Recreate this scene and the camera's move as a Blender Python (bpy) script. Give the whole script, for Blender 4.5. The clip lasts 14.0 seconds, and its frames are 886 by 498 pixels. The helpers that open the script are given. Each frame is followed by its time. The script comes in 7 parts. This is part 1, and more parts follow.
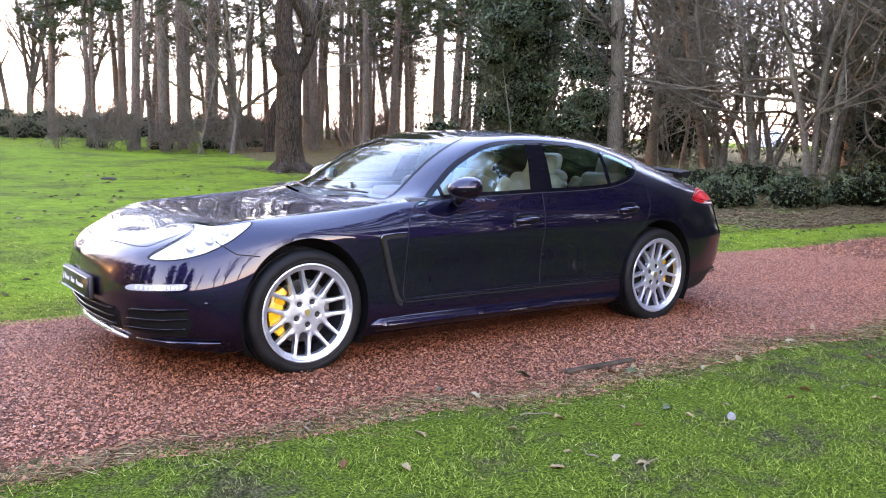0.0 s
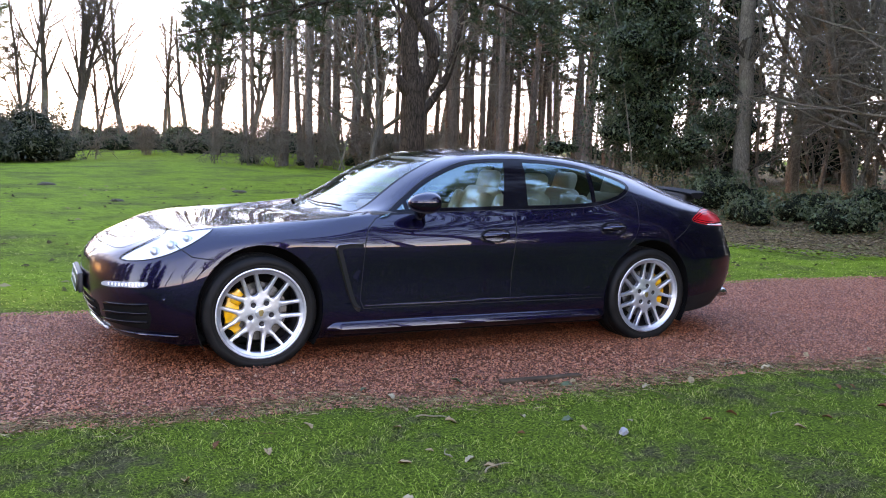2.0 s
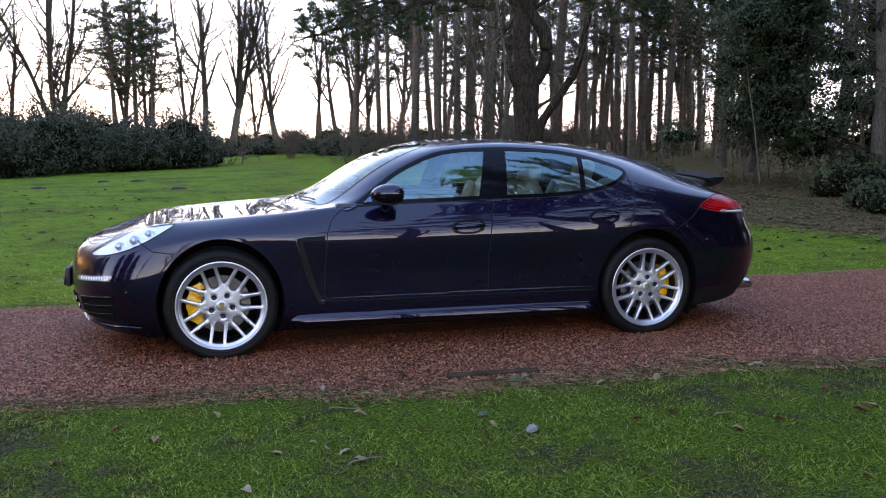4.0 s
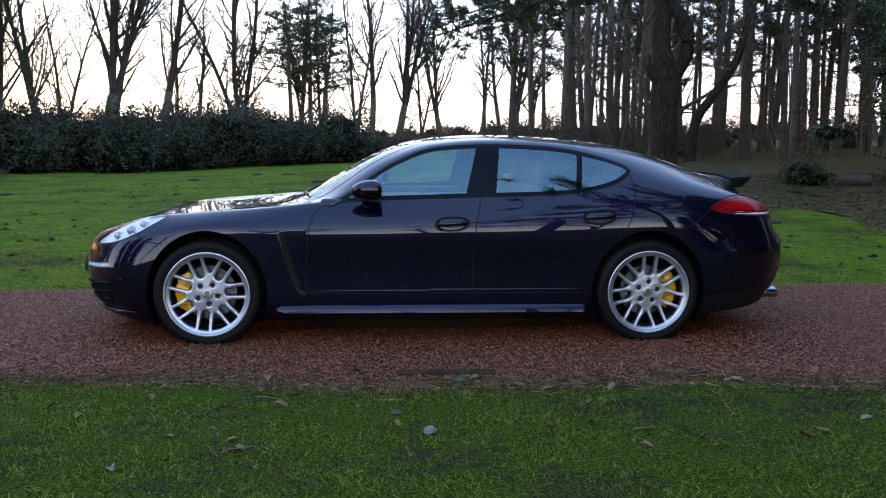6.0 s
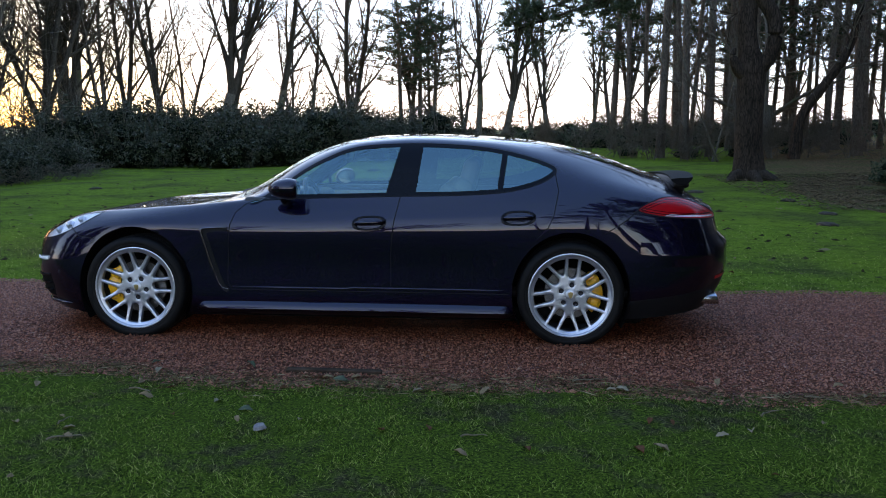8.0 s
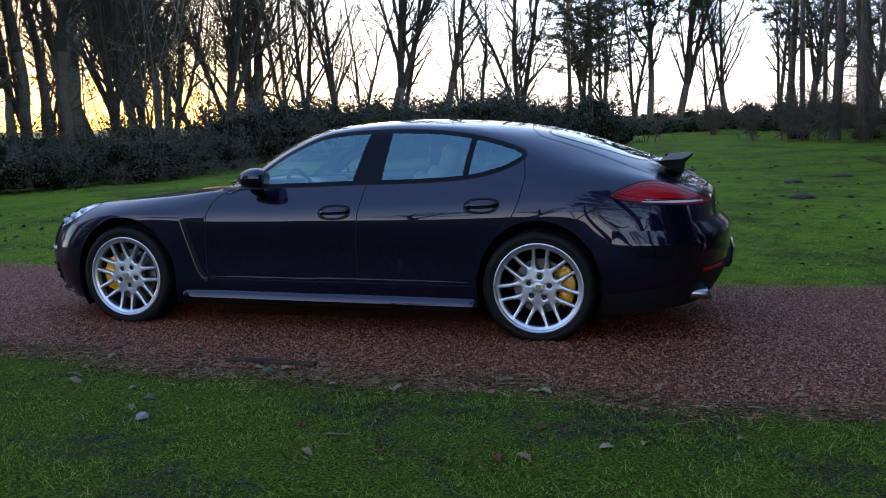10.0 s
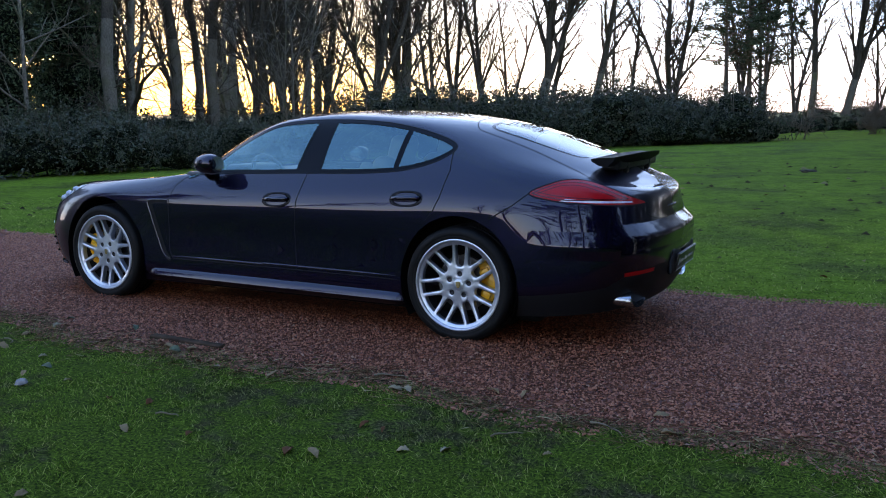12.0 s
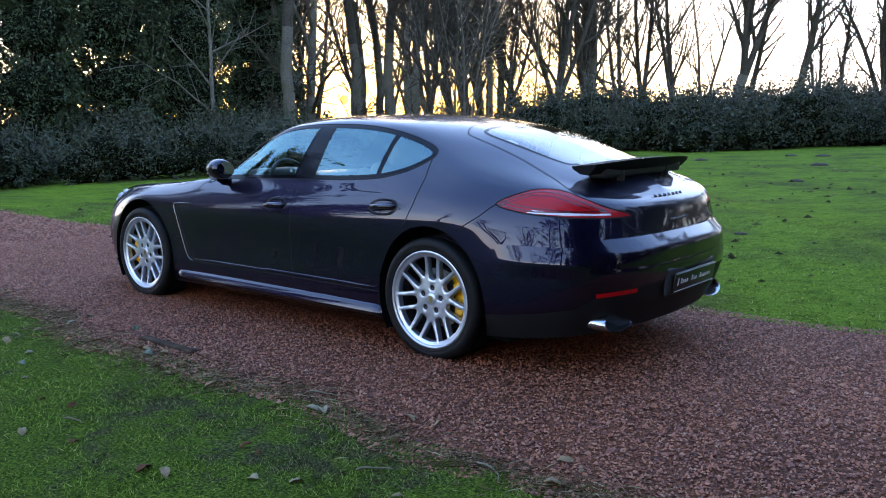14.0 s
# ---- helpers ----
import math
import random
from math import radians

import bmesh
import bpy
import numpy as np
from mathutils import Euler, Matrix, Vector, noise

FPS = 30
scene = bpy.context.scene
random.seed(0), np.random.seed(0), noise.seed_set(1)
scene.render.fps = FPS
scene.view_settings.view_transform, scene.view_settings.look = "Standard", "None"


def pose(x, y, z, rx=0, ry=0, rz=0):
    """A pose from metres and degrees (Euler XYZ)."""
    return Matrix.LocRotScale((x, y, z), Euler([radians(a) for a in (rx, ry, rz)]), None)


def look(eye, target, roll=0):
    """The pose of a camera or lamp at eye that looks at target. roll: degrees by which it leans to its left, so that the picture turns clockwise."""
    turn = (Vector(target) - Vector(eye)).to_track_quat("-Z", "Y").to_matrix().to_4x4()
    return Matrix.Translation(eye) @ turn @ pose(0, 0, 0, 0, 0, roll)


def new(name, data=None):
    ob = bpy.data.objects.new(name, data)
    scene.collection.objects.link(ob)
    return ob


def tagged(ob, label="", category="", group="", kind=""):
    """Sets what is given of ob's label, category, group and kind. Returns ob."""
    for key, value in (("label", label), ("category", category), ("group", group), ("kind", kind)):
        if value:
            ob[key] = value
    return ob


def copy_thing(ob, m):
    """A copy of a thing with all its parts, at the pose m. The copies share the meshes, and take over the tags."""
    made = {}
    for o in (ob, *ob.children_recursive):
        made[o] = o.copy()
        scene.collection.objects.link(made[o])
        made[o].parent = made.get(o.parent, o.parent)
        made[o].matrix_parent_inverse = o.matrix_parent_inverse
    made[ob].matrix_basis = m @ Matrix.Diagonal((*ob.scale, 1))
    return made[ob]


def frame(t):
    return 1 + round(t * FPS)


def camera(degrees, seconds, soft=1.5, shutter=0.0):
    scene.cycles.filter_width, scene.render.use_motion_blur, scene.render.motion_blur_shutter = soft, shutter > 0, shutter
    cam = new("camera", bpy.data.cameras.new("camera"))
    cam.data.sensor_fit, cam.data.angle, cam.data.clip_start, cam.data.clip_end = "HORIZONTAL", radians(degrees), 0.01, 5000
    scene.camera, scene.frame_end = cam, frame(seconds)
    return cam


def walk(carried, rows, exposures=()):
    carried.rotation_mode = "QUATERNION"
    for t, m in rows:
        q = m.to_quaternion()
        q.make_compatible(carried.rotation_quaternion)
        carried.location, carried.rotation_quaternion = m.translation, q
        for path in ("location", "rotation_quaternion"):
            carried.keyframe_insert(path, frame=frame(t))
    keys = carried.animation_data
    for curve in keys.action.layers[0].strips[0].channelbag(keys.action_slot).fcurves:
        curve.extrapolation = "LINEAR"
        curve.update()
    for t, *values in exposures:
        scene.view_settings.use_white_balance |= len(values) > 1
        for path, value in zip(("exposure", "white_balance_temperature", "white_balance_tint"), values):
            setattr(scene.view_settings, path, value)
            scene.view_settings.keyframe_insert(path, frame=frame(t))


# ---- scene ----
cam = camera(54.2, 14.0, soft=1.0)
PATH = [
    (0, -3.67, -5.13, 1.33, 82.61, -1.6, -36.49),
    (0.5, -3.479, -5.406, 1.352, 82.87, -1.61, -33.75),
    (1, -3.251, -5.572, 1.322, 83.23, -1.96, -32.34),
    (1.5, -2.973, -5.751, 1.345, 83.26, -2.3, -29.31),
    (2, -2.742, -6.032, 1.364, 83.51, -2.17, -25.74),
    (2.5, -2.468, -6.16, 1.34, 83.62, -1.35, -22.87),
    (5, -0.925, -6.544, 1.347, 82.77, -0.35, -10.18),
    (5.5, -0.619, -6.605, 1.369, 82.75, -0.44, -7.14),
    (6, -0.308, -6.57, 1.357, 82.76, -0.33, -3.85),
    (6.5, 0.015, -6.552, 1.364, 82.76, -0.4, -1.23),
    (7, 0.363, -6.616, 1.4, 82.79, -0.21, 0.88),
    (7.5, 0.688, -6.618, 1.37, 82.77, -0.25, 2.1),
    (8, 1.03, -6.544, 1.383, 82.47, -0.29, 4.19),
    (8.5, 1.413, -6.52, 1.38, 82.64, 0.39, 8.33),
    (9, 1.73, -6.39, 1.339, 82.52, 1.11, 11.26),
    (11.5, 3.375, -5.645, 1.332, 81.35, 0.3, 23.92),
    (12, 3.669, -5.502, 1.329, 81.42, 0.05, 26.79),
    (12.5, 3.902, -5.261, 1.332, 81.31, 0.16, 30.51),
    (13, 4.167, -5.042, 1.324, 81.38, 0.53, 34.06),
    (13.5, 4.399, -4.843, 1.337, 81.35, 0.53, 36.61),
    (14, 4.574, -4.542, 1.346, 81.48, 0.52, 39.81),
]
EXPOSURES = [(0, 4.16, 15600, 49), (0.5, 3.84, 15400, 48), (1, 3.74, 15100, 47), (1.7, 3.66, 14400, 45), (2.5, 3.17, 13400, 43), (5, 2.54, 12600, 40), (6.5, 2.04, 11200, 32), (7.5, 1.91, 10900, 31), (9, 1.91, 10700, 30), (11.5, 2.02, 9900, 33), (12.5, 2.17, 9800, 32), (13.5, 2.44, 9800, 31), (14, 2.79, 9900, 31)]
walk(cam, [(t, pose(x, y, z, rx, ry, rz)) for t, x, y, z, rx, ry, rz in PATH], EXPOSURES)

# ---- light ----
SUN_AT = Vector((-0.722, 0.692, 0.0)).normalized()      # where the sun sets
SUN_UP = radians(5.0)
world = bpy.data.worlds.new("world")
scene.world = world
world.use_nodes = True
_n = world.node_tree.nodes
_sky = _n.new("ShaderNodeTexSky")
_sky.sky_type = "NISHITA"
_sky.sun_disc = False
_sky.sun_elevation = SUN_UP
_sky.sun_rotation = math.atan2(SUN_AT.x, SUN_AT.y)
_sky.air_density, _sky.dust_density, _sky.ozone_density = 1.0, 0.15, 2.4
# a thin veil of high cloud over the whole sky
_at = _n.new("ShaderNodeTexCoord")
_flat = _n.new("ShaderNodeMapping")
_flat.inputs["Scale"].default_value = (1.0, 1.0, 3.0)
_cloud = _n.new("ShaderNodeTexNoise")
_cloud.inputs["Scale"].default_value, _cloud.inputs["Detail"].default_value = 2.6, 6.0
_tone = _n.new("ShaderNodeValToRGB")
_tone.color_ramp.elements[0].position, _tone.color_ramp.elements[0].color = 0.52, (0.58, 1.38, 2.86, 1)
_tone.color_ramp.elements[1].position, _tone.color_ramp.elements[1].color = 0.95, (1.45, 2.2, 3.35, 1)
_both = _n.new("ShaderNodeMix")
_both.data_type, _both.blend_type = "RGBA", "ADD"
_both.inputs[0].default_value = 1.0
_l = world.node_tree.links
_l.new(_at.outputs["Generated"], _flat.inputs["Vector"])
_l.new(_flat.outputs[0], _cloud.inputs["Vector"])
_l.new(_cloud.outputs["Fac"], _tone.inputs["Fac"])
_thin = _n.new("ShaderNodeMix")
_thin.data_type, _thin.blend_type = "RGBA", "MULTIPLY"
_thin.inputs[0].default_value, _thin.inputs[7].default_value = 1.0, (0.85, 0.85, 0.85, 1)
_l.new(_sky.outputs[0], _thin.inputs[6])
_l.new(_thin.outputs[2], _both.inputs[6])
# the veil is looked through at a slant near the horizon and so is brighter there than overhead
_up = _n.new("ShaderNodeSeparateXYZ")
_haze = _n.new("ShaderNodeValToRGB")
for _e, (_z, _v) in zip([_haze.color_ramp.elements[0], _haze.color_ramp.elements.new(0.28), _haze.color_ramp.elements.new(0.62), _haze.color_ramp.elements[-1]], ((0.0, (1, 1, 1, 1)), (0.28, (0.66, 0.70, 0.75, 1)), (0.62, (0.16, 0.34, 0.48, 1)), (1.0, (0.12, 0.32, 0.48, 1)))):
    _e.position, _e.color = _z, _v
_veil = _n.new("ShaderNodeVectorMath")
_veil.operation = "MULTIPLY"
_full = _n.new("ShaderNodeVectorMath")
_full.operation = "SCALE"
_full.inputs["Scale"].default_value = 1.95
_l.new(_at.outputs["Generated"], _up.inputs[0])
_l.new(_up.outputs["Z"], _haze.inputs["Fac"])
# and it glows orange round the low sun
_glow = _n.new("ShaderNodeVectorMath")
_glow.operation = "DOT_PRODUCT"
_glow.inputs[1].default_value = (SUN_AT.x, SUN_AT.y, 0.02)
_near = _n.new("ShaderNodeMapRange")
_near.interpolation_type = "SMOOTHSTEP"
_near.inputs["From Min"].default_value, _near.inputs["From Max"].default_value = 0.86, 0.998
_warm = _n.new("ShaderNodeMix")
_warm.data_type = "RGBA"
_warm.inputs[7].default_value = (0.60, 0.40, 0.14, 1)
_l.new(_at.outputs["Generated"], _glow.inputs[0])
_l.new(_glow.outputs["Value"], _near.inputs["Value"])
_l.new(_near.outputs[0], _warm.inputs[0])
_l.new(_tone.outputs["Color"], _warm.inputs[6])
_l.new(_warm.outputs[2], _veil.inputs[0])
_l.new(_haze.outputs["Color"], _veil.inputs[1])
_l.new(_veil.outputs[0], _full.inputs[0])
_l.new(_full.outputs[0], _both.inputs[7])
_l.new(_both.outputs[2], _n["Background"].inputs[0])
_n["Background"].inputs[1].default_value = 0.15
sun = new("sun", bpy.data.lights.new("sun", "SUN"))
sun.data.energy, sun.data.angle, sun.data.color = 0.45, radians(0.6), (1.0, 0.66, 0.36)
_d = SUN_AT * math.cos(SUN_UP) + Vector((0, 0, math.sin(SUN_UP)))
sun.matrix_world = look(_d * 80, (0, 0, 0))


# ---- materials ----
class Nodes:
    """A small helper to wire a node material."""

    def __init__(self, name):
        self.mat = bpy.data.materials.new(name)
        self.mat.use_nodes = True
        self.tree = self.mat.node_tree
        self.bsdf = self.tree.nodes["Principled BSDF"]
        self.out = self.tree.nodes["Material Output"]

    def add(self, kind, ins=None, **props):
        node = self.tree.nodes.new(kind)
        for k, v in props.items():
            setattr(node, k, v)
        for k, v in (ins or {}).items():
            self.put(node, k, v)
        return node

    def put(self, node, key, value):
        socket = node.inputs[key]
        if isinstance(value, bpy.types.NodeSocket):
            self.tree.links.new(value, socket)
        else:
            socket.default_value = value

    def set(self, **ins):
        names = {"color": "Base Color", "rough": "Roughness", "metal": "Metallic", "spec": "Specular IOR Level",
                 "normal": "Normal", "coat": "Coat Weight", "coat_rough": "Coat Roughness", "alpha": "Alpha",
                 "trans": "Transmission Weight", "ior": "IOR", "emit": "Emission Color", "glow": "Emission Strength",
                 "sheen": "Sheen Weight", "sub": "Subsurface Weight"}
        for k, v in ins.items():
            self.put(self.bsdf, names[k], v)
        return self

    def place(self, scale=1.0, obj=True):
        return self.add("ShaderNodeTexCoord").outputs["Object" if obj else "Generated"]

    def noise(self, scale, detail=4.0, rough=0.55, vec=None):
        return self.add("ShaderNodeTexNoise", {"Scale": scale, "Detail": detail, "Roughness": rough, "Vector": vec or self.place()}).outputs["Fac"]

    def ramp(self, fac, *stops):
        node = self.add("ShaderNodeValToRGB", {"Fac": fac})
        el = node.color_ramp.elements
        while len(el) < len(stops):
            el.new(0.5)
        for e, (at, c) in zip(el, stops):
            e.position, e.color = at, (*c, 1) if len(c) == 3 else c
        return node.outputs["Color"]

    def mix(self, fac, a, b, how="MIX"):
        node = self.add("ShaderNodeMix", data_type="RGBA", blend_type=how)
        for i, v in ((0, fac), (6, a), (7, b)):
            if isinstance(v, bpy.types.NodeSocket):
                self.tree.links.new(v, node.inputs[i])
            else:
                node.inputs[i].default_value = (*v, 1) if isinstance(v, tuple) and len(v) == 3 else v
        return node.outputs[2]

    def bump(self, height, strength=0.3, distance=0.01, normal=None):
        node = self.add("ShaderNodeBump", {"Height": height, "Strength": strength, "Distance": distance})
        if normal:
            self.put(node, "Normal", normal)
        return node.outputs[0]

    def random(self):
        return self.add("ShaderNodeObjectInfo").outputs["Random"]

    def island(self):
        return self.add("ShaderNodeNewGeometry").outputs["Random Per Island"]


def grey(v):
    return (v, v, v)


def plain(name, color, rough=0.5, metal=0.0, coat=0.0, spec=0.5, vary=0.15, scale=30.0, bump=0.0):
    n = Nodes(name)
    f = n.noise(scale)
    dark = tuple(c * (1 - vary) for c in color)
    light = tuple(min(1, c * (1 + vary)) for c in color)
    n.set(color=n.ramp(f, (0.3, dark), (0.7, light)), rough=rough, metal=metal, coat=coat, spec=spec)
    if bump:
        n.set(normal=n.bump(f, bump, 0.002))
    return n.mat


def make_paint():
    n = Nodes("amethyst_paint")
    flake = n.add("ShaderNodeTexVoronoi", {"Scale": 1800.0, "Vector": n.place()}).outputs["Color"]
    dust = n.noise(3.0, 6.0)
    n.set(color=n.mix(0.35, (0.0029, 0.0021, 0.0125), n.mix(1.0, flake, (0.0140, 0.0102, 0.0600), "MULTIPLY")), metal=0.9, spec=0.2,
          rough=n.add("ShaderNodeMapRange", {"Value": dust, "To Min": 0.36, "To Max": 0.46}).outputs[0],
          coat=1.0, coat_rough=n.add("ShaderNodeMapRange", {"Value": n.noise(9.0), "From Min": 0.35, "From Max": 0.75, "To Min": 0.006, "To Max": 0.02}).outputs[0])
    n.put(n.bsdf, "Coat IOR", 1.52)
    return n.mat


def make_glass(name, tint, shade, face_on):
    """A thin pane: clear, with a sky-coloured gloss that grows at grazing angles."""
    n = Nodes(name)
    clear = n.add("ShaderNodeBsdfTransparent", {"Color": (*tint, 1)})
    shine = n.add("ShaderNodeBsdfGlossy", {"Color": (*shade, 1), "Roughness": 0.01})
    facing = n.add("ShaderNodeLayerWeight", {"Blend": 0.5}).outputs["Facing"]
    edge = n.add("ShaderNodeMath", {0: facing, 1: 5.0}, operation="POWER").outputs[0]
    much = n.add("ShaderNodeMapRange", {"Value": edge, "To Min": face_on, "To Max": 1.0}).outputs[0]
    mixed = n.add("ShaderNodeMixShader", {0: much, 1: clear.outputs[0], 2: shine.outputs[0]})
    n.tree.links.new(mixed.outputs[0], n.out.inputs[0])
    return n.mat


PAINT = make_paint()
GLASS = make_glass("window_glass", (0.72, 0.86, 0.80), (0.31, 0.78, 0.82), 0.21)
REAR_GLASS = make_glass("rear_side_glass", (0.42, 0.55, 0.53), (0.31, 0.78, 0.82), 0.21)
SCREEN = make_glass("windscreen_glass", (0.80, 0.90, 0.90), (0.85, 0.97, 1.0), 0.07)
BACK_GLASS = make_glass("rear_window_glass", (0.66, 0.80, 0.81), (0.95, 0.99, 1.0), 0.17)
LENS = make_glass("clear_lens", (0.95, 0.96, 0.97), (1.0, 1.0, 1.0), 0.06)
TRIM = plain("gloss_black_trim", (0.003, 0.003, 0.005), 0.06, spec=0.14)
BLACK = plain("black_plastic", (0.012, 0.012, 0.013), 0.55, bump=0.2, scale=400)
SATIN = plain("satin_black_plastic", (0.006, 0.006, 0.007), 0.55, spec=0.06, scale=300)
VALANCE = plain("valance_plastic", (0.010, 0.010, 0.011), 0.48, spec=0.16, bump=0.1, scale=300)
GAP = plain("shut_line_dark", (0.003, 0.003, 0.003), 0.9)
UNDER = plain("underbody_black", (0.005, 0.005, 0.005), 0.9, spec=0.1)
SILVER = plain("wheel_silver", (0.46, 0.52, 0.59), 0.34, metal=0.85, coat=0.4, vary=0.06, scale=60)
CHROME = plain("satin_chrome", (0.72, 0.73, 0.75), 0.16, metal=1.0, vary=0.05)
STEEL = plain("brake_disc_steel", (0.12, 0.12, 0.125), 0.35, metal=0.9, vary=0.25, scale=90)
YELLOW = plain("caliper_yellow", (0.86, 0.35, 0.008), 0.35, coat=0.5, vary=0.08)
CREAM = plain("cream_leather", (0.46, 0.40, 0.31), 0.5, vary=0.1, scale=200, bump=0.15)
DARK_LEATHER = plain("dark_dashboard_leather", (0.03, 0.028, 0.028), 0.5, vary=0.2, scale=300, bump=0.15)
CARPET = plain("dark_carpet", (0.015, 0.014, 0.014), 0.95)
PLATE_BLACK = plain("plate_black", (0.012, 0.013, 0.013), 0.28)
PLATE_GREY = plain("plate_lettering", (0.55, 0.57, 0.58), 0.4)


def make_rubber():
    n = Nodes("tyre_rubber")
    f = n.noise(14.0, 6.0)
    n.set(color=n.ramp(f, (0.3, (0.004, 0.004, 0.0045)), (0.75, (0.010, 0.0098, 0.0095))), rough=n.ramp(f, (0.3, grey(0.42)), (0.7, grey(0.7))),
          spec=0.14, normal=n.bump(n.noise(260.0), 0.15, 0.001))
    return n.mat


RUBBER = make_rubber()


def make_red_lens():
    n = Nodes("red_lamp_lens")
    stripes = n.add("ShaderNodeTexWave", {"Scale": 60.0, "Distortion": 0.3, "Vector": n.place()}, bands_direction="Z").outputs["Fac"]
    n.set(color=n.ramp(stripes, (0.2, (0.50, 0.003, 0.006)), (0.9, (0.66, 0.006, 0.010))), rough=0.3, coat=0.35, coat_rough=0.02, spec=0.2)
    return n.mat


RED = make_red_lens()
DARK_CHROME = plain("dark_chrome", (0.13, 0.135, 0.155), 0.22, metal=1.0, vary=0.08)
BARREL = plain("rim_barrel_grey", (0.045, 0.045, 0.05), 0.45, metal=0.6, vary=0.15)
AMBER_CLEAR = plain("clear_reflector", (0.86, 0.88, 0.9), 0.3, metal=0.0, vary=0.2, scale=80)
LAMP_GREY = plain("lamp_housing_grey", (0.30, 0.31, 0.33), 0.2, coat=0.8)
LED_WHITE = plain("white_led_strip", (0.72, 0.74, 0.77), 0.25, coat=0.6)


# ---- building helpers ----
def mesh_object(name, verts, faces, material, parent=None, label="", smooth=True, normals=None):
    me = bpy.data.meshes.new(name)
    me.from_pydata([tuple(v) for v in verts], [], [tuple(f) for f in faces])
    me.materials.append(material)
    if smooth:
        me.shade_smooth()
    me.update()
    if normals is not None:
        me.normals_split_custom_set_from_vertices([tuple(n) for n in normals])
    ob = new(name, me)
    if parent is not None:
        ob.parent = parent
    return tagged(ob, label)


def part(name, bm, material, parent, label="", smooth=True, angle=None):
    """Links a bmesh as one mesh object under a thing or a part."""
    me = bpy.data.meshes.new(name)
    bm.normal_update()
    bm.to_mesh(me)
    bm.free()
    me.materials.append(material)
    if smooth:
        me.shade_smooth()
        if angle:
            me.set_sharp_from_angle(angle=radians(angle))
    ob = new(name, me)
    if parent is not None:
        ob.parent = parent
    return tagged(ob, label)


def thing(name, label, category, group="", kind="", at=(0, 0, 0)):
    ob = new(name)
    ob.location = at
    ob.empty_display_size = 0.1
    return tagged(ob, label, category, group, kind)


def block(size, at=(0, 0, 0), bevel=0.01, segments=2, turn=None, bm=None):
    """A box with rounded edges."""
    bm = bm or bmesh.new()
    made = bmesh.ops.create_cube(bm, size=1.0)["verts"]
    bmesh.ops.scale(bm, vec=size, verts=made)
    if bevel:
        edges = list({e for v in made for e in v.link_edges})
        made = bmesh.ops.bevel(bm, geom=edges, offset=bevel, segments=segments, affect="EDGES", profile=0.5)["verts"]
        seen, todo = set(), list(made)
        while todo:
            v = todo.pop()
            if v in seen:
                continue
            seen.add(v)
            todo += [e.other_vert(v) for e in v.link_edges]
        made = list(seen)
    if turn is not None:
        bmesh.ops.transform(bm, matrix=turn, verts=made)
    bmesh.ops.translate(bm, vec=at, verts=made)
    return bm


def lathe(profile, steps=64, bm=None, closed=False):
    """Turns (radius, y) pairs round the y axis."""
    bm = bm or bmesh.new()
    rings = []
    for r, y in profile:
        if r < 1e-6:
            rings.append([bm.verts.new((0, y, 0))])
        else:
            rings.append([bm.verts.new((r * math.cos(2 * math.pi * i / steps), y, r * math.sin(2 * math.pi * i / steps))) for i in range(steps)])
    pairs = list(zip(rings, rings[1:])) + ([(rings[-1], rings[0])] if closed else [])
    for a, b in pairs:
        for i in range(steps):
            j = (i + 1) % steps
            if len(a) == 1 and len(b) == 1:
                continue
            if len(a) == 1:
                bm.faces.new((a[0], b[j], b[i]))
            elif len(b) == 1:
                bm.faces.new((a[i], a[j], b[0]))
            else:
                bm.faces.new((a[i], a[j], b[j], b[i]))
    bmesh.ops.recalc_face_normals(bm, faces=bm.faces)
    return bm


def tube(points, radii, sides=8, bm=None, caps=True):
    """A round bar through points."""
    bm = bm or bmesh.new()
    pts = [Vector(p) for p in points]
    radii = radii if hasattr(radii, "__len__") else [radii] * len(pts)
    rings, up = [], None
    for i, p in enumerate(pts):
        way = (pts[min(i + 1, len(pts) - 1)] - pts[max(i - 1, 0)]).normalized()
        if up is None:
            up = Vector((0, 0, 1)) if abs(way.z) < 0.9 else Vector((1, 0, 0))
        a = way.cross(up).normalized()
        up = a.cross(way).normalized()
        rings.append([bm.verts.new(p + (a * math.cos(2 * math.pi * k / sides) + up * math.sin(2 * math.pi * k / sides)) * radii[i]) for k in range(sides)])
    for a, b in zip(rings, rings[1:]):
        for k in range(sides):
            bm.faces.new((a[k], a[(k + 1) % sides], b[(k + 1) % sides], b[k]))
    if caps:
        bm.faces.new(rings[0][::-1])
        bm.faces.new(rings[-1])
    return bm


def curve_through(points, steps=8, closed=False):
    """Catmull-Rom points."""
    p = [np.array(q, float) for q in points]
    n = len(p)
    out = []
    for i in range(n if closed else n - 1):
        a = p[(i - 1) % n] if closed or i else 2 * p[0] - p[1]
        b, c = p[i], p[(i + 1) % n]
        d = p[(i + 2) % n] if closed or i + 2 < n else 2 * p[-1] - p[-2]
        for k in range(steps):
            t = k / steps
            out.append(0.5 * ((2 * b) + (c - a) * t + (2 * a - 5 * b + 4 * c - d) * t * t + (3 * b - a - 3 * c + d) * t ** 3))
    if not closed:
        out.append(p[-1])
    return out


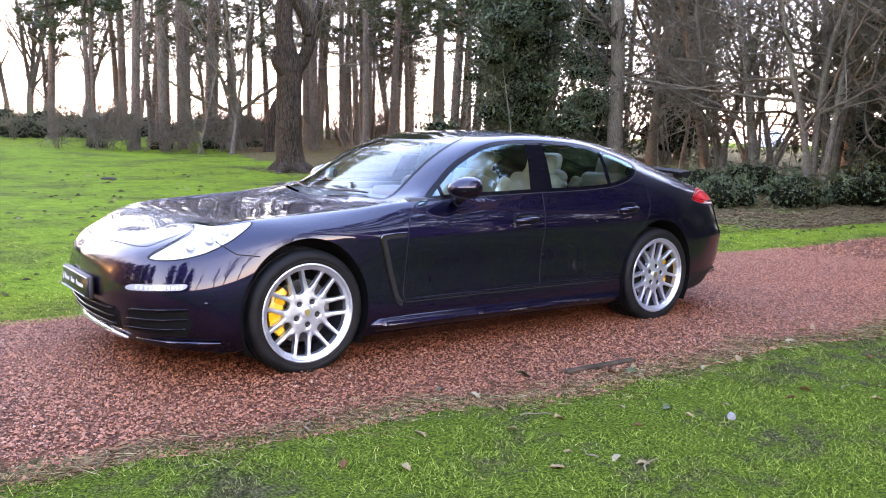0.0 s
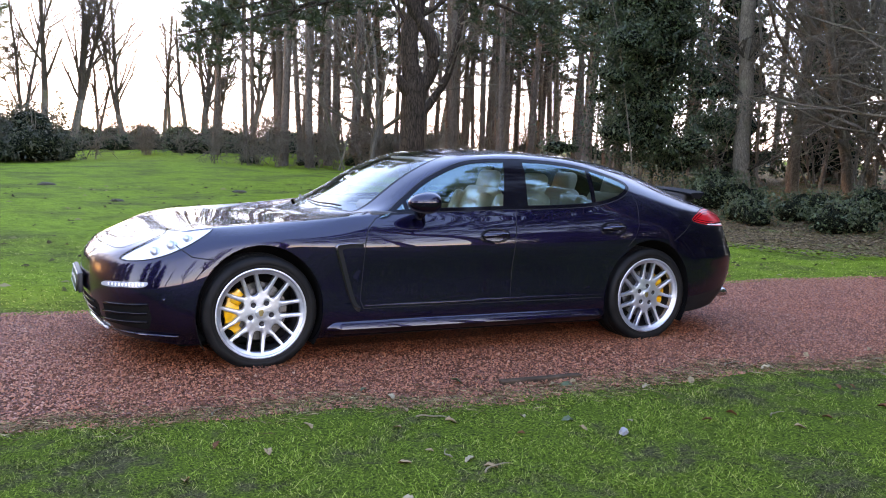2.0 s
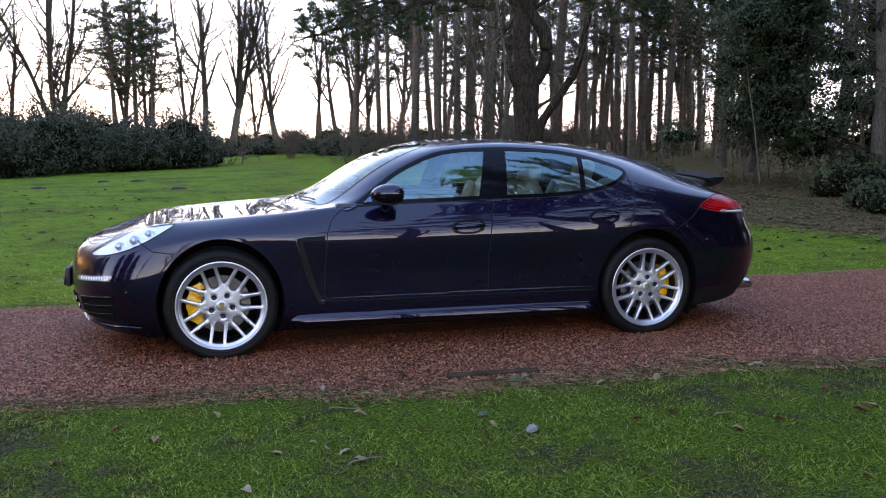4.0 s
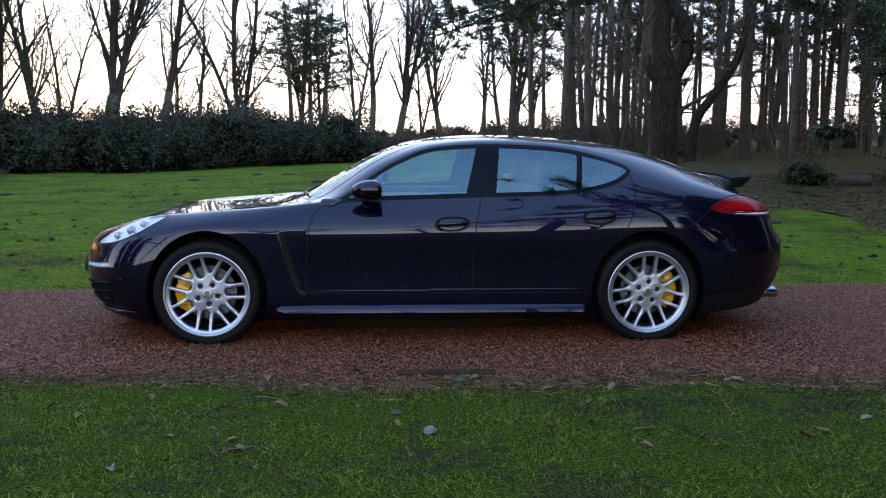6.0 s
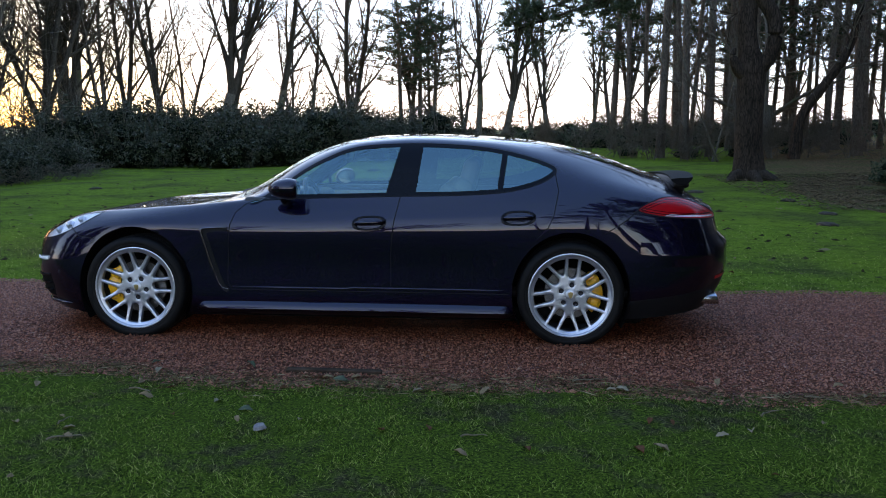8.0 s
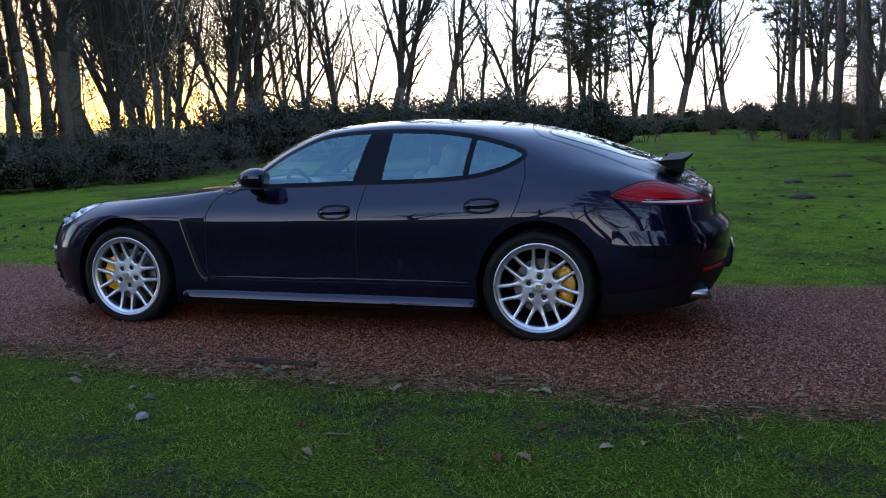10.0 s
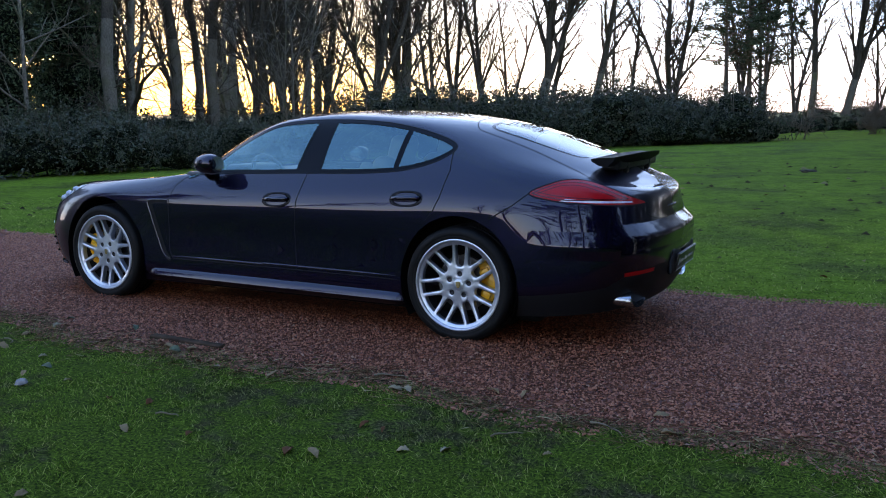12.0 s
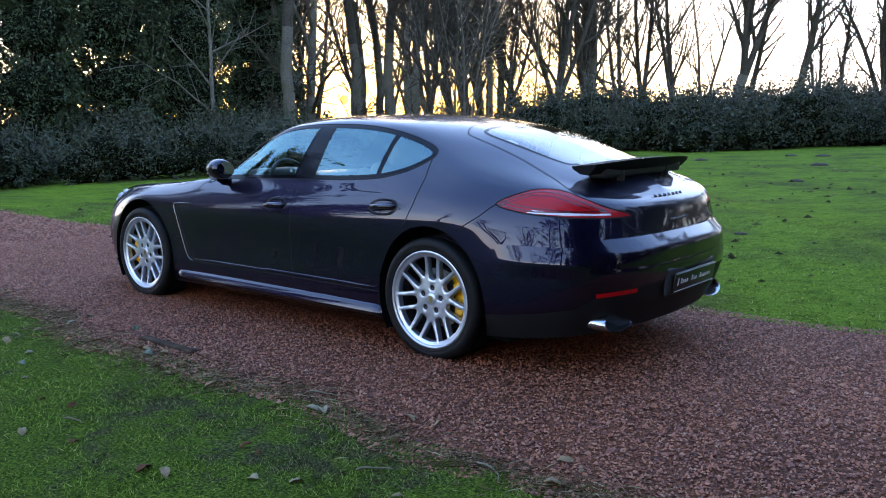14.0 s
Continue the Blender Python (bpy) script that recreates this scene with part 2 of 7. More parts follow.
# ---- ground, drive, grass ----
def height(x, y):
    """The lawn rises gently towards the wood."""
    x, y = np.asarray(x, float), np.asarray(y, float)
    far = np.clip(y - 4.0, 0, 60)
    rise = 0.016 * far * np.clip((x + 8) / 12, -0.3, 1)
    right = 0.02 * np.clip(x - 8, 0, 30) * np.clip((y - 1.5) / 5, 0, 1)
    waves = 0.05 * np.sin(x * 0.35 + 1.0) * np.sin(y * 0.28) * np.clip((np.abs(y + 0.4) - 2.5) / 6, 0, 1)
    dip = 0.022 * np.clip(-x - 6, 0, 14) * np.clip((13 - y) / 8, 0, 1) * np.clip((y - 1.0) / 3, 0, 1)
    return rise + right + waves - dip


def z_at(x, y):
    return float(height(x, y))


def edge_near(x):
    return -1.93 + 0.06 * math.sin(x * 1.7) + 0.04 * math.sin(x * 4.3 + 1) + (0.22 if x < -1.2 else 0.22 * max(0, (-0.2 - x)) if x < -0.2 else 0) * 0.9


def edge_far(x):
    return 1.16 + 0.05 * math.sin(x * 1.3 + 2) + 0.03 * math.sin(x * 3.9) + 0.02 * max(0.0, abs(x) - 3)


def fast_mesh(name, verts, sizes, material, parent=None, smooth=False):
    """A mesh of loose polygons: verts in order, each polygon with its own corners (all of one size)."""
    verts = np.ascontiguousarray(verts, dtype=np.float32)
    n, k = len(verts), sizes
    me = bpy.data.meshes.new(name)
    me.vertices.add(n)
    me.vertices.foreach_set("co", verts.ravel())
    me.loops.add(n)
    me.loops.foreach_set("vertex_index", np.arange(n, dtype=np.int32))
    me.polygons.add(n // k)
    me.polygons.foreach_set("loop_start", np.arange(0, n, k, dtype=np.int32))
    me.update(calc_edges=True)
    me.materials.append(material)
    ob = new(name, me)
    if parent is not None:
        ob.parent = parent
    return ob


def indexed_mesh(name, verts, faces, material, parent=None, smooth=True):
    """A mesh of faces that all have the same number of corners."""
    verts = np.ascontiguousarray(verts, dtype=np.float32)
    faces = np.ascontiguousarray(faces, dtype=np.int32)
    n, k = faces.shape
    me = bpy.data.meshes.new(name)
    me.vertices.add(len(verts))
    me.vertices.foreach_set("co", verts.ravel())
    me.loops.add(n * k)
    me.loops.foreach_set("vertex_index", faces.ravel())
    me.polygons.add(n)
    me.polygons.foreach_set("loop_start", np.arange(0, n * k, k, dtype=np.int32))
    me.update(calc_edges=True)
    me.materials.append(material)
    if smooth:
        me.shade_smooth()
    ob = new(name, me)
    if parent is not None:
        ob.parent = parent
    return ob


def make_soil_grass():
    n = Nodes("lawn_ground")
    big, fine = n.noise(0.55, 5.0, 0.6), n.noise(38.0, 5.0, 0.65)
    green = n.ramp(fine, (0.25, (0.045, 0.080, 0.010)), (0.55, (0.118, 0.218, 0.020)), (0.8, (0.195, 0.305, 0.038)))
    dull = n.ramp(fine, (0.3, (0.030, 0.030, 0.012)), (0.8, (0.10, 0.11, 0.035)))
    tuft = n.ramp(n.mix(0.5, n.noise(3.2, 5.0, 0.7), n.noise(13.0, 4.0, 0.65)), (0.40, grey(0.50)), (0.52, grey(0.95)), (0.66, grey(1.12)))
    worn = n.ramp(n.noise(6.5, 5.0, 0.7), (0.62, grey(0)), (0.70, grey(0.7)))
    col = n.mix(n.ramp(big, (0.47, grey(0)), (0.66, grey(0.75))), green, dull)
    col = n.mix(worn, n.mix(1.0, col, tuft, "MULTIPLY"), (0.085, 0.062, 0.026))
    n.set(color=col, rough=0.95, spec=0.04,
          normal=n.bump(fine, 0.9, 0.03))
    return n.mat


def make_gravel_bed():
    n = Nodes("red_gravel_bed")
    cells = n.add("ShaderNodeTexVoronoi", {"Scale": 85.0, "Vector": n.place()})
    tone = n.ramp(cells.outputs["Color"], (0.1, (0.060, 0.013, 0.006)), (0.5, (0.19, 0.043, 0.018)), (0.9, (0.34, 0.095, 0.044)))
    wear = n.ramp(n.noise(0.9, 4.0), (0.4, grey(0.75)), (0.7, grey(1.15)))
    n.set(color=n.mix(1.0, tone, wear, "MULTIPLY"), rough=0.75, spec=0.15, normal=n.bump(cells.outputs["Distance"], 1.0, 0.012))
    return n.mat


def make_stone():
    n = Nodes("red_gravel_stone")
    r = n.island()
    tone = n.ramp(r, (0.0, (0.13, 0.024, 0.009)), (0.35, (0.36, 0.072, 0.028)), (0.7, (0.55, 0.132, 0.054)), (0.97, (0.60, 0.170, 0.074)), (1.0, (0.56, 0.28, 0.17)))
    n.set(color=n.mix(n.ramp(n.noise(160.0), (0.3, grey(0)), (0.8, grey(0.5))), tone, (0.09, 0.03, 0.028)), rough=0.5, spec=0.4)
    return n.mat


def make_blade():
    n = Nodes("grass_blade")
    r, patch = n.island(), n.mix(0.35, n.noise(1.1, 5.0, 0.6), n.noise(9.0, 5.0, 0.65))
    fresh = n.ramp(r, (0.0, (0.013, 0.030, 0.004)), (0.35, (0.092, 0.184, 0.026)), (0.80, (0.240, 0.395, 0.070)), (1.0, (0.58, 0.50, 0.17)))
    dull = n.ramp(r, (0.0, (0.014, 0.014, 0.008)), (0.45, (0.075, 0.078, 0.032)), (0.85, (0.19, 0.19, 0.08)), (1.0, (0.46, 0.37, 0.18)))
    col = n.mix(n.ramp(patch, (0.50, grey(0.03)), (0.60, grey(0.92))), fresh, dull)
    lit = n.add("ShaderNodeBsdfDiffuse", {"Color": col})
    thru = n.add("ShaderNodeBsdfTranslucent", {"Color": col})
    both = n.add("ShaderNodeMixShader", {0: 0.5, 1: lit.outputs[0], 2: thru.outputs[0]})
    n.tree.links.new(both.outputs[0], n.out.inputs[0])
    return n.mat


LAWN, BED, STONE, BLADE = make_soil_grass(), make_gravel_bed(), make_stone(), make_blade()
def make_litter():
    n = Nodes("leaf_litter")
    bits = n.add("ShaderNodeTexVoronoi", {"Scale": 34.0, "Vector": n.place()})
    tone = n.ramp(bits.outputs["Color"], (0.1, (0.030, 0.018, 0.009)), (0.5, (0.125, 0.070, 0.032)), (0.9, (0.27, 0.165, 0.085)))
    moss = n.ramp(n.noise(24.0, 4.0), (0.3, (0.030, 0.042, 0.010)), (0.7, (0.105, 0.135, 0.030)))
    where = n.ramp(n.mix(0.4, n.noise(0.7, 5.0, 0.6), n.noise(5.0, 4.0, 0.6)), (0.50, grey(0)), (0.60, grey(0.8)))
    n.set(color=n.mix(where, tone, moss), rough=0.95, spec=0.04, normal=n.bump(bits.outputs["Distance"], 1.0, 0.03))
    return n.mat


LITTER = make_litter()
def make_straw():
    n = Nodes("dead_grass_needles")
    n.set(color=n.ramp(n.island(), (0.0, (0.035, 0.020, 0.010)), (0.5, (0.13, 0.075, 0.036)), (0.85, (0.26, 0.17, 0.085)), (1.0, (0.42, 0.32, 0.18))), rough=0.9, spec=0.1)
    return n.mat


STRAW = make_straw()
FIELD = plain("far_stubble_field", (0.30, 0.26, 0.09), 0.95, vary=0.35, scale=0.2)


def stretch(*parts):
    out = []
    for a, b, n in parts:
        out += list(np.linspace(a, b, n, endpoint=False))
    return np.array(out + [parts[-1][1]])


gx = stretch((-2500, -300, 8), (-300, -60, 12), (-60, -12, 32), (-12, 14, 90), (14, 60, 32), (60, 300, 12), (300, 2500, 8))
gy = stretch((-2500, -300, 8), (-300, -40, 12), (-40, -8, 16), (-8, 12, 90), (12, 60, 60), (60, 300, 16), (300, 2500, 8))
GX, GY = np.meshgrid(gx, gy, indexing="ij")
GZ = height(GX, GY)
idx = np.arange(GX.size).reshape(GX.shape)
quads = np.stack([idx[:-1, :-1], idx[1:, :-1], idx[1:, 1:], idx[:-1, 1:]], axis=-1).reshape(-1, 4)
tagged(indexed_mesh("ground", np.stack([GX, GY, GZ], -1).reshape(-1, 3), quads, LAWN), "mown winter lawn with dull and mossy patches", "ground", kind="structure")

xs = np.concatenate([np.linspace(-60, -8, 60, endpoint=False), np.linspace(-8, 10, 260, endpoint=False), np.linspace(10, 60, 60)])
rows = []
for x in xs:
    a, b = edge_near(x), edge_far(x)
    rows.append([(x, a + (b - a) * f, 0.006 + 0.012 * math.sin(math.pi * f) - 0.008 * (math.exp(-((f - 0.32) / 0.07) ** 2) + math.exp(-((f - 0.86) / 0.07) ** 2))) for f in np.linspace(0, 1, 24)])
rows = np.array(rows)
idx = np.arange(rows.shape[0] * 24).reshape(-1, 24)
quads = np.stack([idx[:-1, :-1], idx[1:, :-1], idx[1:, 1:], idx[:-1, 1:]], axis=-1).reshape(-1, 4)
tagged(indexed_mesh("road", rows.reshape(-1, 3), quads, BED), "red gravel drive with worn grassy edges", "drive", kind="structure")

rng = np.random.default_rng(4)
# loose stones of the drive
N = 150000
sx, f = rng.uniform(-5.2, 6.6, N), rng.uniform(-0.045, 1.03, N)
near, far = np.array([edge_near(x) for x in sx]), np.array([edge_far(x) for x in sx])
sy = near + (far - near) * f
keep = ~((np.abs(sx) < 1.0) & (sy > -0.55) & (sy < 0.6))
sx, sy, f = sx[keep], sy[keep], f[keep]
N = len(sx)
octa = np.array([(1, 0, -0.5), (0, 1, -0.5), (-1, 0, -0.5), (0, -1, -0.5), (0, 0, 1)], float)
octf = np.array([(0, 1, 4), (1, 2, 4), (2, 3, 4), (3, 0, 4)])
size = 0.0055 * np.exp(rng.normal(0, 0.30, N))
shape = octa[None] * (size[:, None, None] * np.stack([rng.uniform(0.8, 1.5, N), rng.uniform(0.7, 1.2, N), rng.uniform(0.45, 0.85, N)], -1)[:, None, :])
shape += rng.normal(0, 0.22, shape.shape) * size[:, None, None]
a = rng.uniform(0, 2 * np.pi, N)
c, s = np.cos(a)[:, None], np.sin(a)[:, None]
vx, vy = shape[:, :, 0] * c - shape[:, :, 1] * s, shape[:, :, 0] * s + shape[:, :, 1] * c
tz = 0.012 + 0.010 * np.sin(np.pi * np.clip(f, 0, 1)) + rng.uniform(0, 0.006, N)
sv = np.stack([vx + sx[:, None], vy + sy[:, None], shape[:, :, 2] + tz[:, None]], -1)
fc = (octf[None] + 5 * np.arange(N)[:, None, None]).reshape(-1, 3)
tagged(indexed_mesh("gravel", sv.reshape(-1, 3), fc, STONE, smooth=False), "loose red crushed stone gravel", "gravel", kind="stuff")


# coarser scatter along the drive's far ends
N = 22000
sx, f = np.where(rng.random(N) < 0.72, rng.uniform(-13, -5.1, N), rng.uniform(6.5, 11, N)), rng.uniform(-0.03, 1.02, N)
near, far = np.array([edge_near(x) for x in sx]), np.array([edge_far(x) for x in sx])
size = 0.0125 * np.exp(rng.normal(0, 0.3, N))
shape = octa[None] * (size[:, None, None] * np.stack([rng.uniform(0.8, 1.5, N), rng.uniform(0.7, 1.2, N), rng.uniform(0.4, 0.8, N)], -1)[:, None, :])
shape += rng.normal(0, 0.22, shape.shape) * size[:, None, None]
tz = 0.011 + 0.010 * np.sin(np.pi * np.clip(f, 0, 1)) + rng.uniform(0, 0.004, N)
sv = shape + np.stack([sx, near + (far - near) * f, tz], -1)[:, None]
tagged(indexed_mesh("gravel", sv.reshape(-1, 3), (octf[None] + 5 * np.arange(N)[:, None, None]).reshape(-1, 3), STONE, smooth=False), "loose red crushed stone gravel", "gravel", kind="stuff")


# rough mossy turf beside the drive, as a sheet of its own
def make_turf():
    n = Nodes("rough_turf")
    big, mid, fine = n.noise(1.1, 5.0, 0.6), n.noise(9.0, 5.0, 0.65), n.noise(75.0, 5.0, 0.7)
    moss = n.ramp(fine, (0.38, (0.011, 0.022, 0.006)), (0.53, (0.056, 0.105, 0.012)), (0.72, (0.180, 0.275, 0.034)))
    soil = n.ramp(fine, (0.38, (0.014, 0.012, 0.006)), (0.54, (0.066, 0.056, 0.026)), (0.72, (0.21, 0.17, 0.09)))
    where = n.ramp(n.mix(0.45, big, mid), (0.51, grey(0.03)), (0.60, grey(0.95)))
    n.set(color=n.mix(where, moss, soil), rough=0.95, spec=0.03, normal=n.bump(n.mix(0.5, mid, fine), 1.0, 0.03))
    return n.mat


def turf_z(x, y):
    return 0.006 + 0.012 * noise.noise(Vector((x * 3.1, y * 3.1, 0))) + 0.010 * noise.noise(Vector((x * 9, y * 9, 5)))


TURF = make_turf()
tx = stretch((-300, -30, 8), (-30, -8, 24), (-8, 10, 300), (10, 30, 24), (30, 300, 8))
ty = np.concatenate([5.6 * np.linspace(0, 1, 66) ** 1.3, stretch((6.2, 14, 14), (14, 60, 16), (60, 400, 8))])
rows = []
for x in tx:
    e = edge_near(x) + 0.02
    for d in ty:
        y = e - d
        rows.append((x, y, z_at(x, y) + (max(turf_z(x, y), -0.004) + 0.004 if d > 0 else -0.02)))
idx = np.arange(len(tx) * len(ty)).reshape(len(tx), len(ty))
quads = np.stack([idx[:-1, :-1], idx[:-1, 1:], idx[1:, 1:], idx[1:, :-1]], axis=-1).reshape(-1, 4)
tagged(indexed_mesh("turf", np.array(rows), quads, TURF), "rough mossy turf with bare muddy patches", "turf", kind="structure")


def blades(name, x, y, tall, wide, material, label, lean=0.6, base=0.0):
    n = len(x)
    a, h = rng.uniform(0, 2 * np.pi, n), tall * np.exp(rng.normal(0, 0.35, n))
    dx, dy = np.cos(a) * wide, np.sin(a) * wide
    b = rng.uniform(0, 2 * np.pi, n)
    l = h * rng.uniform(0.1, 1.0, n) * lean * 1.6
    z = height(x, y) + base
    v = np.stack([np.stack([x - dx, y - dy, z], -1), np.stack([x + dx, y + dy, z], -1), np.stack([x + np.cos(b) * l, y + np.sin(b) * l, z + h], -1)], 1)
    return tagged(fast_mesh(name, v.reshape(-1, 3), 3, material), label, "grass", kind="stuff")


# near lawn
n = 430000
x, y = rng.uniform(-4.6, 6.4, n), -1.66 - 4.2 * rng.random(n) ** 1.25
gap = np.array([noise.noise(Vector((a * 2.3, b * 2.3, 0.0))) + 0.6 * noise.noise(Vector((a * 7, b * 7, 3.0))) for a, b in zip(x, y)])
en = np.array([edge_near(a) for a in x])
keep = (rng.random(n) < np.clip(np.minimum(x + 4.6, 6.4 - x) / 1.2, 0.05, 1)) & (rng.random(n) < np.clip((y + 5.9) / 1.0, 0.05, 1)) & (y < en + 0.30 * gap + 0.05) & (gap > -0.45 + 0.4 * rng.random(n)) & (rng.random(n) < np.clip((en - y) / 0.22 + 0.45, 0, 1))
blades("lawn_grass_near", x[keep], y[keep], 0.0145, 0.0024, BLADE, "short green lawn grass beside the drive", 1.5, 0.004)
# lawn behind the drive
n = 60000
x, y = rng.uniform(-10, 10, n), 1.1 + 5.5 * rng.random(n) ** 1.8
ef = np.array([edge_far(a) for a in x])
keep = (y > ef - 0.03 + 0.05 * rng.random(n))
blades("lawn_grass_far", x[keep], y[keep], 0.014, 0.0040, BLADE, "short green lawn grass behind the drive", 1.8)
# dead needles and straw along the edge
n = 15000
x = rng.uniform(-4.6, 6.4, n)
y = np.array([edge_near(a) + 0.16 * noise.noise(Vector((a * 1.9, 0, 7))) for a in x]) + rng.normal(-0.02, 0.10, n) * (0.5 + np.abs(np.sin(x * 2.1 + np.sin(x * 5.3))))
a = rng.uniform(0, 2 * np.pi, n)
l = rng.uniform(0.015, 0.06, n)
dx, dy = np.cos(a) * l, np.sin(a) * l
z = 0.012 + rng.uniform(0, 0.014, n)
v = np.stack([np.stack([x - dx, y - dy, z], -1), np.stack([x - dy * 0.03, y + dx * 0.03, z + 0.002], -1), np.stack([x + dx, y + dy, z + rng.uniform(-0.006, 0.008, n)], -1)], 1)
tagged(fast_mesh("dead_needles", v.reshape(-1, 3), 3, STRAW), "brown pine needles and dead grass along the drive's edge", "debris", kind="stuff")

# worn earth strip along the near edge
xs = np.linspace(-7, 9, 480)
rows = np.array([[(x, edge_near(x) + d * (1.0 + 0.9 * noise.noise(Vector((x * 1.3, 4.0, 0)))) + 0.09 * noise.noise(Vector((x * 2.2, d * 5, 1.0))) + 0.05 * noise.noise(Vector((x * 7.0, d * 9, 2.0))), z) for d, z in ((0.06, 0.0105), (0.03, 0.0135), (0.0, 0.0145), (-0.04, 0.013), (-0.09, 0.003))] for x in xs])
idx = np.arange(len(xs) * 5).reshape(-1, 5)
quads = np.stack([idx[:-1, :-1], idx[1:, :-1], idx[1:, 1:], idx[:-1, 1:]], axis=-1).reshape(-1, 4)
tagged(indexed_mesh("worn_edge", rows.reshape(-1, 3), quads, LITTER), "brown worn earth between lawn and gravel", "earth", kind="structure")

# brown floor of the wood, with a ragged edge
wood = []
for i, t in enumerate(np.linspace(0, 1, 120)):
    x = 7.2 + 45 * t
    y0 = 2.5 + 4.0 * math.exp(-((x - 7) / 1.4) ** 2) + 0.6 * noise.noise(Vector((x * 0.5, 0, 0)))
    for k in range(40):
        y = y0 + (60 - y0) * (k / 39) ** 1.6
        xx = x + 0.22 * max(0, y - 13) * (1 - t) + 0.8 * noise.noise(Vector((x, y * 0.4, 2)))
        wood.append((xx, y, z_at(xx, y) + 0.02 - (0.03 if k == 0 or i == 0 else 0)))
idx = np.arange(120 * 40).reshape(120, 40)
quads = np.stack([idx[:-1, :-1], idx[1:, :-1], idx[1:, 1:], idx[:-1, 1:]], axis=-1).reshape(-1, 4)
tagged(indexed_mesh("woodland_floor", np.array(wood), quads, LITTER), "brown leaf litter under the trees", "ground", kind="structure")
tagged(mesh_object("field", [(-200, 62, 1.05), (260, 62, 1.05), (400, 420, 4.0), (-400, 420, 4.0)], [(0, 1, 2, 3)], FIELD), "pale stubble field beyond the wood", "field", kind="structure")
# dead leaves and needles strewn over the wood's floor
n = 26000
x, y = rng.uniform(6.4, 17, n), 2.6 + 16 * rng.random(n) ** 1.2
keep = (x > 7.4 + 1.2 * np.sin(y * 0.9) * rng.random(n)) | (y > 9)
x, y = x[keep], y[keep]
n = len(x)
a, l = rng.uniform(0, 2 * np.pi, n), rng.uniform(0.02, 0.055, n)
dx, dy = np.cos(a) * l, np.sin(a) * l
z = height(x, y) + 0.03 + rng.uniform(0, 0.03, n)
v = np.stack([np.stack([x - dx, y - dy, z], -1), np.stack([x - dy * 0.5, y + dx * 0.5, z + 0.01], -1), np.stack([x + dx, y + dy, z + rng.uniform(-0.01, 0.025, n)], -1), np.stack([x + dy * 0.5, y - dx * 0.5, z + 0.008], -1)], 1)
n_l = Nodes("strewn_dead_leaf")
n_l.set(color=n_l.ramp(n_l.island(), (0.0, (0.045, 0.024, 0.014)), (0.5, (0.14, 0.072, 0.036)), (0.85, (0.24, 0.145, 0.075)), (1.0, (0.10, 0.13, 0.04))), rough=0.85, spec=0.2)
tagged(fast_mesh("strewn_leaves", v.reshape(-1, 3), 4, n_l.mat), "brown dead leaves strewn under the trees", "leaves", kind="stuff")
# clods of earth and tufts scattered over the lawn behind the drive
n = 900
x, y = rng.uniform(-10, 13, n), 2.2 + 17 * rng.random(n) ** 1.3
l = np.minimum(0.022 * np.exp(rng.normal(0, 0.5, n)), 0.042)
shape = octa[None] * (l[:, None, None] * np.stack([rng.uniform(0.9, 2.2, n), rng.uniform(0.8, 1.6, n), rng.uniform(0.35, 0.8, n)], -1)[:, None, :]) + rng.normal(0, 0.2, (n, 5, 3)) * l[:, None, None]
shape += np.stack([x, y, height(x, y) + 0.012], -1)[:, None]
n_c = Nodes("earth_clod")
n_c.set(color=n_c.ramp(n_c.island(), (0.0, (0.018, 0.013, 0.007)), (0.6, (0.055, 0.040, 0.018)), (0.85, (0.06, 0.075, 0.02)), (1.0, (0.24, 0.17, 0.09))), rough=0.95, spec=0.05)
tagged(indexed_mesh("earth_clods", shape.reshape(-1, 3), (octf[None] + 5 * np.arange(n)[:, None, None]).reshape(-1, 3), n_c.mat, smooth=False), "dark crumbs of earth scattered on the lawn", "earth", kind="stuff")


# ---- trees ----
def make_bark(name, dark, light, scale=9.0, moss=None):
    n = Nodes(name)
    v = n.add("ShaderNodeMapping", {"Vector": n.place(), "Scale": (1.0, 1.0, 0.22)}).outputs[0]
    plates = n.add("ShaderNodeTexVoronoi", {"Scale": scale * 2.4, "Vector": v}, feature="DISTANCE_TO_EDGE").outputs["Distance"]
    f = n.noise(scale * 2.6, 7.0, 0.7, v)
    broad = n.noise(1.3, 4.0, 0.6)
    col = n.mix(n.ramp(plates, (0.0, grey(0.25)), (0.12, grey(1))), tuple(c * 0.7 for c in dark), n.ramp(n.mix(0.3, f, broad), (0.36, dark), (0.62, light)))
    if moss:
        col = n.mix(n.ramp(n.noise(1.1, 4.0), (0.5, grey(0)), (0.7, grey(0.7))), col, moss)
    n.set(color=col, rough=0.9, spec=0.08, normal=n.bump(n.mix(0.5, plates, f), 1.0, 0.03))
    return n.mat


def make_leaf(name, *tones, rough=0.45):
    n = Nodes(name)
    stops = [(i / (len(tones) - 1), t) for i, t in enumerate(tones)]
    n.set(color=n.ramp(n.island(), *stops), rough=rough, spec=0.3)
    return n.mat


